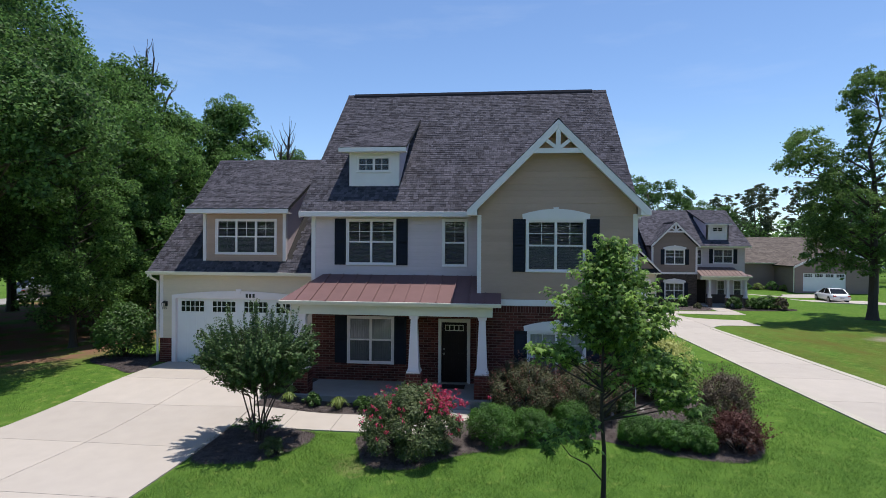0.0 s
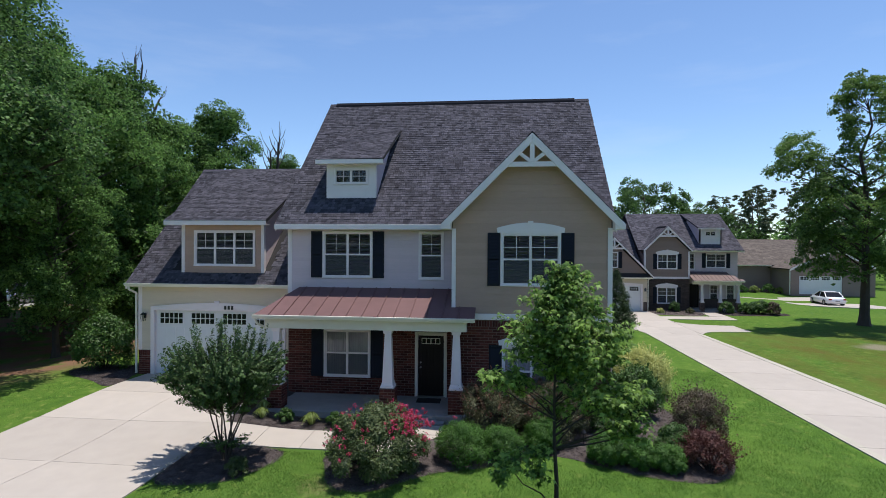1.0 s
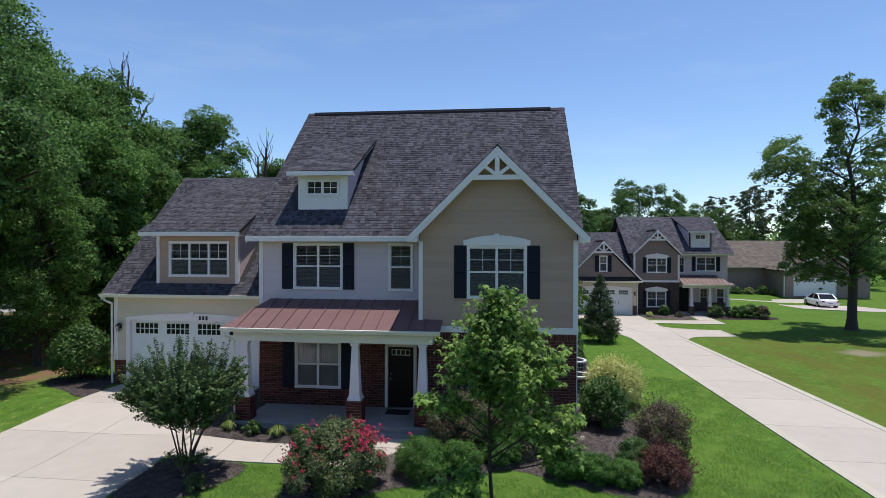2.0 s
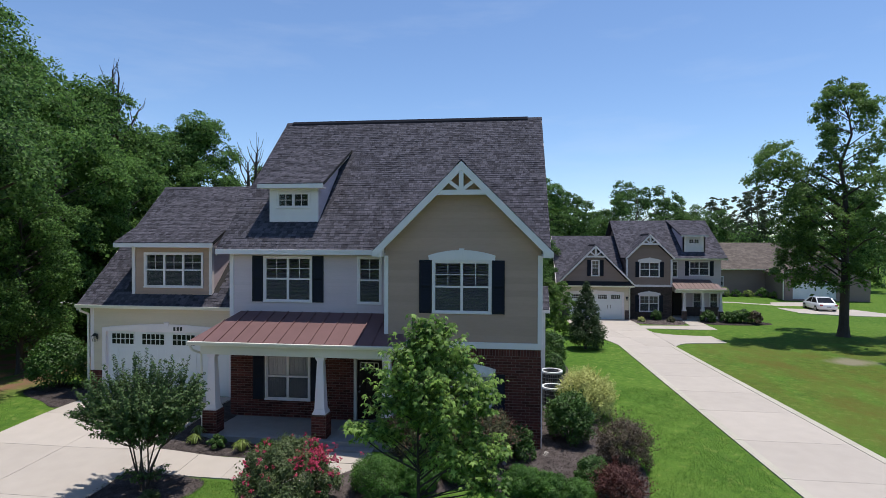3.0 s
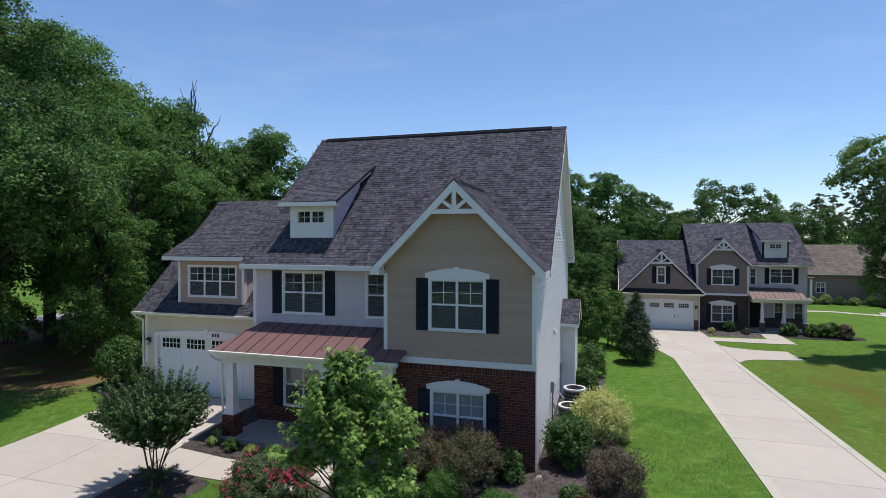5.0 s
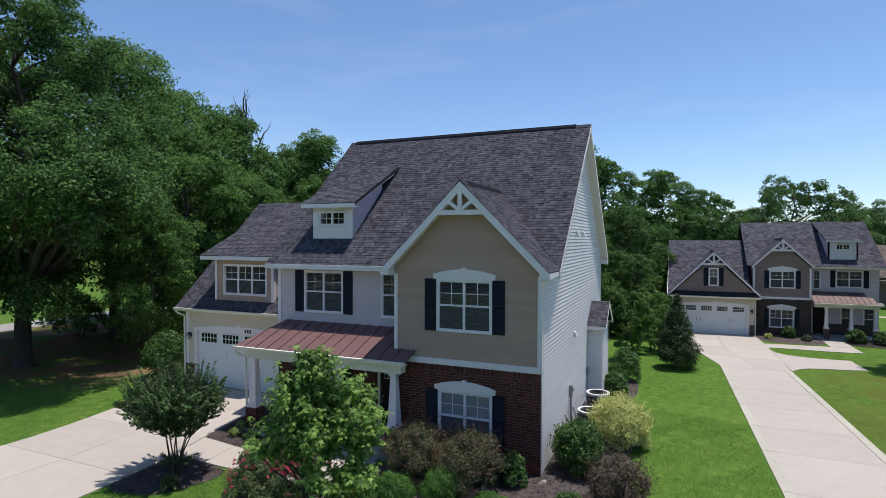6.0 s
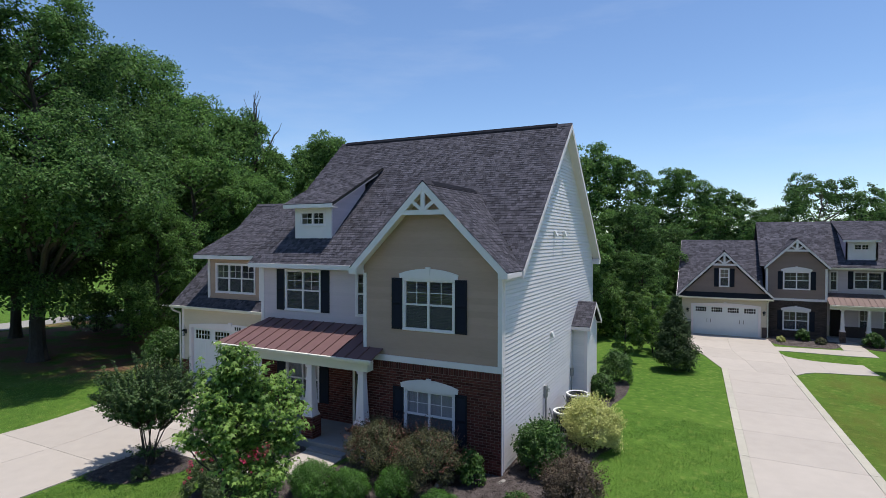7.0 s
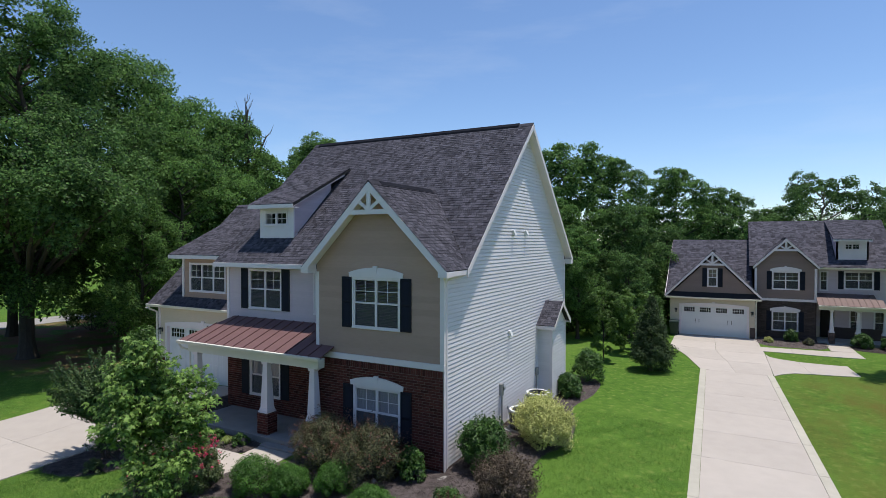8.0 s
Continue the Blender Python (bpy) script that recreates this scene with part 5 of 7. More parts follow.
    lap_siding(bo, 0.2, 3.2, 0.122, lambda z: (b0 + 0.07, b1 - 0.07), east(bx), [], S_SIDE, dutch=True)
    lap_siding(bo, 0.2, 3.2, 0.122, lambda z: (4.05, bx - 0.07), front(b0), [], S_SIDE)
    part("corner_board", Geo().box(bx - 0.08, bx + 0.038, b0 - 0.025, b0 + 0.08, 0.1, 3.2), TRIM, bo, bevel=0.005)
    part("corner_board", Geo().box(bx - 0.08, bx + 0.038, b1 - 0.08, b1 + 0.025, 0.1, 3.2), TRIM, bo, bevel=0.005)
    my = (b0 + b1) / 2
    for s in (-1, 1):
        e = my + s * 1.25
        r = slope_slab(h, (4.03, e, 3.22), (bx + 0.2, e, 3.22), (bx + 0.2, my, 4.13), (4.03, my, 4.13), 0.1, UNDERLAY, "bump_roof")
        if s < 0:
            shingles(r, (4.04, e - 0.01, 3.225), (1, 0, 0), (0, 1, 0.728), 0.79, 1.54, None, 31)
        part("rake_board", Geo().prism([(bx + 0.18, e, 3.21), (bx + 0.18, my, 4.12), (bx + 0.18, my, 3.95), (bx + 0.18, e, 3.04)], (0.03, 0, 0)), TRIM, r)
        part("eave_board", Geo().box(4.03, bx + 0.2, e - 0.02, e + 0.02, 3.06, 3.21), TRIM, r)
    # vents, meter and pipes on the side wall
    for y, z in ((21.3, 7.0), (22.65, 7.0), (20.95, 3.35)):
        v = part("vent_hood", Geo().hexa([(4.05, y - 0.09, z - 0.1), (4.20, y - 0.09, z - 0.1), (4.20, y + 0.09, z - 0.1), (4.05, y + 0.09, z - 0.1)], [(4.05, y - 0.09, z + 0.1), (4.12, y - 0.09, z + 0.1), (4.12, y + 0.09, z + 0.1), (4.05, y + 0.09, z + 0.1)]), PVC, h, "white vent hood", bevel=0.01)
    mb = part("electric_meter", Geo().box(4.05, 4.17, 20.02, 20.21, 1.30, 1.72), STEEL, h, "grey electric meter box with conduit", bevel=0.015)
    part("meter_dial", Geo().tube((4.17, 20.115, 1.56), (4.23, 20.115, 1.56), 0.075, 0.07, 16), GLASS, mb)
    part("conduit", Geo().tube((4.12, 20.11, 0.1), (4.12, 20.11, 1.30), 0.025, 0.03, 8), STEEL, mb)
    part("conduit", Geo().tube((4.10, 23.95, 0.1), (4.10, 23.95, 1.2), 0.025, 0.025, 8).box(4.05, 4.16, 23.86, 24.04, 1.2, 1.5), STEEL, h)
    part("refrigerant_line", Geo().tube((4.08, 20.75, 0.75), (4.22, 20.65, 0.40), 0.035, 0.035, 8).tube((4.22, 20.65, 0.40), (4.45, 20.5, 0.30), 0.035, 0.035, 8), STEEL, h)
    part("refrigerant_line", Geo().tube((4.08, 22.7, 0.7), (4.45, 22.3, 0.35), 0.035, 0.035, 8), STEEL, h)
    return h


house = build_house()
wall_lantern(-12.22, 18.65, 2.52)
solid("door_mat", Geo().box(-1.75, -1.0, 16.45, 16.95, 0.332, 0.347), RUBBER, "dark doormat on the porch floor", "doormat", bevel=0.004)


def ac_unit(x, y, drop=0.0):
    z = gh(x, y) - drop
    t = thing("air_conditioner", (x, y, z), "round grey air-conditioning condenser with a white rim", "air conditioner", "condensers beside the house")
    part("pad", Geo().box(x - 0.5, x + 0.5, y - 0.5, y + 0.5, z - 0.05, z + drop + 0.09), CONC_D, t, bevel=0.01)
    part("body", Geo().tube((x, y, z + 0.09), (x, y, z + 0.90), 0.40, 0.40, 28), RUBBER, t, "dark condenser coil")
    g = Geo()
    for i in range(36):
        a = 2 * math.pi * i / 36
        c, s = math.cos(a), math.sin(a)
        g.tube((x + 0.415 * c, y + 0.415 * s, z + 0.12), (x + 0.415 * c, y + 0.415 * s, z + 0.9), 0.007, 0.007, 4)
    for k in range(6):
        g.ring((x, y), 0.408, 0.422, z + 0.16 + 0.14 * k, z + 0.175 + 0.14 * k, 28)
    part("grille", g, STEEL, t)
    part("rim", Geo().ring((x, y), 0.345, 0.43, z + 0.90, z + 0.965, 32), PVC, t, "white plastic rim", bevel=0.01)
    g = Geo()
    for k in range(6):
        g.ring((x, y), 0.05 + 0.05 * k, 0.062 + 0.05 * k, z + 0.945, z + 0.957, 24)
    part("fan_guard", g, BLACK, t)
    g = Geo()
    for k in range(4):
        a = math.pi / 2 * k
        g.prism([(x + 0.05 * math.cos(a), y + 0.05 * math.sin(a), z + 0.925), (x + 0.27 * math.cos(a - 0.3), y + 0.27 * math.sin(a - 0.3), z + 0.915), (x + 0.27 * math.cos(a + 0.3), y + 0.27 * math.sin(a + 0.3), z + 0.935)], (0, 0, 0.004))
    part("fan", g, BLACK, t)
    return t


ac_unit(4.78, 22.05)
ac_unit(4.72, 20.45, 0.22)
solid("splash_block", Geo().hexa([(4.02, 15.42, 0.0), (4.72, 15.12, 0.0), (4.80, 15.70, 0.0), (4.12, 15.86, 0.0)], [(4.06, 15.50, 0.15), (4.66, 15.22, 0.09), (4.72, 15.62, 0.09), (4.15, 15.80, 0.15)]), CONC_W, "pale concrete splash pad at the house corner", "splash block", bevel=0.02)


# ---- the neighbouring houses ----
def build_neighbour():
    h = thing("house", (14, 50, 0), "brown two-storey neighbouring house with white trim and dark shingle roof", "house")
    wg = (7.85, 11.95, 0.02, 2.05)
    gw = wall_y(h, 7.1, 12.45, -0.2, 2.85, 45.0, [wg], S_CREAM)
    lap_siding(gw, 0.75, 2.75, 0.16, lambda z: (7.2, 12.35), front(45.0), [(7.7, 12.1, 0, 2.3)], S_CREAM)
    garage_door(h, *wg, 45.0)
    arched_trim(h, *wg, 45.0, 0.13)
    for a, b in ((7.1, 7.65), (12.15, 12.45)):
        p = part("brick_base", Geo().box(a, b, 44.96, 44.998, -0.1, 0.75), DKBRICK, h)
    tri = Geo().prism([(7.25, 45.0, 3.02), (12.4, 45.0, 3.02), (9.83, 45.0, 5.6)], (0, 0.15, 0))
    gg = part("gable_wall", tri, S_BROWN, h)
    lap_siding(gg, 3.1, 5.4, 0.18, lambda z: (7.33 + (z - 3.02), 12.32 - (z - 3.02)), front(45.0), [(9.5, 10.16, 3.45, 4.75)], S_BROWN)
    window(h, 9.5, 10.16, 3.45, 4.75, 44.95, sashes=1, sw=0.3)
    slope_slab(h, (6.85, 44.62, 2.72), (12.8, 44.62, 2.72), (12.6, 45.02, 3.06), (7.05, 45.02, 3.06), 0.06, UNDERLAY, "pent_roof")
    gutter(h, 6.85, 12.8, 44.62, 2.72)
    gable_truss(h, 9.83, 44.72, 5.92, 3.02, 1.02, 2.84, mw=0.13)
    for s in (-1, 1):
        x = 9.83 + s * 3.02
        g = slope_slab(h, (x, 44.75, 2.84), (x, 45.3, 2.84), (9.83, 49.6, 5.92), (9.83, 44.75, 5.92), 0.1, UNDERLAY, "gable_roof")
        shingles(g, (x, 44.74, 2.85), (0, 1, 0), (-s, 0, 1.02), 4.8, 4.3, lambda c: c.z > 2.76 + 0.695 * (c.y - 44.9) - 0.03, 40 + s, 0, None, 0.16, 0.22)
    g = slope_slab(h, (6.75, 44.9, 2.76), (12.3, 44.9, 2.76), (12.3, 50.6, 6.72), (6.75, 50.6, 6.72), 0.12, UNDERLAY, "garage_roof")
    shingles(g, (6.75, 44.9, 2.77), (1, 0, 0), (0, 1, 0.695), 5.5, 6.94, lambda c: c.z > 5.92 - 1.02 * abs(c.x - 9.83) - 0.03, 43, 0, None, 0.16, 0.22)
    slope_slab(h, (6.75, 56.3, 2.76), (12.3, 56.3, 2.76), (12.3, 50.6, 6.72), (6.75, 50.6, 6.72), 0.12, SHINGLE, "rear_roof")
    part("side_wall", Geo().prism([(7.1, 45.15, -0.2), (7.1, 56.0, -0.2), (7.1, 56.0, 2.8), (7.1, 50.6, 6.55), (7.1, 45.15, 2.8)], (0.15, 0, 0)), S_CREAM, h)
    part("rake_board", Geo().prism([(6.74, 44.85, 2.76), (6.74, 50.6, 6.72), (6.74, 50.6, 6.56), (6.74, 44.85, 2.60)], (0.03, 0, 0)), TRIM, h)
    part("ridge_vent", Geo().prism([(9.73, 45.3, 5.84), (9.73, 45.3, 5.90), (9.83, 45.3, 6.0), (9.93, 45.3, 5.90), (9.93, 45.3, 5.84)], (0, 3.2, 0)), RIDGE, h, "dark ridge vent")
    part("ridge_vent", Geo().prism([(14.14, 46.4, 6.74), (14.14, 46.4, 6.80), (14.24, 46.4, 6.90), (14.34, 46.4, 6.80), (14.34, 46.4, 6.74)], (0, 2.6, 0)), RIDGE, h, "dark ridge vent")
    # main block
    a3, a5 = (13.45, 15.05, 3.35, 4.6), (13.45, 15.0, 0.55, 1.9)
    fg = wall_y(h, 12.45, 16.0, -0.2, 4.85, 46.0, [a3, a5], S_BROWN)
    part("gable_wall", Geo().prism([(12.45, 46.0, 4.85), (16.0, 46.0, 4.85), (14.225, 46.0, 6.58)], (0, 0.15, 0)), S_BROWN, h)
    lap_siding(fg, 2.75, 6.5, 0.18, lambda z: (12.55, 15.9) if z < 4.85 else (12.55 + (z - 4.85), 15.9 - (z - 4.85)), front(46.0), [a3], S_BROWN)
    bb = part("brick_base", Geo().box(12.45, 16.0, 45.97, 45.998, -0.2, 0.55).box(12.45, 13.45, 45.97, 45.998, 0.55, 1.9).box(15.0, 16.0, 45.97, 45.998, 0.55, 1.9).box(12.45, 16.0, 45.97, 45.998, 1.9, 2.58), DKBRICK, h, "dark brick ground floor front")
    bricks(bb, 12.45, 16.0, 0.0, 2.58, 45.97, [a5], "y", 0, DKBRICK)
    part("belt_board", Geo().box(12.42, 16.05, 45.93, 46.02, 2.58, 2.74), TRIM, h)
    window(h, *a3, 46.0, arch=True, sw=0.3)
    window(h, *a5, 45.97, arch=True, sw=0.3)
    for x in (12.42, 15.88):
        part("corner_board", Geo().box(x, x + 0.14, 45.95, 46.1, 2.74, 4.8), TRIM, h)
    gable_truss(h, 14.24, 45.68, 6.82, 1.92, 1.0, 4.90, mw=0.13)
    for s in (-1, 1):
        x = 14.24 + s * 1.92
        g = slope_slab(h, (x, 45.7, 4.90), (x, 46.9, 4.90), (14.24, 49.9, 6.82), (14.24, 45.7, 6.82), 0.1, UNDERLAY, "gable_roof")
        shingles(g, (x, 45.69, 4.905), (0, 1, 0), (-s, 0, 1.0), 4.3, 2.7, lambda c: c.z > 4.90 + 0.6 * (c.y - 46.6) - 0.03, 46 + s, 0, None, 0.16, 0.22)
    b1, b2, b4, b6, bd = (17.6, 19.2, 3.45, 4.65), (16.25, 16.75, 3.3, 4.65), (17.9, 18.6, 0.55, 2.1), (19.2, 19.9, 0.55, 2.1), (16.3, 17.1, 0.15, 2.15)
    rw = wall_y(h, 16.0, 20.1, -0.2, 4.85, 47.0, [b1, b2, b4, b6, bd], S_CREAM)
    lap_siding(rw, 0.9, 4.8, 0.16, lambda z: (16.0, 20.1), front(47.0), [b1, b2, b4, b6, bd], S_GREY)
    window(h, *b1, 47.0, sw=0.3)
    window(h, *b2, 47.0, sashes=1, shutters=False)
    window(h, *b4, 47.0, sashes=1, shutters=False)
    window(h, *b6, 47.0, sashes=1, shutters=False)
    part("front_door", Geo().box(16.35, 17.05, 47.02, 47.08, 0.2, 2.1), DOORM, h, "dark front door")
    pb = part("brick_base", Geo().box(17.1, 20.12, 46.95, 46.998, -0.1, 0.9), DKBRICK, h)
    part("side_wall", Geo().prism([(20.1, 47.0, -0.2), (20.1, 57.0, -0.2), (20.1, 57.0, 4.6), (20.1, 52.0, 7.75), (20.1, 47.0, 4.75)], (-0.15, 0, 0)), S_GREY, h)
    part("side_wall", Geo().prism([(12.45, 46.1, -0.2), (12.45, 57.0, -0.2), (12.45, 57.0, 4.6), (12.45, 52.0, 7.70), (12.45, 46.1, 4.2)], (0.15, 0, 0)), S_BROWN, h)
    for z in (0.0, 2.7, 4.7):
        part("interior_floor", Geo().box(12.6, 19.9, 47.2, 56.8, z, z + 0.05), ROOM, h)
    part("back_wall", Geo().box(7.1, 20.1, 56.0, 56.15, -0.2, 4.8), S_BROWN, h)
    m = slope_slab(h, (12.1, 46.6, 4.90), (20.45, 46.6, 4.90), (20.45, 52.0, 8.16), (12.1, 52.0, 8.16), 0.12, UNDERLAY, "main_roof")
    shingles(m, (12.1, 46.59, 4.905), (1, 0, 0), (0, 1, 0.604), 8.36, 6.3, lambda c: not (abs(c.x - 14.24) < 1.9 and c.z < 6.8 - abs(c.x - 14.24)) and not (17.2 < c.x < 19.0 and 47.6 < c.y < 51.0), 48, 0, None, 0.16, 0.22)
    slope_slab(h, (12.1, 57.4, 4.90), (20.45, 57.4, 4.90), (20.45, 52.0, 8.16), (12.1, 52.0, 8.16), 0.12, SHINGLE, "rear_roof")
    for x in (20.43,):
        part("rake_board", Geo().prism([(x, 46.6, 4.88), (x, 52.0, 8.14), (x, 52.0, 7.96), (x, 46.6, 4.70)], (0.03, 0, 0)), TRIM, h)
    gutter(h, 16.1, 20.45, 46.6, 4.88)
    # dormer
    dw = wall_y(h, 17.22, 18.98, 5.35, 6.75, 47.4, [(17.65, 18.55, 6.05, 6.5)], TRIM, 0.1, "dormer_wall")
    window(h, 17.65, 18.55, 6.05, 6.5, 47.4, shutters=False, blinds=False, half=False, trim=0.05)
    for x in (17.22, 18.88):
        part("dormer_cheek", Geo().prism([(x, 47.4, 5.3), (x, 50.6, 7.2), (x, 50.6, 7.75), (x, 47.4, 6.72)], (0.1, 0, 0)), S_GREY, h)
    d = slope_slab(h, (17.02, 47.1, 6.76), (19.12, 47.1, 6.76), (19.12, 52.0, 8.18), (17.02, 52.0, 8.18), 0.08, UNDERLAY, "dormer_roof")
    shingles(d, (17.02, 47.09, 6.765), (1, 0, 0), (0, 1, 0.29), 2.1, 5.1, None, 49, 0, None, 0.16, 0.22)
    # added dark sheet: the shade of the dormer room is in its colour
    part("dark_backing", Geo().box(17.33, 18.87, 47.8, 47.83, 5.9, 6.7), UNDERLAY, h)
    part("eave_board", Geo().box(17.01, 19.13, 47.07, 47.1, 6.62, 6.75), TRIM, d)
    # porch
    part("porch_floor", Geo().box(16.0, 19.85, 45.2, 46.95, -0.3, 0.16), CONC_D, h)
    p = part("porch_roof", Geo().box(16.0, 19.75, 45.05, 45.1, 2.42, 2.5), METAL_N, h, "taupe standing seam porch roof")
    n = 12
    for i in range(n):
        a, b = 16.0 + 3.85 * i / n, 16.0 + 3.85 * (i + 1) / n
        e = 1.95 if i < n - 2 else 1.95 - 0.8 * (i - n + 3)
        part("roof_panel", Geo().hexa([(a, 45.0, 2.48), (b, 45.0, 2.48), (b, 45.0 + e, 2.48 + 0.32 * e), (a, 45.0 + e, 2.48 + 0.32 * e)], [(a, 45.0, 2.52), (b, 45.0, 2.52), (b, 45.0 + e, 2.52 + 0.32 * e), (a, 45.0 + e, 2.52 + 0.32 * e)]), METAL_N, p)
        part("standing_seam", Geo().hexa([(a - 0.015, 45.0, 2.52), (a + 0.015, 45.0, 2.52), (a + 0.015, 45.0 + e, 2.52 + 0.32 * e), (a - 0.015, 45.0 + e, 2.52 + 0.32 * e)], [(a - 0.015, 45.0, 2.56), (a + 0.015, 45.0, 2.56), (a + 0.015, 45.0 + e, 2.56 + 0.32 * e), (a - 0.015, 45.0 + e, 2.56 + 0.32 * e)]), METAL_N, p)
    part("porch_beam", Geo().box(16.05, 19.7, 45.2, 45.45, 2.2, 2.46).box(19.45, 19.7, 45.45, 47.0, 2.2, 2.46), CREAM, h)
    for x in (16.75, 18.15, 19.5):
        column(h, x, 45.35, 0.75, 2.2, True, DKBRICK, 0.31)
    gutter(h, 16.0, 19.85, 45.0, 2.5)
    pipe(h, [(12.62, 44.9, 2.65), (12.5, 44.96, 2.5), (12.5, 44.96, 0.0)], 0.04)
    return h


build_neighbour()
wall_lantern(12.28, 45.0, 1.7, "black wall lantern beside the neighbouring garage")
wall_lantern(7.5, 45.0, 1.7, "black wall lantern beside the neighbouring garage")


def bin_(x, y):
    z = gh(x, y)
    t = thing("wheelie_bin", (x, y, z), "dark green wheeled rubbish bin beside the garage", "rubbish bin")
    m = mat("dark_green_plastic", (0.015, 0.035, 0.025), 0.5, 0.2)

    def sq(r, q, zz):
        return [(x - r, y - q, zz), (x + r, y - q, zz), (x + r, y + q, zz), (x - r, y + q, zz)]
    part("body", Geo().hexa(sq(0.24, 0.26, z + 0.05), sq(0.31, 0.36, z + 0.95)), m, t, bevel=0.02)
    part("lid", Geo().hexa(sq(0.33, 0.38, z + 0.95), sq(0.29, 0.33, z + 1.05)), m, t, bevel=0.02)
    for s in (-1, 1):
        part("wheel", Geo().tube((x + s * 0.24, y + 0.28, z + 0.12), (x + s * 0.30, y + 0.28, z + 0.12), 0.12, 0.12, 14), RUBBER, t)


bin_(7.45, 44.3)


def build_ranch():
    h = thing("house", (36, 76, -0.5), "low brown brick bungalow with a broad brown shingle roof", "house")
    z0 = -0.6
    wall_y(h, 27.0, 36.2, z0, 2.9, 74.0, [(30.2, 31.2, 0.6, 1.9)], S_BROWN)
    window(h, 30.2, 31.2, 0.6, 1.9, 74.0, sashes=2, shutters=False)
    gw = wall_y(h, 36.2, 45.5, z0, 2.7, 69.0, [(37.1, 41.9, -0.4, 1.75)], S_BROWN)
    garage_door(h, 37.1, 41.9, -0.4, 1.75, 69.0, handles=False)
    part("gable_wall", Geo().prism([(36.2, 69.0, 2.7), (45.5, 69.0, 2.7), (40.85, 69.0, 4.9)], (0, 0.15, 0)), S_BROWN, h)
    part("side_wall", Geo().box(36.2, 36.35, 69.15, 84.0, z0, 2.8), S_BROWN, h)
    part("side_wall", Geo().box(27.0, 27.15, 74.1, 84.0, z0, 2.8), S_BROWN, h)
    part("side_wall", Geo().box(45.35, 45.5, 69.15, 84.0, z0, 2.8), S_BROWN, h)
    part("back_wall", Geo().box(27.0, 45.5, 83.85, 84.0, z0, 2.8), S_BROWN, h)
    m = slope_slab(h, (26.3, 73.4, 2.85), (46.0, 73.4, 2.85), (44.0, 79.0, 6.2), (28.0, 79.0, 6.2), 0.15, UNDERLAY, "main_roof")
    shingles(m, (26.4, 73.4, 2.86), (1, 0, 0), (0, 1, 0.598), 18.5, 6.5, None, 60, 0, SHINGLE_B, 0.22, 0.4)
    slope_slab(h, (26.3, 84.6, 2.85), (46.0, 84.6, 2.85), (44, 79.0, 6.2), (28.0, 79.0, 6.2), 0.15, SHINGLE_B, "rear_roof")
    for s in (-1, 1):
        x = 40.85 + s * 5.0
        g = slope_slab(h, (x, 68.6, 2.6), (x, 80.0, 2.6), (40.85, 80.0, 5.0), (40.85, 68.6, 5.0), 0.12, UNDERLAY, "gable_roof")
        shingles(g, (x, 68.6, 2.61), (0, 1, 0), (-s, 0, 0.48), 11.4, 5.5, None, 61 + s, 0, SHINGLE_B, 0.22, 0.4)
        part("rake_board", Geo().prism([(x, 68.56, 2.6), (40.85, 68.56, 5.0), (40.85, 68.56, 4.75), (x, 68.56, 2.35)], (0, 0.05, 0)), TRIM, h)
    gutter(h, 26.3, 36.0, 73.4, 2.85)
    pipe(h, [(36.0, 68.9, 2.5), (36.0, 68.9, -0.5)], 0.06)
    for x in (27.3, 29.2):
        part("column", Geo().box(x - 0.12, x + 0.12, 72.2, 72.44, z0, 2.3), TRIM, h)
    part("porch_roof", Geo().box(26.8, 29.6, 72.1, 74.0, 2.3, 2.5), SHINGLE_B, h)
    h.location.x -= 1.1
    return h


build_ranch()


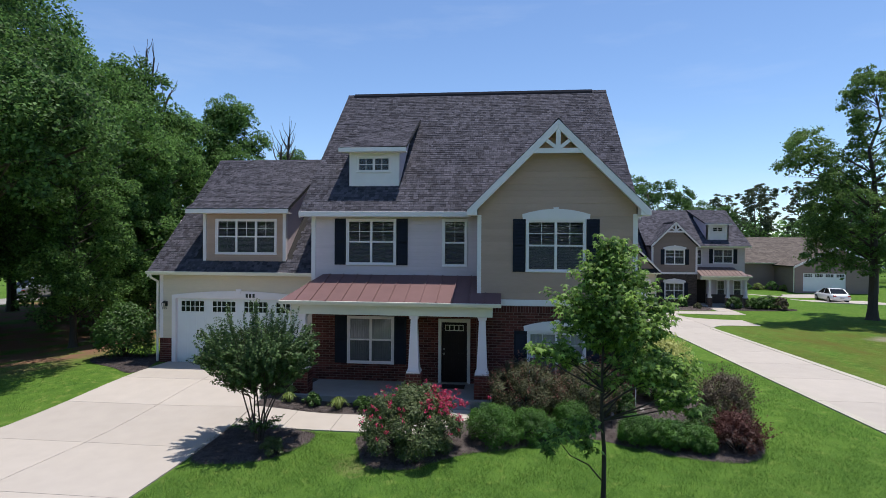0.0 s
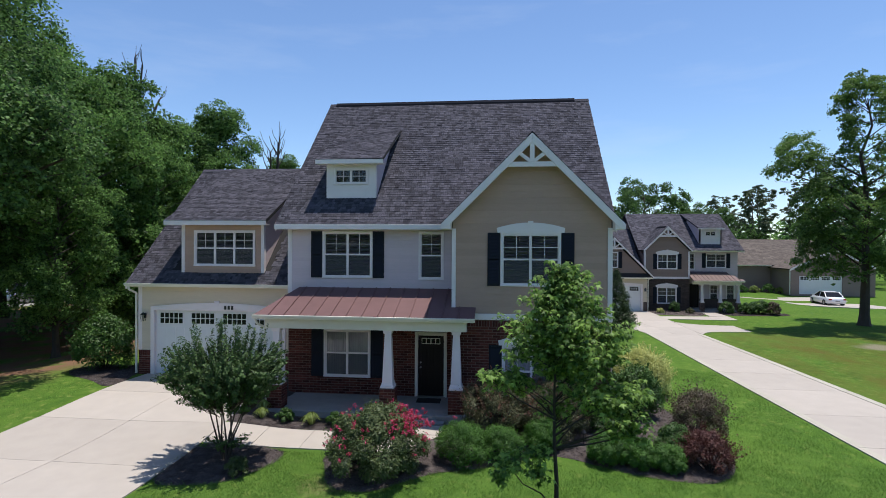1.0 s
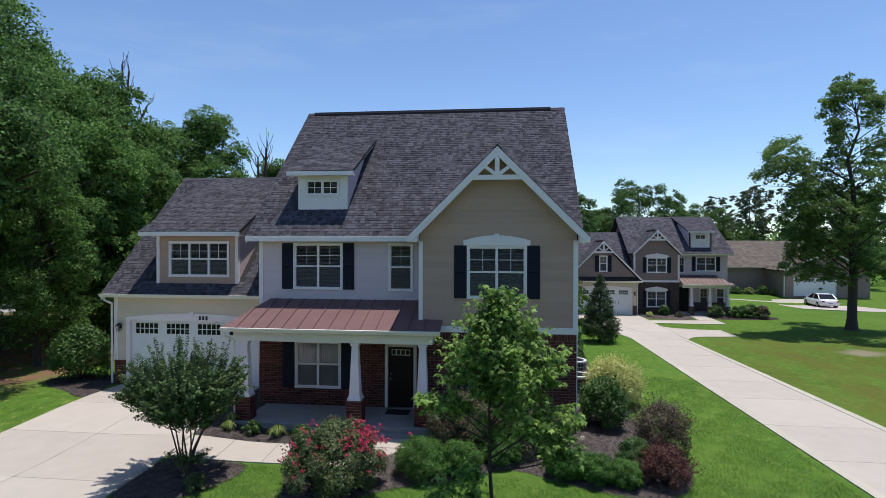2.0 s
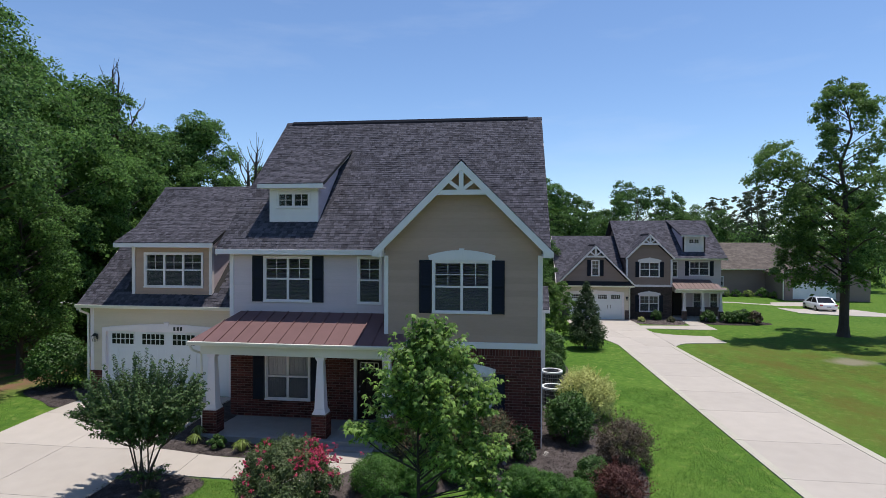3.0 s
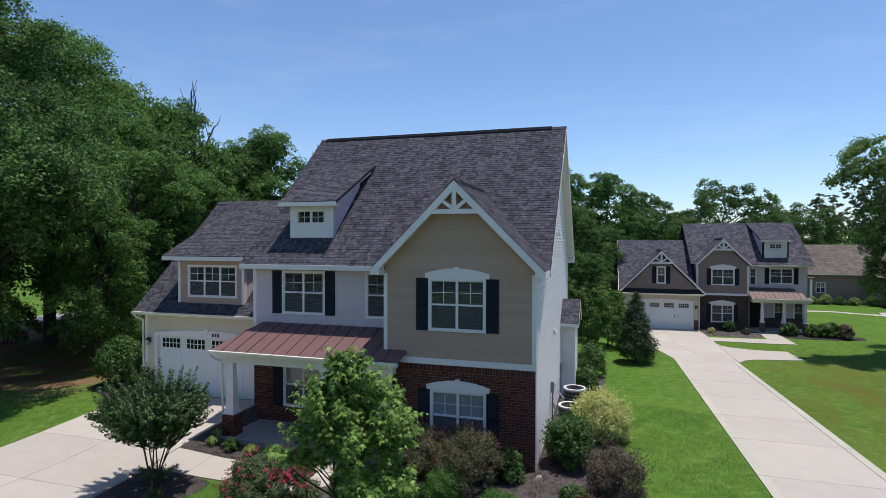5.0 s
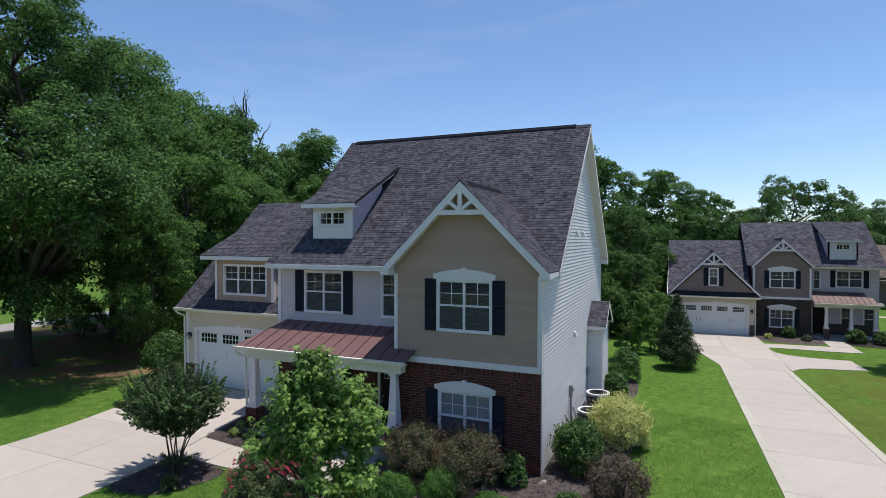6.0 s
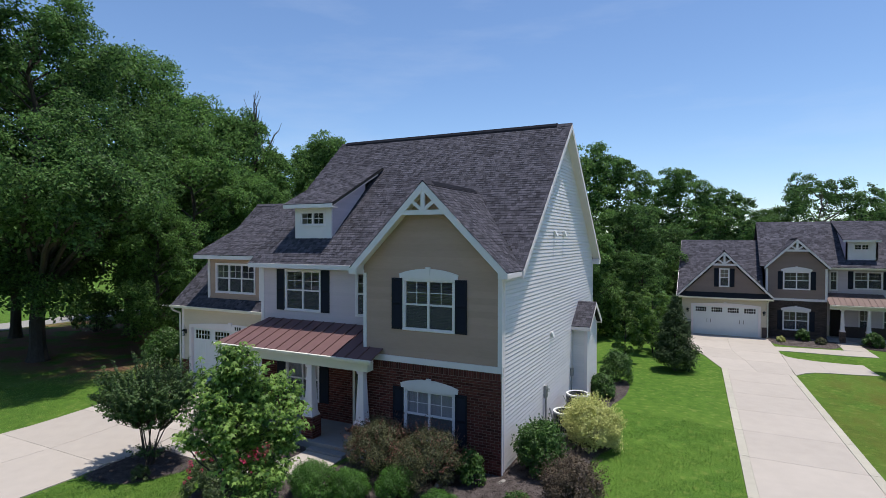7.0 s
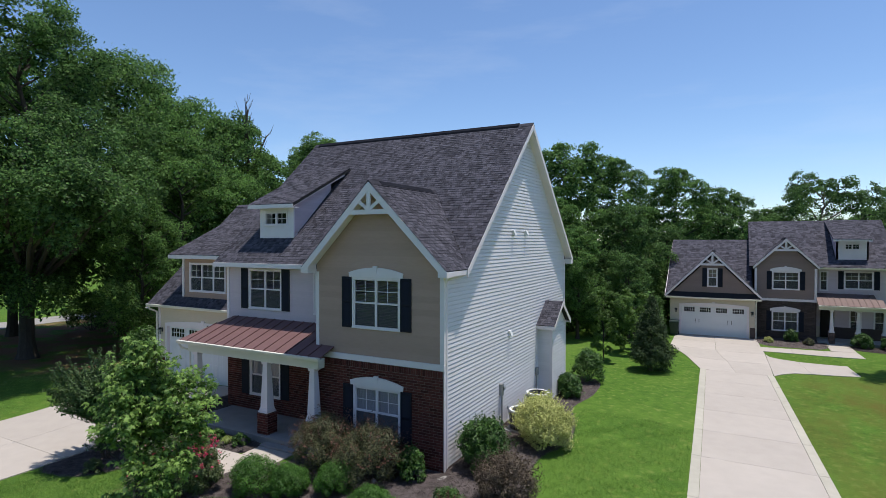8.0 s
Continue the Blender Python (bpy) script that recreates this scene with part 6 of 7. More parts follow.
def car(x, y, turn, paint, label, high=0.0):
    """A parked car built from lofted sections: body, glasshouse, wheels, lamps."""
    z = gh(x, y)
    t = thing("car", (x, y, z), label, "car")
    t.rotation_euler = (0, 0, radians(turn))
    o = Vector((x, y, z))
    secs = [(-2.28, 0.70, 0.42, 0.74), (-2.15, 0.84, 0.28, 0.86 + high), (-1.5, 0.90, 0.22, 0.95 + high), (-0.6, 0.91, 0.20, 0.93 + high), (0.7, 0.91, 0.20, 0.92), (1.5, 0.88, 0.22, 0.86), (2.1, 0.80, 0.30, 0.72), (2.28, 0.62, 0.42, 0.60)]
    g = Geo()
    ring = 10
    for sx, w, lo, hi in secs:
        m = (lo + hi) / 2
        prof = [(-w * 0.85, lo), (-w, lo + 0.1), (-w, m), (-w * 0.97, hi - 0.08), (-w * 0.86, hi), (w * 0.86, hi), (w * 0.97, hi - 0.08), (w, m), (w, lo + 0.1), (w * 0.85, lo)]
        g.v += [(o.x + sx, o.y + p, o.z + q) for p, q in prof]
    for k in range(len(secs) - 1):
        g.f += [(k * ring + i, k * ring + (i + 1) % ring, (k + 1) * ring + (i + 1) % ring, (k + 1) * ring + i) for i in range(ring)]
    g.f += [tuple(range(ring)), tuple(range((len(secs) - 1) * ring, len(secs) * ring))]
    part("body", g, paint, t, smooth=True)
    cab = Geo()
    top = 1.42 + high * 1.6
    cs = [(-1.66 - high, 0.80, 0.93 + high), (-0.98 - high * 1.5, 0.67, top - 0.04), (-0.25, 0.69, top), (0.28, 0.68, top - 0.03), (1.15, 0.80, 0.91)]
    for sx, w, hz in cs:
        cab.v += [(o.x + sx, o.y - w, o.z + hz), (o.x + sx, o.y + w, o.z + hz), (o.x + sx, o.y + 0.84, o.z + 0.88), (o.x + sx, o.y - 0.84, o.z + 0.88)]
    for k in range(4):
        cab.f += [(k * 4 + i, k * 4 + (i + 1) % 4, k * 4 + 4 + (i + 1) % 4, k * 4 + 4 + i) for i in range(4)]
    part("glasshouse", cab, TINT, t, "dark tinted windows")
    rf = Geo()
    for sx, w, hz in cs[1:4]:
        rf.v += [(o.x + sx, o.y - w - 0.012, o.z + hz + 0.012), (o.x + sx, o.y + w + 0.012, o.z + hz + 0.012)]
    rf.f = [(0, 1, 3, 2), (2, 3, 5, 4)]
    part("roof", rf, paint, t)
    for s in (-1, 1):
        for a, b in ((0, 1), (3, 4)):
            part("pillar", Geo().tube((o.x + cs[a][0], o.y + s * cs[a][1], o.z + cs[a][2]), (o.x + cs[b][0], o.y + s * cs[b][1], o.z + cs[b][2]), 0.045, 0.045, 6), paint, t)
        part("pillar", Geo().tube((o.x - 0.25, o.y + s * 0.67, o.z + top), (o.x - 0.22, o.y + s * 0.85, o.z + 0.9), 0.035, 0.035, 6), paint, t)
        part("tail_light", Geo().box(o.x - 2.29, o.x - 2.12, o.y + s * 0.66 - 0.13, o.y + s * 0.66 + 0.13, o.z + 0.66, o.z + 0.80), REDLAMP, t, "red tail light", bevel=0.01)
        part("headlight", Geo().box(o.x + 2.12, o.x + 2.26, o.y + s * 0.58 - 0.13, o.y + s * 0.58 + 0.13, o.z + 0.55, o.z + 0.66), PVC, t, bevel=0.01)
        part("mirror", Geo().box(o.x + 0.75, o.x + 0.95, o.y + s * 0.98 - 0.09, o.y + s * 0.98 + 0.09, o.z + 0.92, o.z + 1.05), paint, t, bevel=0.02)
        for wx in (-1.38, 1.40):
            w = part("wheel", Geo().tube((o.x + wx, o.y + s * 0.72, o.z + 0.32), (o.x + wx, o.y + s * 0.925, o.z + 0.32), 0.32, 0.32, 24), RUBBER, t)
            part("rim", Geo().tube((o.x + wx, o.y + s * 0.90, o.z + 0.32), (o.x + wx, o.y + s * 0.935, o.z + 0.32), 0.21, 0.19, 18), STEEL, w)
    part("rear_plate_bar", Geo().box(o.x - 2.30, o.x - 2.27, o.y - 0.2, o.y + 0.2, o.z + 0.5, o.z + 0.6), STEEL, t)
    return t


car(35.6, 62.6, 84, CARPAINT, "white saloon car parked on the far drive")
car(-40.0, 44.0, 80, SILVER, "silver car parked on the street beyond the wood", 0.22)


# ---- plants ----
def leaf_mesh(name, c, n, size, material, rng, shape="leaf", axis=None):
    """Many small leaves at the points c, facing n: folded lozenges, or lobed stars."""
    k = len(c)
    n = n / (np.linalg.norm(n, axis=1, keepdims=True) + 1e-9)
    r = rng.normal(size=(k, 3)) if axis is None else axis
    u = np.cross(n, r)
    u /= np.linalg.norm(u, axis=1, keepdims=True) + 1e-9
    v = np.cross(n, u)
    s = (size * rng.uniform(0.65, 1.3, size=(k, 1)))
    if shape == "star":
        ring = []
        for i in range(10):
            a = math.pi * 2 * i / 10
            rad = (0.66, 0.24, 0.54, 0.20, 0.36, 0.14, 0.36, 0.20, 0.54, 0.24)[i]
            ring.append(c + (u * math.sin(a) - v * math.cos(a)) * s * rad - n * s * (0.16 if i % 2 == 0 else 0.03))
        pts = np.stack([c + n * s * 0.02] + ring, axis=1)
        per, faces = 11, [(0, i, i % 10 + 1) for i in range(1, 11)]
    elif shape == "blade":
        d = n
        pts = np.stack([c - u * s * 0.05, c + u * s * 0.05, c + d * s + v * s * 0.15], axis=1)
        per, faces = 3, [(0, 1, 2)]
    else:
        w = 0.33
        pts = np.stack([c - v * s * 0.5, c + u * s * w + n * s * 0.08, c + v * s * 0.5 - n * s * 0.06, c - u * s * w + n * s * 0.08], axis=1)
        per, faces = 4, [(0, 1, 2), (0, 2, 3)]
    pts = pts.reshape(-1, 3)
    f = (np.arange(k)[:, None, None] * per + np.array(faces)[None]).reshape(-1, 3)
    me = bpy.data.meshes.new(name)
    me.vertices.add(len(pts))
    me.vertices.foreach_set("co", pts.astype(np.float32).ravel())
    me.loops.add(f.size)
    me.loops.foreach_set("vertex_index", f.astype(np.int32).ravel())
    me.polygons.add(len(f))
    me.polygons.foreach_set("loop_start", np.arange(0, f.size, 3, dtype=np.int32))
    me.polygons.foreach_set("loop_total", np.full(len(f), 3, dtype=np.int32))
    me.materials.append(material)
    me.update(calc_edges=True)
    me.validate()
    return me


def clump_points(clumps, count, rng, shell=0.55, flat=1.0, lift=0.0, rough=0.5):
    """Points spread through ellipsoid clumps (x, y, z, r), thicker towards their skins, and their outward ways."""
    cl = np.array(clumps)
    p = cl[:, 3] ** 2
    idx = rng.choice(len(cl), size=count, p=p / p.sum())
    d = rng.normal(size=(count, 3))
    d /= np.linalg.norm(d, axis=1, keepdims=True)
    if lift:
        w = np.column_stack([cl[idx, 0], cl[idx, 1], np.zeros(count)])
        w = w / (np.abs(cl[:, :2]).max() + 1e-6) + np.array([0, 0, lift])
        d = np.where((d * w).sum(1, keepdims=True) < -0.12, -d, d)
    rad = rng.uniform(shell ** 3, 1.0, size=(count, 1)) ** (1 / 3)
    rad *= 1 + 0.22 * rng.normal(size=(count, 1)) * (rng.random((count, 1)) < 0.40)
    c = cl[idx, :3] + d * rad * cl[idx, 3:4] * np.array([1, 1, flat])
    n = d * 1.0 + rng.normal(size=(count, 3)) * rough + np.array([0, 0, 0.6])
    return c, n


def leafy(name, parent, clumps, count, size, material, seed, shell=0.55, shape="leaf", flat=1.0, label="", lift=0.0):
    rng = np.random.default_rng(seed)
    c, n = clump_points(clumps, count, rng, shell, flat, lift)
    me = leaf_mesh(name, c, n, size, material, rng, shape)
    ob = new(name, me)
    ob.parent = parent
    ORG[ob.name] = ORG[parent.name]
    return tagged(ob, label)


def grow(parent, clumps, height, r0, lean, seed, material, low=0.3, twigs=2, name="trunk"):
    """A tapered trunk with bends, a limb to every clump and twigs within; in local metres."""
    rng = random.Random(seed)
    g = Geo()
    k = 8
    spine = [Vector((0, 0, -0.15))]
    for i in range(1, k + 1):
        f = i / k
        spine.append(Vector((lean[0] * f + rng.uniform(-1, 1) * 0.02 * height * f, lean[1] * f + rng.uniform(-1, 1) * 0.02 * height * f, height * 0.9 * f)))
    for i in range(k):
        a, b = r0 * (1 - 0.9 * i / k), r0 * (1 - 0.9 * (i + 1) / k)
        if i == 0:
            g.tube(spine[0], spine[0].lerp(spine[1], 0.16), r0 * 1.65, r0 * 1.22, 9)
            g.tube(spine[0].lerp(spine[1], 0.16), spine[0].lerp(spine[1], 0.42), r0 * 1.22, r0 * 0.98, 9)
        g.tube(spine[i], spine[i + 1], a, b, 9)
    for x, y, z, r in clumps:
        c = Vector((x, y, z))
        zz = max(low * height, min(height * 0.85, z - 0.55 * math.hypot(x, y) - 0.2 * r))
        f = zz / (height * 0.9) * k
        i = min(k - 1, int(f))
        a = spine[i].lerp(spine[i + 1], min(1.0, f - i))
        m = a.lerp(c, 0.5) + Vector((rng.uniform(-1, 1), rng.uniform(-1, 1), rng.uniform(0, 1))) * 0.08 * (c - a).length
        rr = max(0.010, min(r0 * 0.34, 0.013 * (c - a).length + 0.012 * r))
        g.tube(a, m, rr, rr * 0.7, 6).tube(m, c, rr * 0.7, rr * 0.3, 6)
        for _ in range(twigs):
            e = c + Vector((rng.gauss(0, 1), rng.gauss(0, 1), rng.gauss(0.3, 1))).normalized() * r * 0.85
            g.tube(m.lerp(c, rng.uniform(0.4, 1)), e, rr * 0.32, rr * 0.1, 4)
    o = ORG[parent.name]
    ob = new(name, mesh_of(name, g.v, g.f, material))
    ob.parent = parent
    ORG[ob.name] = o
    return ob


def crown(height, radius, base, n, seed, top=0.45, spread=0.30):
    """Clump centres in the shell of an uneven crown from base to height."""
    rng = random.Random(seed)
    out = []
    for i in range(n):
        f = (i + rng.random()) / n
        z = base + (height - base) * f
        if f > top:
            w = math.sqrt(max(0.0, 1 - ((f - top) / (1.02 - top)) ** 2))
        else:
            w = 0.55 + 0.45 * math.sin(math.pi / 2 * f / top)
        a = i * 2.399 + rng.uniform(-0.5, 0.5)
        q = radius * w * rng.uniform(0.28, 0.98)
        out.append((q * math.cos(a), q * math.sin(a), z - 0.1 * radius, radius * spread * rng.uniform(0.75, 1.25)))
    return out


def tree(name, at, height, radius, base, clumps_n, leaves, size, leafm, seed, label, r0=0.3, bark=None, group="", lean=(0, 0), shell=0.45, top=0.45, spread=0.30, flat=0.8, category="tree", shape="leaf", twigs=2, tufts=8, inner=0.92, core=0.08, extra=()):
    z = gh(at[0], at[1])
    t = thing(name, (at[0], at[1], z), label, category, group)
    cl = crown(height, radius, base, clumps_n, seed, top, spread) + list(extra)
    grow(t, cl, height, r0, lean, seed, bark or BARK, low=min(0.6, base / height * 0.9), twigs=twigs)
    # each clump breaks up into lesser ones on its outer and upper side
    rs = random.Random(seed + 5)
    sub = []
    for x, y, zc, r in cl:
        out = Vector((x, y, 0)).normalized() * 0.6 + Vector((0, 0, 0.5))
        for _ in range(int(tufts * 1.5)):
            d = (Vector((rs.gauss(0, 1), rs.gauss(0, 1), rs.gauss(0, 0.8))).normalized() + out * 0.8).normalized()
            w = r * rs.uniform(0.45, 0.94)
            sub.append((x + d.x * w, y + d.y * w, zc + d.z * w * 0.92, r * rs.choice((0.22, 0.30, 0.38, 0.52))))
    rng = np.random.default_rng(seed)
    c, n = clump_points(sub, leaves, rng, shell, flat, 0.8, 0.85)
    # coarser sprays in the shade within
    ci, ni = clump_points([(x * inner, y * inner, zc - 0.1 * r, r * 0.75) for x, y, zc, r in cl], int(leaves * core), rng, 0.0, flat)
    sizes = np.concatenate([np.full((len(c), 1), size), np.full((len(ci), 1), size * 1.8)])
    me = leaf_mesh("crown", np.concatenate([c, ci]), np.concatenate([n, ni]), sizes, leafm, rng, shape)
    ob = new("crown", me)
    ob.parent = t
    ORG[ob.name] = ORG[t.name]
    return t


def shrub(name, at, r, height, leaves, size, leafm, seed, label, shape="leaf", category="shrub", n=16, group="", loose=0.0, bark=None, spread=0.42, shoots=0, reach=0.25, tip=None):
    """A bush: short stems from the ground, rounded clumps of leaves that reach nearly down to it."""
    rng = random.Random(seed)
    z = gh(at[0], at[1])
    t = thing(name, (at[0], at[1], z), label, category, group)
    cl = []
    for i in range(n):
        a, f = i * 2.399, (i + 0.5) / n
        zz = height * (0.15 + 0.66 * f)
        w = math.sqrt(max(0.05, 1 - (f * 0.95) ** 2.2)) * (0.75 + 0.25 * math.sin(min(1, f * 3) * math.pi / 2))
        q = r * w * (0.62 + rng.uniform(-0.12, 0.1 + loose))
        cl.append((q * math.cos(a), q * math.sin(a), zz, min(r, height / 2) * spread * rng.uniform(0.8, 1.15)))
    cl.append((0, 0, height * 0.80, min(r, height / 2) * 0.45))
    cl.append((0, 0, height * 0.45, min(r, height / 2) * 0.7))
    g = Geo()
    for x, y, zz, rr in cl:
        a = Vector((x * 0.12, y * 0.12, -0.05))
        g.tube(a, (x * 0.6, y * 0.6, zz * 0.55), 0.018, 0.012, 5).tube((x * 0.6, y * 0.6, zz * 0.55), (x, y, zz), 0.012, 0.005, 5)
    ob = tagged(new("stem", mesh_of("stem", g.v, g.f, bark or DARKBARK)), kind="stuff")
    ob.parent = t
    ORG[ob.name] = ORG[t.name]
    leafy("foliage", t, cl, leaves, size, leafm, seed, 0.45, shape, 0.95, lift=0.6)
    if shoots:
        tips = []
        for i in range(shoots):
            a, f = rng.uniform(0, 6.283), rng.uniform(0.15, 1.0)
            w = math.sqrt(max(0.0, 1 - f * f))
            d = Vector((math.cos(a) * w, math.sin(a) * w, 0.35 + f)).normalized()
            p = Vector((math.cos(a) * w * r * 0.8, math.sin(a) * w * r * 0.8, height * (0.30 + 0.55 * f)))
            ln = reach * rng.uniform(0.5, 1.3)
            for q in range(8):
                c = p + d * ln * q / 7 + Vector((rng.uniform(-1, 1), rng.uniform(-1, 1), rng.uniform(-1, 1))) * 0.015
                tips.append((c.x, c.y, c.z, 0.02))
        tagged(leafy("shoot_leaves", t, tips, shoots * 16, size * 0.9, tip or leafm, seed + 1, 0.1), kind="stuff")
    return t


WOOD = "broad-leaved tree in the dense wood beside the lot"
GW = "trees of the wood"
tree("oak_tree", (-24.3, 18.7), 20.0, 5.7, 4.2, 72, 125000, 0.150, L_OAK, 101, "tall spreading oak at the edge of the wood", 0.42, group=GW, top=0.35, spread=0.26, flat=0.85, tufts=11,
     extra=((6.5, -1.5, 8, 2.0), (7.5, -2.5, 9.5, 1.8), (5.5, -3.5, 7.5, 1.9), (8.3, -0.5, 8.5, 1.7), (6.5, 1.5, 9.5, 2.0), (4.0, -4.5, 8.5, 2.0), (8.5, -2.8, 7.5, 1.5), (7.2, -0.6, 11, 1.8), (5.5, -2.2, 11.5, 1.9), (9.6, -2.0, 9.0, 1.6), (8.8, -3.4, 8.5, 1.6), (9.3, -0.6, 8.3, 1.5), (7.5, -4.2, 9.0, 1.7)))
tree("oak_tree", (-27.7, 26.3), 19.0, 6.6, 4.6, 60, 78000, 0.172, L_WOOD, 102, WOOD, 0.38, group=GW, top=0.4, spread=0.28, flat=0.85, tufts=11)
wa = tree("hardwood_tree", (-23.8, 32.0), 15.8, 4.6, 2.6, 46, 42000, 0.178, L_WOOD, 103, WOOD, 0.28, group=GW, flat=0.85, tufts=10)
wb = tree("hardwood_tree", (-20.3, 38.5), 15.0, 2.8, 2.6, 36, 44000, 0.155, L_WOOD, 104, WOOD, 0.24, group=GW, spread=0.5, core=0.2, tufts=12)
for k, (x, y, sc, base) in enumerate(((-20.8, 26.0, 0.84, wa), (-18.6, 21.8, 0.55, wa), (-20.2, 31.0, 0.7, wa), (-18.8, 36.5, 0.7, wa), (-28.5, 37.0, 1.06, wa), (-33.5, 22.0, 1.2, wa), (-17.5, 45.0, 0.82, wb), (-33.8, 34.5, 1.12, wa), (-29.0, 11.5, 1.25, wa), (-28.5, 46.0, 1.05, wb), (-29.2, 33.0, 1.13, wa))):
    copy_thing(base, pose(x, y, gh(x, y), 0, 0, 40 + 77 * k) @ Matrix.Scale(sc, 4)).scale = (sc, sc, sc)


def dead_tree(at, height, seed):
    rng = random.Random(seed)
    t = thing("dead_tree", (at[0], at[1], gh(*at)), "bare dead tree standing above the wood", "tree", GW)
    g = Geo()
    fork = Vector((0.2, 0.1, height * 0.62))
    g.tube((0, 0, -0.1), fork, 0.30, 0.19, 8)
    for i in range(4):
        a = i * 1.57 + rng.uniform(-0.5, 0.5)
        d = Vector((0.16 * math.cos(a), 0.16 * math.sin(a), 1)).normalized()
        c, rad = fork.copy(), 0.15
        n = 5
        ln = height * rng.uniform(0.24, 0.40)
        for k in range(n):
            d = (d + Vector((rng.gauss(0, 0.07), rng.gauss(0, 0.07), 0.05))).normalized()
            e = c + d * ln / n
            g.tube(c, e, rad, rad * 0.8, 6)
            for _ in range(2 if k > 1 else 0):
                b = rng.uniform(0, 6.3)
                q = (d + Vector((math.cos(b), math.sin(b), 0.1)) * 0.7).normalized() * rng.uniform(0.4, 1.1)
                m = e + q
                g.tube(e, m, rad * 0.5, rad * 0.25, 5).tube(m, m + q * 0.4 + Vector((0, 0, 0.3)), rad * 0.25, 0.012, 4)
            c, rad = e, rad * 0.8
    ob = new("trunk", mesh_of("trunk", g.v, g.f, BARK))
    ob.parent = t


dead_tree((-23.6, 34.0), 17.4, 5)
dead_tree((-15.5, 37.0), 12.6, 6)

# understorey of the wood
for k, (x, y, r, hh) in enumerate(((-18.5, 28.5, 2.2, 4.2), (-22.3, 30.2, 1.4, 1.8), (-19.0, 34.0, 2.4, 4.5), (-16.5, 30.0, 1.8, 3.4), (-31.0, 26.0, 2.2, 3.0), (-17.0, 40.5, 2.4, 4.4))):
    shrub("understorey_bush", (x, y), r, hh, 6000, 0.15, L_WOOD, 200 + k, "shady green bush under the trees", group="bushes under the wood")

# the big oak on the neighbouring lawn
tree("oak_tree", (24.9, 39.0), 16.8, 2.7, 3.6, 44, 62000, 0.145, L_OAK2, 110, "tall oak standing alone on the neighbouring lawn", 0.31, top=0.38, spread=0.33, shell=0.3, core=0.05, flat=0.8, tufts=8,
     extra=((-4.2, -0.6, 11, 1.5), (-4.9, 0, 10.2, 1.2), (-3.5, 0.8, 12, 1.3), (-3.4, -1, 8.2, 1.4), (-2.6, 0.3, 6.5, 1.3), (3.5, 0, 10, 1.4), (4.0, 0.5, 8.5, 1.3), (2.5, -1, 7, 1.3), (0, 3.5, 9, 1.4), (0, -3.5, 9.5, 1.4), (-1.5, -3, 7.5, 1.3), (3.0, -2.0, 11.5, 1.4), (-3.0, -0.5, 6.0, 1.3), (-1.5, 0.5, 5.2, 1.2), (-2.9, 0.2, 10.2, 1.5), (-2.8, -1.2, 9.2, 1.4), (-3.2, 0.0, 4.7, 1.1), (-3.7, -0.4, 3.9, 0.9), (-2.4, 0.3, 3.7, 1.1), (-2.9, -0.8, 5.6, 1.1), (-1.3, -0.6, 3.6, 1.0), (-3.2, 0.5, 7.2, 1.2)))

ro = copy_thing(wa, pose(25.8, 29.0, gh(25.8, 29.0), 0, 0, 15))
ro.scale = (0.72, 0.72, 0.72)
tagged(ro, "broad-leaved shade tree on the neighbouring lawn", "tree", "trees on the neighbouring lawn")

# woods behind the houses
ba = tree("hardwood_tree", (0.5, 58.0), 14.8, 4.3, 2.8, 46, 38000, 0.185, L_WOOD, 120, "leafy tree in the wood behind the houses", 0.25, group="trees behind the houses")
bb_ = tree("hardwood_tree", (9.5, 68.0), 12.6, 4.1, 1.6, 46, 32000, 0.185, L_OAK, 121, "rounded dark tree behind the neighbouring house", 0.25, group="trees behind the houses")
for k, (x, y, sc, base) in enumerate(((-4.5, 52.0, 0.78, ba), (-2.2, 50.6, 1.02, ba), (3.5, 48.0, 0.74, bb_), (-1.0, 44.0, 0.66, ba), (5.8, 62.0, 0.95, ba), (-8.0, 60.0, 0.9, bb_), (2.0, 66.0, 0.86, bb_), (1.8, 39.5, 0.5, ba), (14.0, 76.0, 0.72, ba), (4.8, 41.5, 0.45, bb_), (-3.5, 38.5, 0.55, bb_), (6.0, 54.0, 0.62, bb_))):
    copy_thing(base, pose(x, y, gh(x, y), 0, 0, 20 + 83 * k)).scale = (sc, sc, sc)
fo = tree("oak_tree", (19.5, 75.0), 14.0, 5.8, 5.0, 26, 34000, 0.20, L_OAK, 122, "broad oak above the neighbouring roof", 0.3, group="trees behind the houses", top=0.5, spread=0.27)
for k, (x, y, sc) in enumerate(((33.0, 92.0, 0.86), (27.5, 88.0, 0.82), (50.0, 84.0, 0.95))):
    copy_thing(fo, pose(x, y, gh(x, y), 0, 0, 70 * k + 30)).scale = (sc, sc, sc)
pine = tree("pine_tree", (44.0, 100.0), 15.5, 3.2, 6.0, 34, 16000, 0.19, L_PINE, 123, "tall loose pine in the far wood", 0.22, group="far pines", top=0.6, spread=0.28, flat=0.6, shell=0.1, tufts=4)
for k, (x, y, sc) in enumerate(((51.0, 98.0, 1.06), (38.0, 98.0, 0.92), (58.0, 96.0, 1.0), (9.5, 86.0, 0.82), (66.0, 92.0, 1.02), (74.0, 86.0, 0.95), (48.0, 107.0, 1.1), (62.0, 104.0, 1.05))):
    copy_thing(pine, pose(x, y, gh(x, y), 0, 0, 50 * k + 30)).scale = (sc, sc, sc)


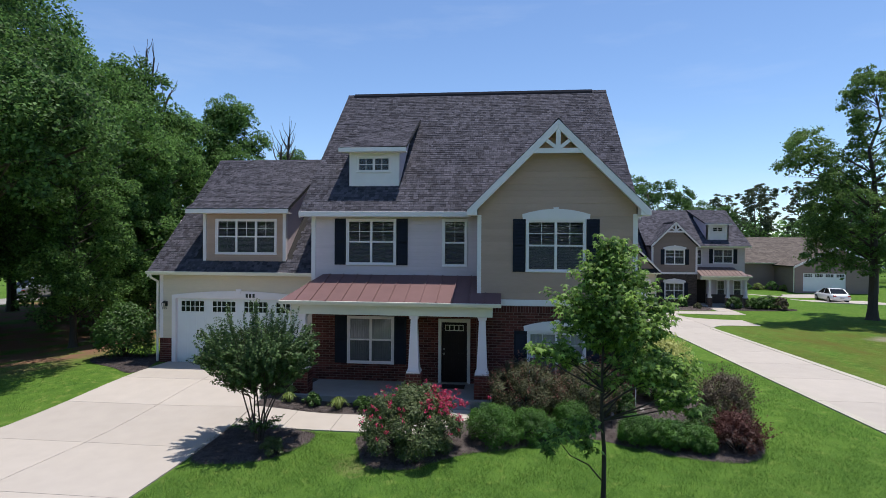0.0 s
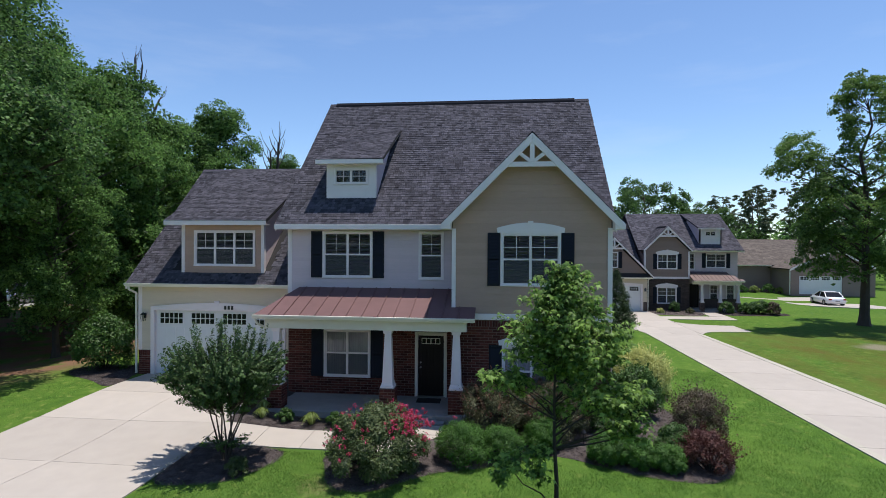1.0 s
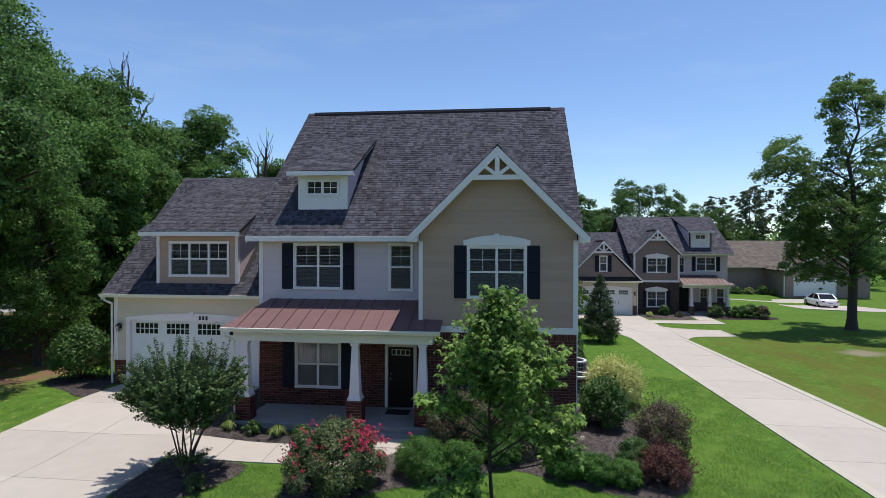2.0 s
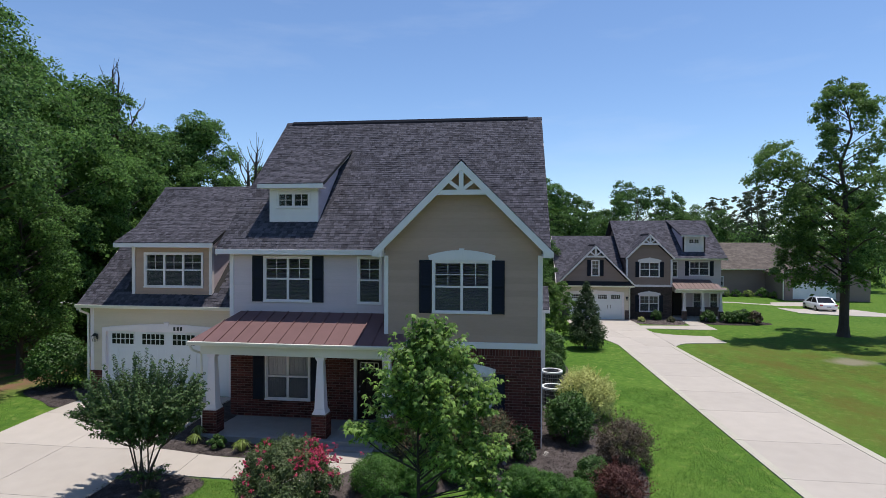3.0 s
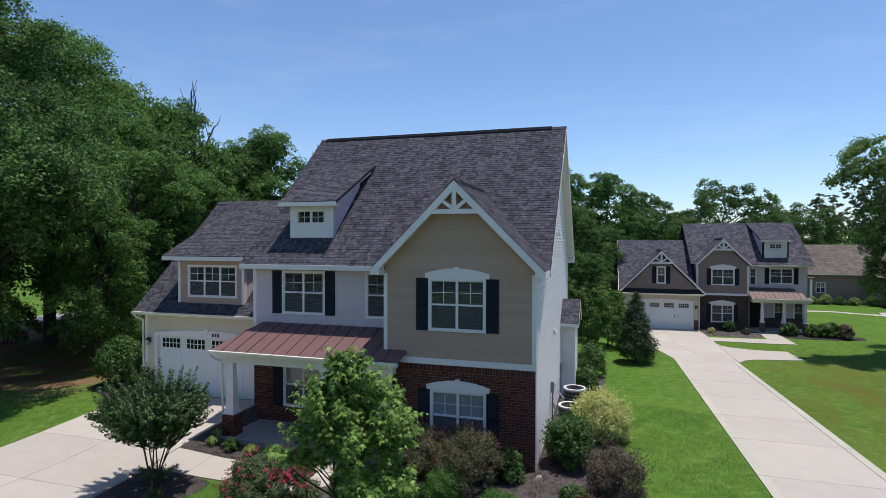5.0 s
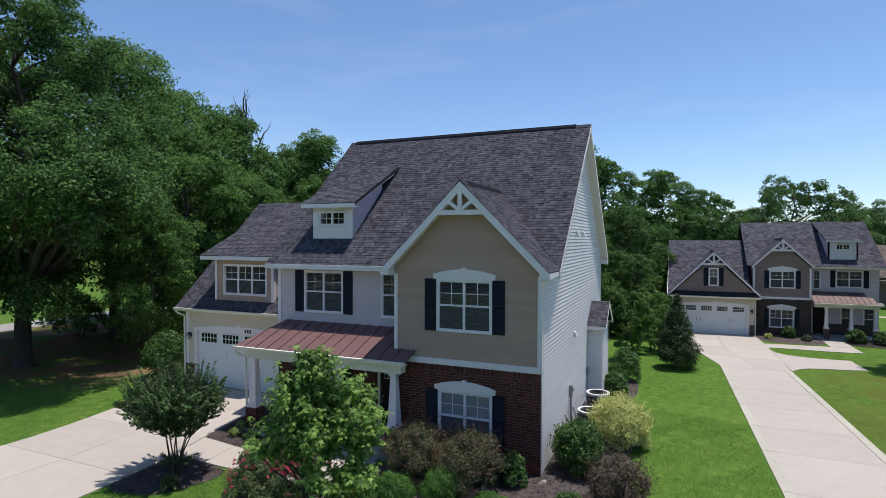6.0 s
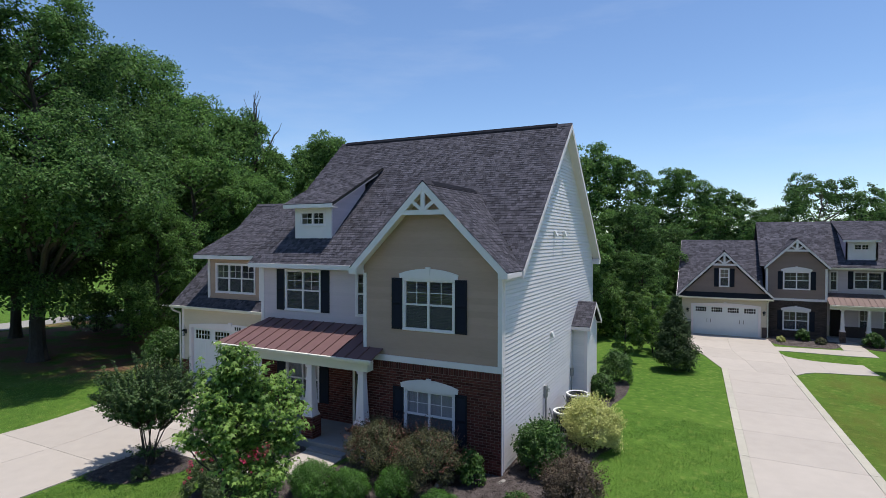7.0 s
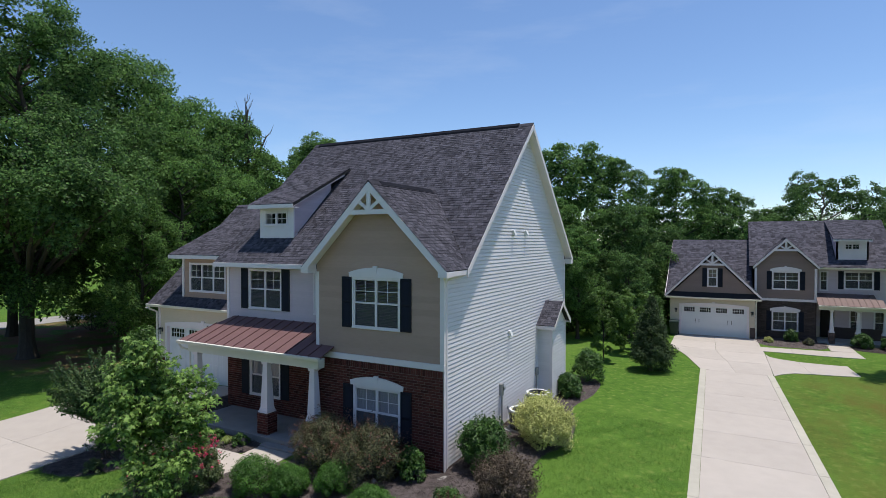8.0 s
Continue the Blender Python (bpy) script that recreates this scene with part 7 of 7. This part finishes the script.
def far_wood():
    """The wooded skyline all round, unseen behind the camera, one loose mass."""
    rng = np.random.default_rng(5)
    cl = []
    for i in range(760):
        a = rng.uniform(0, 2 * math.pi)
        r = rng.uniform(112, 150)
        hgt = rng.uniform(6, 12.5)
        # unseen, nearer woods behind the camera, added to dim window reflections and front walls
        if -2.75 < math.atan2(math.sin(a), math.cos(a)) < -0.4 and i % 3:
            r, hgt = rng.uniform(66, 92), rng.uniform(9, 15.5)
        x, y = 10 + r * math.cos(a), 25 + r * math.sin(a)
        for q in range(3):
            cl.append((x + rng.normal() * 1.6, y + rng.normal() * 1.6, hgt * (0.35 + 0.27 * q) - 0.5, rng.uniform(1.9, 3.0)))
    c, n = clump_points(cl, 60000, rng, 0.6)
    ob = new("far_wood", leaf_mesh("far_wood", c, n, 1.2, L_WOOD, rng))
    tagged(ob, "distant wooded skyline, plus unseen woods added opposite the house fronts", "woods", kind="stuff")
    g = Geo()
    for x, y, z, r in cl[::3]:
        g.tube((x, y, -0.7), (x, y, z + 3), 0.2, 0.1, 5)
    o2 = new("far_trunks", mesh_of("far_trunks", g.v, g.f, DARKBARK))
    tagged(o2, "distant trunks of the wooded skyline and the unseen added woods", "woods", kind="stuff")


far_wood()


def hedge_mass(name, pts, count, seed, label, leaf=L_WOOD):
    rng = np.random.default_rng(seed)
    c, n = clump_points(pts, count, rng, 0.5)
    c[:, 2] = np.maximum(c[:, 2], 0.02)
    ob = new(name, leaf_mesh(name, c, n, 0.26, leaf, rng))
    tagged(ob, label, "undergrowth", kind="stuff")


rr = random.Random(9)
# the darker oak leaf puts the canopy's shade into this undergrowth's colour
hedge_mass("undergrowth", [(rr.uniform(-10, 6.5), rr.uniform(41, 52), rr.uniform(0.4, 3.6), rr.uniform(1.0, 1.9)) for _ in range(70)], 30000, 77, "dense green undergrowth behind the house", L_OAK)
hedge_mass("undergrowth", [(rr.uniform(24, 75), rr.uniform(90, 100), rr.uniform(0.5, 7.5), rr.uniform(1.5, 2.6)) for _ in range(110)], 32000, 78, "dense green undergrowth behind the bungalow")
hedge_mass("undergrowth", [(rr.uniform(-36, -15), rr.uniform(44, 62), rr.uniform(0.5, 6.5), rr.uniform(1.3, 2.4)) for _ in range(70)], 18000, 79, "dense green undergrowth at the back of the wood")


hedge_mass("undergrowth", [(rr.uniform(2, 27), rr.uniform(78, 92), rr.uniform(0.5, 8.6), rr.uniform(1.5, 2.6)) for _ in range(84)], 30000, 80, "dense green undergrowth behind the neighbouring house")


# the cedar and young trees between the lots
def cedar(at, height, r, seed, leaves=16000):
    t = thing("cedar_tree", (at[0], at[1], gh(*at)), "dark pointed cedar on the lawn between the lots", "tree")
    cl = []
    rng = random.Random(seed)
    for i in range(46):
        f = (i + rng.random()) / 46
        a = i * 2.399
        q = r * (1 - f) ** 0.8 * rng.uniform(0.55, 0.85) * min(1.0, 0.55 + f * 4)
        cl.append((q * math.cos(a), q * math.sin(a), height * (0.10 + 0.86 * f), 0.36 * r * (1.05 - 0.72 * f)))
    grow(t, cl, height, 0.08, (0, 0), seed, DARKBARK, 0.06, 2)
    leafy("crown", t, cl, leaves, 0.085, L_CEDAR, seed, 0.2, flat=0.9)
    return t


cedar((7.45, 32.3), 4.0, 1.3, 1)
tree("young_tree", (4.9, 33.0), 3.9, 1.0, 0.6, 18, 6000, 0.10, L_OAK2, 131, "slim young tree on the back lawn", 0.04, DARKBARK)
tree("young_tree", (6.0, 36.2), 3.6, 1.4, 0.5, 18, 8000, 0.12, L_OAK2, 132, "bushy young tree on the back lawn", 0.05, DARKBARK)

# the young maple before the house
ml = thing("maple_tree", (1.74, 8.4, gh(1.74, 8.4)), "young bright green maple on the front lawn", "tree")
mc = [(0.05, 0.0, 4.80, 0.17), (0.38, 0.1, 4.68, 0.19), (0.0, 0.0, 4.45, 0.30), (0.3, 0.15, 4.35, 0.34), (-0.3, -0.1, 4.28, 0.28), (0.6, 0.3, 4.15, 0.28), (-0.50, 0.1, 3.92, 0.28), (0.0, -0.3, 4.0, 0.36), (0.25, 0.4, 3.95, 0.38), (0.75, 0.0, 3.8, 0.33), (0.95, 0.4, 3.6, 0.30),
      (0.45, 0.80, 4.05, 0.26), (0.60, 0.88, 3.72, 0.28), (0.2, 0.72, 3.7, 0.28), (0.80, 0.6, 3.35, 0.25), (0.62, 0.72, 3.0, 0.25), (-0.35, 0.4, 3.6, 0.36), (-0.5, -0.2, 3.6, 0.25), (0.3, -0.35, 3.55, 0.36), (0.0, 0.1, 3.3, 0.36), (0.6, 0.5, 3.3, 0.34), (-0.66, 0.0, 3.12, 0.25), (-0.88, 0.0, 3.05, 0.20), (-1.08, -0.05, 3.12, 0.13), (-0.5, 0.3, 2.9, 0.26),
      (0.35, -0.3, 3.0, 0.28), (0.5, 0.2, 2.75, 0.26), (0.90, 0.2, 2.9, 0.28), (0.70, 0.4, 2.55, 0.22), (0.1, 0.1, 2.6, 0.24), (0.80, -0.3, 2.75, 0.29), (1.02, -0.3, 2.6, 0.27), (0.85, -0.2, 2.35, 0.22), (1.12, -0.2, 2.9, 0.22), (1.12, -0.2, 2.35, 0.18), (-0.35, -0.1, 1.95, 0.22), (-0.65, -0.15, 1.75, 0.25), (-0.85, -0.1, 1.55, 0.17), (-0.25, 0.0, 1.6, 0.16)]
grow(ml, [c for c in mc if c[2] > 2.2], 4.6, 0.050, (0.05, 0.0), 7, DARKBARK, 0.44, 1)
rl = random.Random(70)
lc, ln_, la = [], [], []
# the one low limb
shoots = Geo().tube((0, 0, 1.05), (-0.22, 0.02, 1.30), 0.014, 0.012, 6).tube((-0.22, 0.02, 1.30), (-0.50, 0.05, 1.42), 0.012, 0.009, 6).tube((-0.50, 0.05, 1.42), (-0.74, 0.06, 1.72), 0.009, 0.005, 5)
# leafy shoots, the inner ones close about the stem
inner = [(x * 0.45, y * 0.45, z - 0.12, 0.24) for x, y, z, r in mc if z > 3.2]
for x, y, z, r in mc + inner:
    for i in range(int(6 + 52 * r)):
        out = Vector((x, y + 0.1, 0)) * 0.7
        d = (Vector((rl.gauss(0, 1), rl.gauss(0, 1), rl.gauss(0.35, 0.8))).normalized() + out * 0.7 + Vector((0, 0, 0.25))).normalized()
        p = Vector((x, y, z)) + Vector((rl.gauss(0, 1), rl.gauss(0, 1), rl.gauss(0, 0.8))) * r * 0.34
        length = r * rl.uniform(0.55, 1.25)
        e = p + d * length
        shoots.tube(p, e, 0.005, 0.002, 3)
        # pairs of leaves on stalks, hanging outwards and down
        k = max(2, int(length / 0.075))
        for q in range(k + 1):
            w = rl.uniform(0, 6.283)
            for turn in (0.0, math.pi) if q < k else (0.0, 2.1, 4.2):
                o = Vector((math.cos(w + turn), math.sin(w + turn), 0))
                c = p.lerp(e, (q + 0.3) / (k + 0.3)) + o * rl.uniform(0.03, 0.075) + Vector((0, 0, rl.uniform(-0.02, 0.02)))
                drop = rl.uniform(0.3, 1.6)
                lc.append(tuple(c))
                la.append((o.x, o.y, -drop))
                ln_.append((o.x * drop + rl.gauss(0, 0.3), o.y * drop + rl.gauss(0, 0.3), 1.0 + rl.gauss(0, 0.3)))
so = new("twig", mesh_of("twig", shoots.v, shoots.f, DARKBARK))
so.parent = ml
tagged(so, kind="stuff")
mo = tagged(new("crown", leaf_mesh("crown", np.array(lc), np.array(ln_), 0.110, L_MAPLE, np.random.default_rng(7), "star", np.array(la))), kind="stuff")
mo.parent = ml

# the crape myrtle beside the drive
def along(p, d, ln, gap, rng, cs, ns):
    """Pairs of leaves up a shoot from p, along d."""
    d = d.normalized()
    a = d.orthogonal().normalized()
    b = d.cross(a)
    k = max(3, int(ln / gap))
    for q in range(k):
        w = rng.uniform(0, 6.283)
        o = a * math.cos(w) + b * math.sin(w)
        for sgn in (1, -1):
            c = p + d * (ln * (q + rng.random() * 0.6) / k) + o * sgn * rng.uniform(0.022, 0.042)
            cs.append(tuple(c))
            ns.append(tuple(o * sgn * 0.55 + d * 0.5 + Vector((rng.gauss(0, 0.35), rng.gauss(0, 0.35), 0.35 + rng.gauss(0, 0.3)))))


def crape_myrtle(at):
    t = thing("crape_myrtle", (at[0], at[1], gh(*at)), "multi-stemmed crape myrtle in a mulch ring beside the drive", "tree")
    rng = random.Random(17)
    wood, cs, ns = Geo(), [], []
    forks = []
    for i in range(8):
        a = i * 0.785 + rng.uniform(-0.25, 0.25)
        lean = rng.uniform(0.22, 0.46)
        p = Vector((0.07 * math.cos(a), 0.07 * math.sin(a), -0.05))
        m = Vector((0.18 * math.cos(a + 0.3), 0.18 * math.sin(a + 0.3), rng.uniform(0.45, 0.6)))
        q = Vector((lean * math.cos(a), lean * math.sin(a), rng.uniform(1.0, 1.3)))
        wood.tube(p, m, 0.026, 0.021, 7).tube(m, q, 0.021, 0.015, 7)
        forks.append(q)
    for i in range(640):
        a, u = rng.uniform(0, 6.283), math.sqrt(rng.random())
        r = 1.12 * u * rng.uniform(0.85, 1.12)
        z0 = 1.06 + 0.78 * u * u + rng.random() ** 1.1 * (1.45 - 0.85 * u)
        o = Vector((math.cos(a), math.sin(a), 0))
        p = o * r + Vector((0, 0, z0))
        d = o * (0.15 + 0.6 * u) + Vector((rng.gauss(0, 0.25), rng.gauss(0, 0.25), 0.9 if i % 4 else 0.2))
        ln = rng.uniform(0.30, 0.62)
        along(p, d, ln, 0.023, rng, cs, ns)
        f = min(forks, key=lambda k: (k - p).length)
        if i % 3 == 0:
            k = f.lerp(p, 0.55) + Vector((0, 0, -0.06))
            wood.tube(f, k, 0.012, 0.008, 5).tube(k, p, 0.008, 0.004, 5)
        wood.tube(p, p + d.normalized() * ln, 0.004, 0.002, 3)
    # leaders that stand out of the top, and suckers about the foot
    for i in range(80):
        a, u = rng.uniform(0, 6.283), math.sqrt(rng.random())
        o = Vector((math.cos(a), math.sin(a), 0))
        p = o * 1.0 * u + Vector((0, 0, 2.25 - 0.2 * u))
        d = o * 0.42 * u + Vector((rng.gauss(0, 0.10), rng.gauss(0, 0.10), 1))
        ln = rng.uniform(0.6, 1.4) * (1.05 - 0.25 * u)
        along(p, d, ln, 0.034, rng, cs, ns)
        wood.tube(p, p + d.normalized() * ln, 0.006, 0.002, 4)
    for i in range(26):
        a = i * 2.399
        p = Vector((0.10 * math.cos(a), 0.10 * math.sin(a), rng.uniform(0.25, 0.5)))
        d = Vector((math.cos(a), math.sin(a), rng.uniform(0.1, 0.7)))
        ln = rng.uniform(0.30, 0.62)
        along(p, d, ln, 0.045, rng, cs, ns)
        wood.tube(p, p + d.normalized() * ln, 0.005, 0.002, 4)
    so = new("stem", mesh_of("stems", wood.v, wood.f, BARK))
    so.parent = t
    ORG[so.name] = ORG[t.name]
    nr = np.random.default_rng(18)
    lo = tagged(new("foliage", leaf_mesh("foliage", np.array(cs), np.array(ns), 0.070, L_MYRTLE, nr)), kind="stuff")
    lo.parent = t
    return t


crape_myrtle((-5.70, 12.2))

# shrubs of the beds
rose = shrub("rose_bush", (-1.95, 11.95), 1.36, 1.58, 27000, 0.055, L_ROSE, 301, "rose bush covered in red flowers at the lawn edge", loose=0.15, category="rose bush", n=30, spread=0.36, shoots=90, reach=0.25)
rng = np.random.default_rng(31)
heads = []
for i in range(60):
    a, f = rng.uniform(0, 6.28), rng.uniform(0.3, 1.0)
    w = 1.28 * math.sqrt(max(0.03, 1 - (f * 0.93) ** 2))
    heads.append((w * math.cos(a), w * math.sin(a), 0.25 + 1.33 * f, 0.05))
for i in range(105):
    heads.append((0.75 + rng.normal() * 0.3, -0.25 + rng.normal() * 0.3, 1.28 + rng.normal() * 0.14, 0.05))
fl = leafy("bloom", rose, heads, 2300, 0.042, L_FLOWER, 32, 0.3, label="clusters of small red flowers")
tagged(fl, kind="stuff")

BX = "clipped bright green boxwood in the mulch bed"
for k, (x, y, r, hh) in enumerate(((-0.05, 12.8, 0.78, 0.95), (0.85, 13.1, 0.68, 0.78), (1.95, 13.75, 0.62, 0.80), (3.45, 13.15, 0.64, 0.70), (4.12, 12.95, 0.64, 0.68), (4.75, 12.8, 0.56, 0.62))):
    shrub("boxwood", (x, y), r, hh, 15000, 0.036, L_BOX, 310 + k, BX, n=24, group="boxwoods", spread=0.5)
shrub("abelia_bush", (0.85, 14.75), 1.2, 1.60, 19000, 0.042, L_ABELIA, 320, "bronze-green abelia bush before the brick wall", n=24, loose=0.12, group="abelia bushes", shoots=190, reach=0.40, tip=L_ABTIP)
shrub("abelia_bush", (2.35, 14.75), 1.15, 1.55, 19000, 0.042, L_ABELIA, 321, "bronze-green abelia bush before the brick wall", n=24, loose=0.12, group="abelia bushes", shoots=190, reach=0.40, tip=L_ABTIP)
shrub("holly_bush", (3.45, 15.15), 0.45, 0.95, 3000, 0.06, L_DKGREEN, 322, "small green bush at the house corner", n=10, shoots=30, reach=0.2)
shrub("barberry_bush", (6.22, 15.2), 0.80, 1.35, 9500, 0.05, L_PURPLE, 323, "dark bronze barberry bush at the lawn edge", n=20, loose=0.15, shoots=160, reach=0.38)
shrub("holly_bush", (5.2, 13.9), 0.6, 0.75, 4500, 0.05, L_DKGREEN, 324, "low dark green bush in the mulch bed", n=14)
shrub("barberry_bush", (5.72, 12.95), 0.66, 0.95, 6500, 0.045, L_RED, 325, "dark red barberry bush at the bed corner", n=18, loose=0.15, shoots=130, reach=0.28)
shrub("holly_bush", (4.95, 16.75), 0.76, 1.55, 11000, 0.07, L_DKGREEN, 326, "glossy dark green holly bush beside the side wall", n=22, loose=0.1, shoots=140, reach=0.35)
shrub("variegated_bush", (5.82, 19.5), 1.02, 1.62, 19000, 0.060, L_YELLOW, 327, "pale yellow variegated bush by the condensers", n=34, loose=0.1, shoots=420, reach=0.36)
shrub("holly_bush", (5.05, 25.3), 0.62, 1.05, 6500, 0.08, L_DKGREEN, 328, "dark green bush beside the fireplace bump-out", n=20)
shrub("holly_bush", (5.2, 28.2), 0.9, 1.6, 5000, 0.08, L_DKGREEN, 329, "dark green bush at the back corner", n=16)
shrub("photinia_bush", (-14.2, 19.1), 1.15, 2.15, 12000, 0.085, L_DKGREEN, 330, "large leafy green bush beside the garage", n=24, shoots=60, reach=0.35)
for k, (x, y) in enumerate(((-5.25, 14.75), (-3.75, 14.7), (-2.75, 14.75))):
    shrub("low_shrub", (x, y), 0.36, 0.42, 1800, 0.045, L_DKGREEN, 340 + k, "low dark green shrub before the porch", n=10, group="low porch shrubs")

shrub("low_shrub", (-5.05, 11.45), 0.36, 0.42, 2200, 0.04, L_ROSE, 345, "small grey-green shrub in the mulch ring", n=10)


def tuft(at, r, hgt, seed):
    z = gh(*at)
    t = thing("ornamental_grass", (at[0], at[1], z), "pale green tuft of ornamental grass before the porch", "ornamental grass", "tufts before the porch")
    rng = np.random.default_rng(seed)
    g = Geo()
    for i in range(150):
        a, q = rng.uniform(0, 6.28), rng.uniform(0.2, 1.0)
        d = Vector((math.cos(a), math.sin(a), 0))
        s = Vector((-math.sin(a), math.cos(a), 0)) * 0.007
        p = d * 0.04 * q
        m = d * r * q * 0.55 + Vector((0, 0, hgt * (1 - 0.3 * q)))
        e = d * r * q * 1.05 + Vector((0, 0, hgt * (1 - 0.75 * q)))
        g.add([p - s, p + s, m + s, m - s, e], [(0, 1, 2, 3), (3, 2, 4)])
    ob = new("blades", mesh_of("blades", g.v, g.f, L_LIRIOPE))
    ob.parent = t
    return t


for k, (x, y, r, hh) in enumerate(((-4.45, 14.65, 0.38, 0.42), (-5.95, 14.75, 0.32, 0.36), (-3.2, 14.6, 0.3, 0.34), (-6.1, 15.2, 0.28, 0.4))):
    tuft((x, y), r, hh, 40 + k)
# plants before the neighbouring houses
for k, (x, y, r, hh, lm) in enumerate(((14.5, 44.9, 0.5, 0.85, L_DKGREEN), (13.2, 44.0, 0.35, 0.4, L_YELLOW), (18.2, 44.3, 0.7, 1.0, L_DKGREEN), (19.6, 44.2, 0.7, 0.9, L_DKGREEN), (20.1, 44.2, 0.7, 0.95, L_DKGREEN), (20.75, 44.2, 0.85, 1.15, L_DKGREEN), (21.4, 43.9, 0.75, 1.05, L_PURPLE), (15.4, 44.0, 0.4, 0.45, L_ABELIA), (26.8, 72.6, 0.7, 0.8, L_BOX), (28.2, 72.5, 0.8, 1.0, L_LIRIOPE), (29.6, 72.4, 0.8, 1.2, L_LIRIOPE), (31.0, 72.4, 0.8, 0.9, L_BOX), (32.4, 72.3, 0.8, 0.9, L_LIRIOPE), (33.9, 72.1, 0.9, 1.2, L_BOX), (34.9, 71.2, 0.7, 0.8, L_LIRIOPE))):
    shrub("garden_bush", (x, y), r, hh, 2600, 0.09, lm, 360 + k, "rounded garden bush before a neighbouring house", n=12, group="bushes before the neighbouring houses")


def path_light(x, y):
    z = gh(x, y)
    t = thing("path_light", (x, y, z), "small black path light in the mulch", "path light", "path lights")
    part("stake", Geo().tube((x, y, z - 0.05), (x, y, z + 0.38), 0.012, 0.012, 6), BLACK, t)
    part("shade", Geo().tube((x, y, z + 0.36), (x, y, z + 0.43), 0.075, 0.03, 10), BLACK, t)


path_light(3.0, 14.0)
path_light(-2.3, 14.45)


def in_beds(p):
    """Which of the points lie in a mulch bed."""
    hit = np.zeros(len(p), bool)
    for o in BEDS:
        c = np.zeros(len(p), bool)
        for (ax, ay), (bx_, by_) in zip(o, np.roll(o, -1, axis=0)):
            if ay == by_:
                continue
            cross = (ay > p[:, 1]) != (by_ > p[:, 1])
            c ^= cross & (p[:, 0] < ax + (p[:, 1] - ay) / (by_ - ay) * (bx_ - ax))
        hit |= c
    return hit


def lawn_blades():
    """Short blades over the nearer lawns, and longer ones where the mower misses them along the beds."""
    rng = np.random.default_rng(8)
    spots = []
    for x0, x1, y0, y1, n in ((-6.7, 10.1, 6.0, 13.6, 300000), (6.0, 10.1, 13.6, 24.0, 60000), (-19, -12.9, 9.0, 17.5, 22000)):
        p = np.stack([rng.uniform(x0, x1, n), rng.uniform(y0, y1, n)], axis=1)
        x, y = p[:, 0], p[:, 1]
        ok = x < 10.25 - 0.0335 * (y - 15)
        if x0 == -6.7:
            ok &= ~((y > 13.0) & (x < 0.5)) & ~((y > 12.9) & (x < 6.0))
        if x0 == -19:
            ok &= x < -12.98 + 0.1 * (y - 9.0)
        spots.append(p[ok])
    p = np.concatenate(spots)
    p = p[~in_beds(p)]
    x, y = p[:, 0], p[:, 1]
    # thick and thin patches of turf
    turf = sum(np.sin(x * a + y * b + q) for a, b, q in ((2.1, 0.9, 0.3), (-1.3, 2.4, 1.9), (4.3, -3.1, 0.8), (3.2, 5.4, 2.6), (-6.1, 4.2, 4.1))) / 5
    p = p[turf + rng.normal(0, 0.35, len(p)) > -0.25]
    tall = rng.uniform(0.035, 0.08, len(p))
    edge = []
    for o in BEDS[:2]:
        nxt = np.roll(o, -1, axis=0)
        for a, b in zip(o, nxt):
            if a[1] > 12.9 and a[0] < 6:
                continue
            k = int(np.hypot(*(b - a)) * 150)
            f = rng.random((k, 1))
            edge.append(a * (1 - f) + b * f + rng.normal(0, 0.035, (k, 2)))
    e = np.concatenate(edge)
    p = np.concatenate([p, e])
    size = np.concatenate([tall, np.full(len(e), 0.075)])[:, None]
    z = np.array([gh(a, b) for a, b in p])
    c = np.column_stack([p, z])
    n = np.column_stack([rng.normal(0, 0.8, len(p)), rng.normal(0, 0.8, len(p)), np.ones(len(p))])
    ob = new("grass_blades", leaf_mesh("grass_blades", c, n, size, L_GRASS, rng, "blade"))
    tagged(ob, "short mown grass blades of the lawn", "grass", kind="stuff")


lawn_blades()
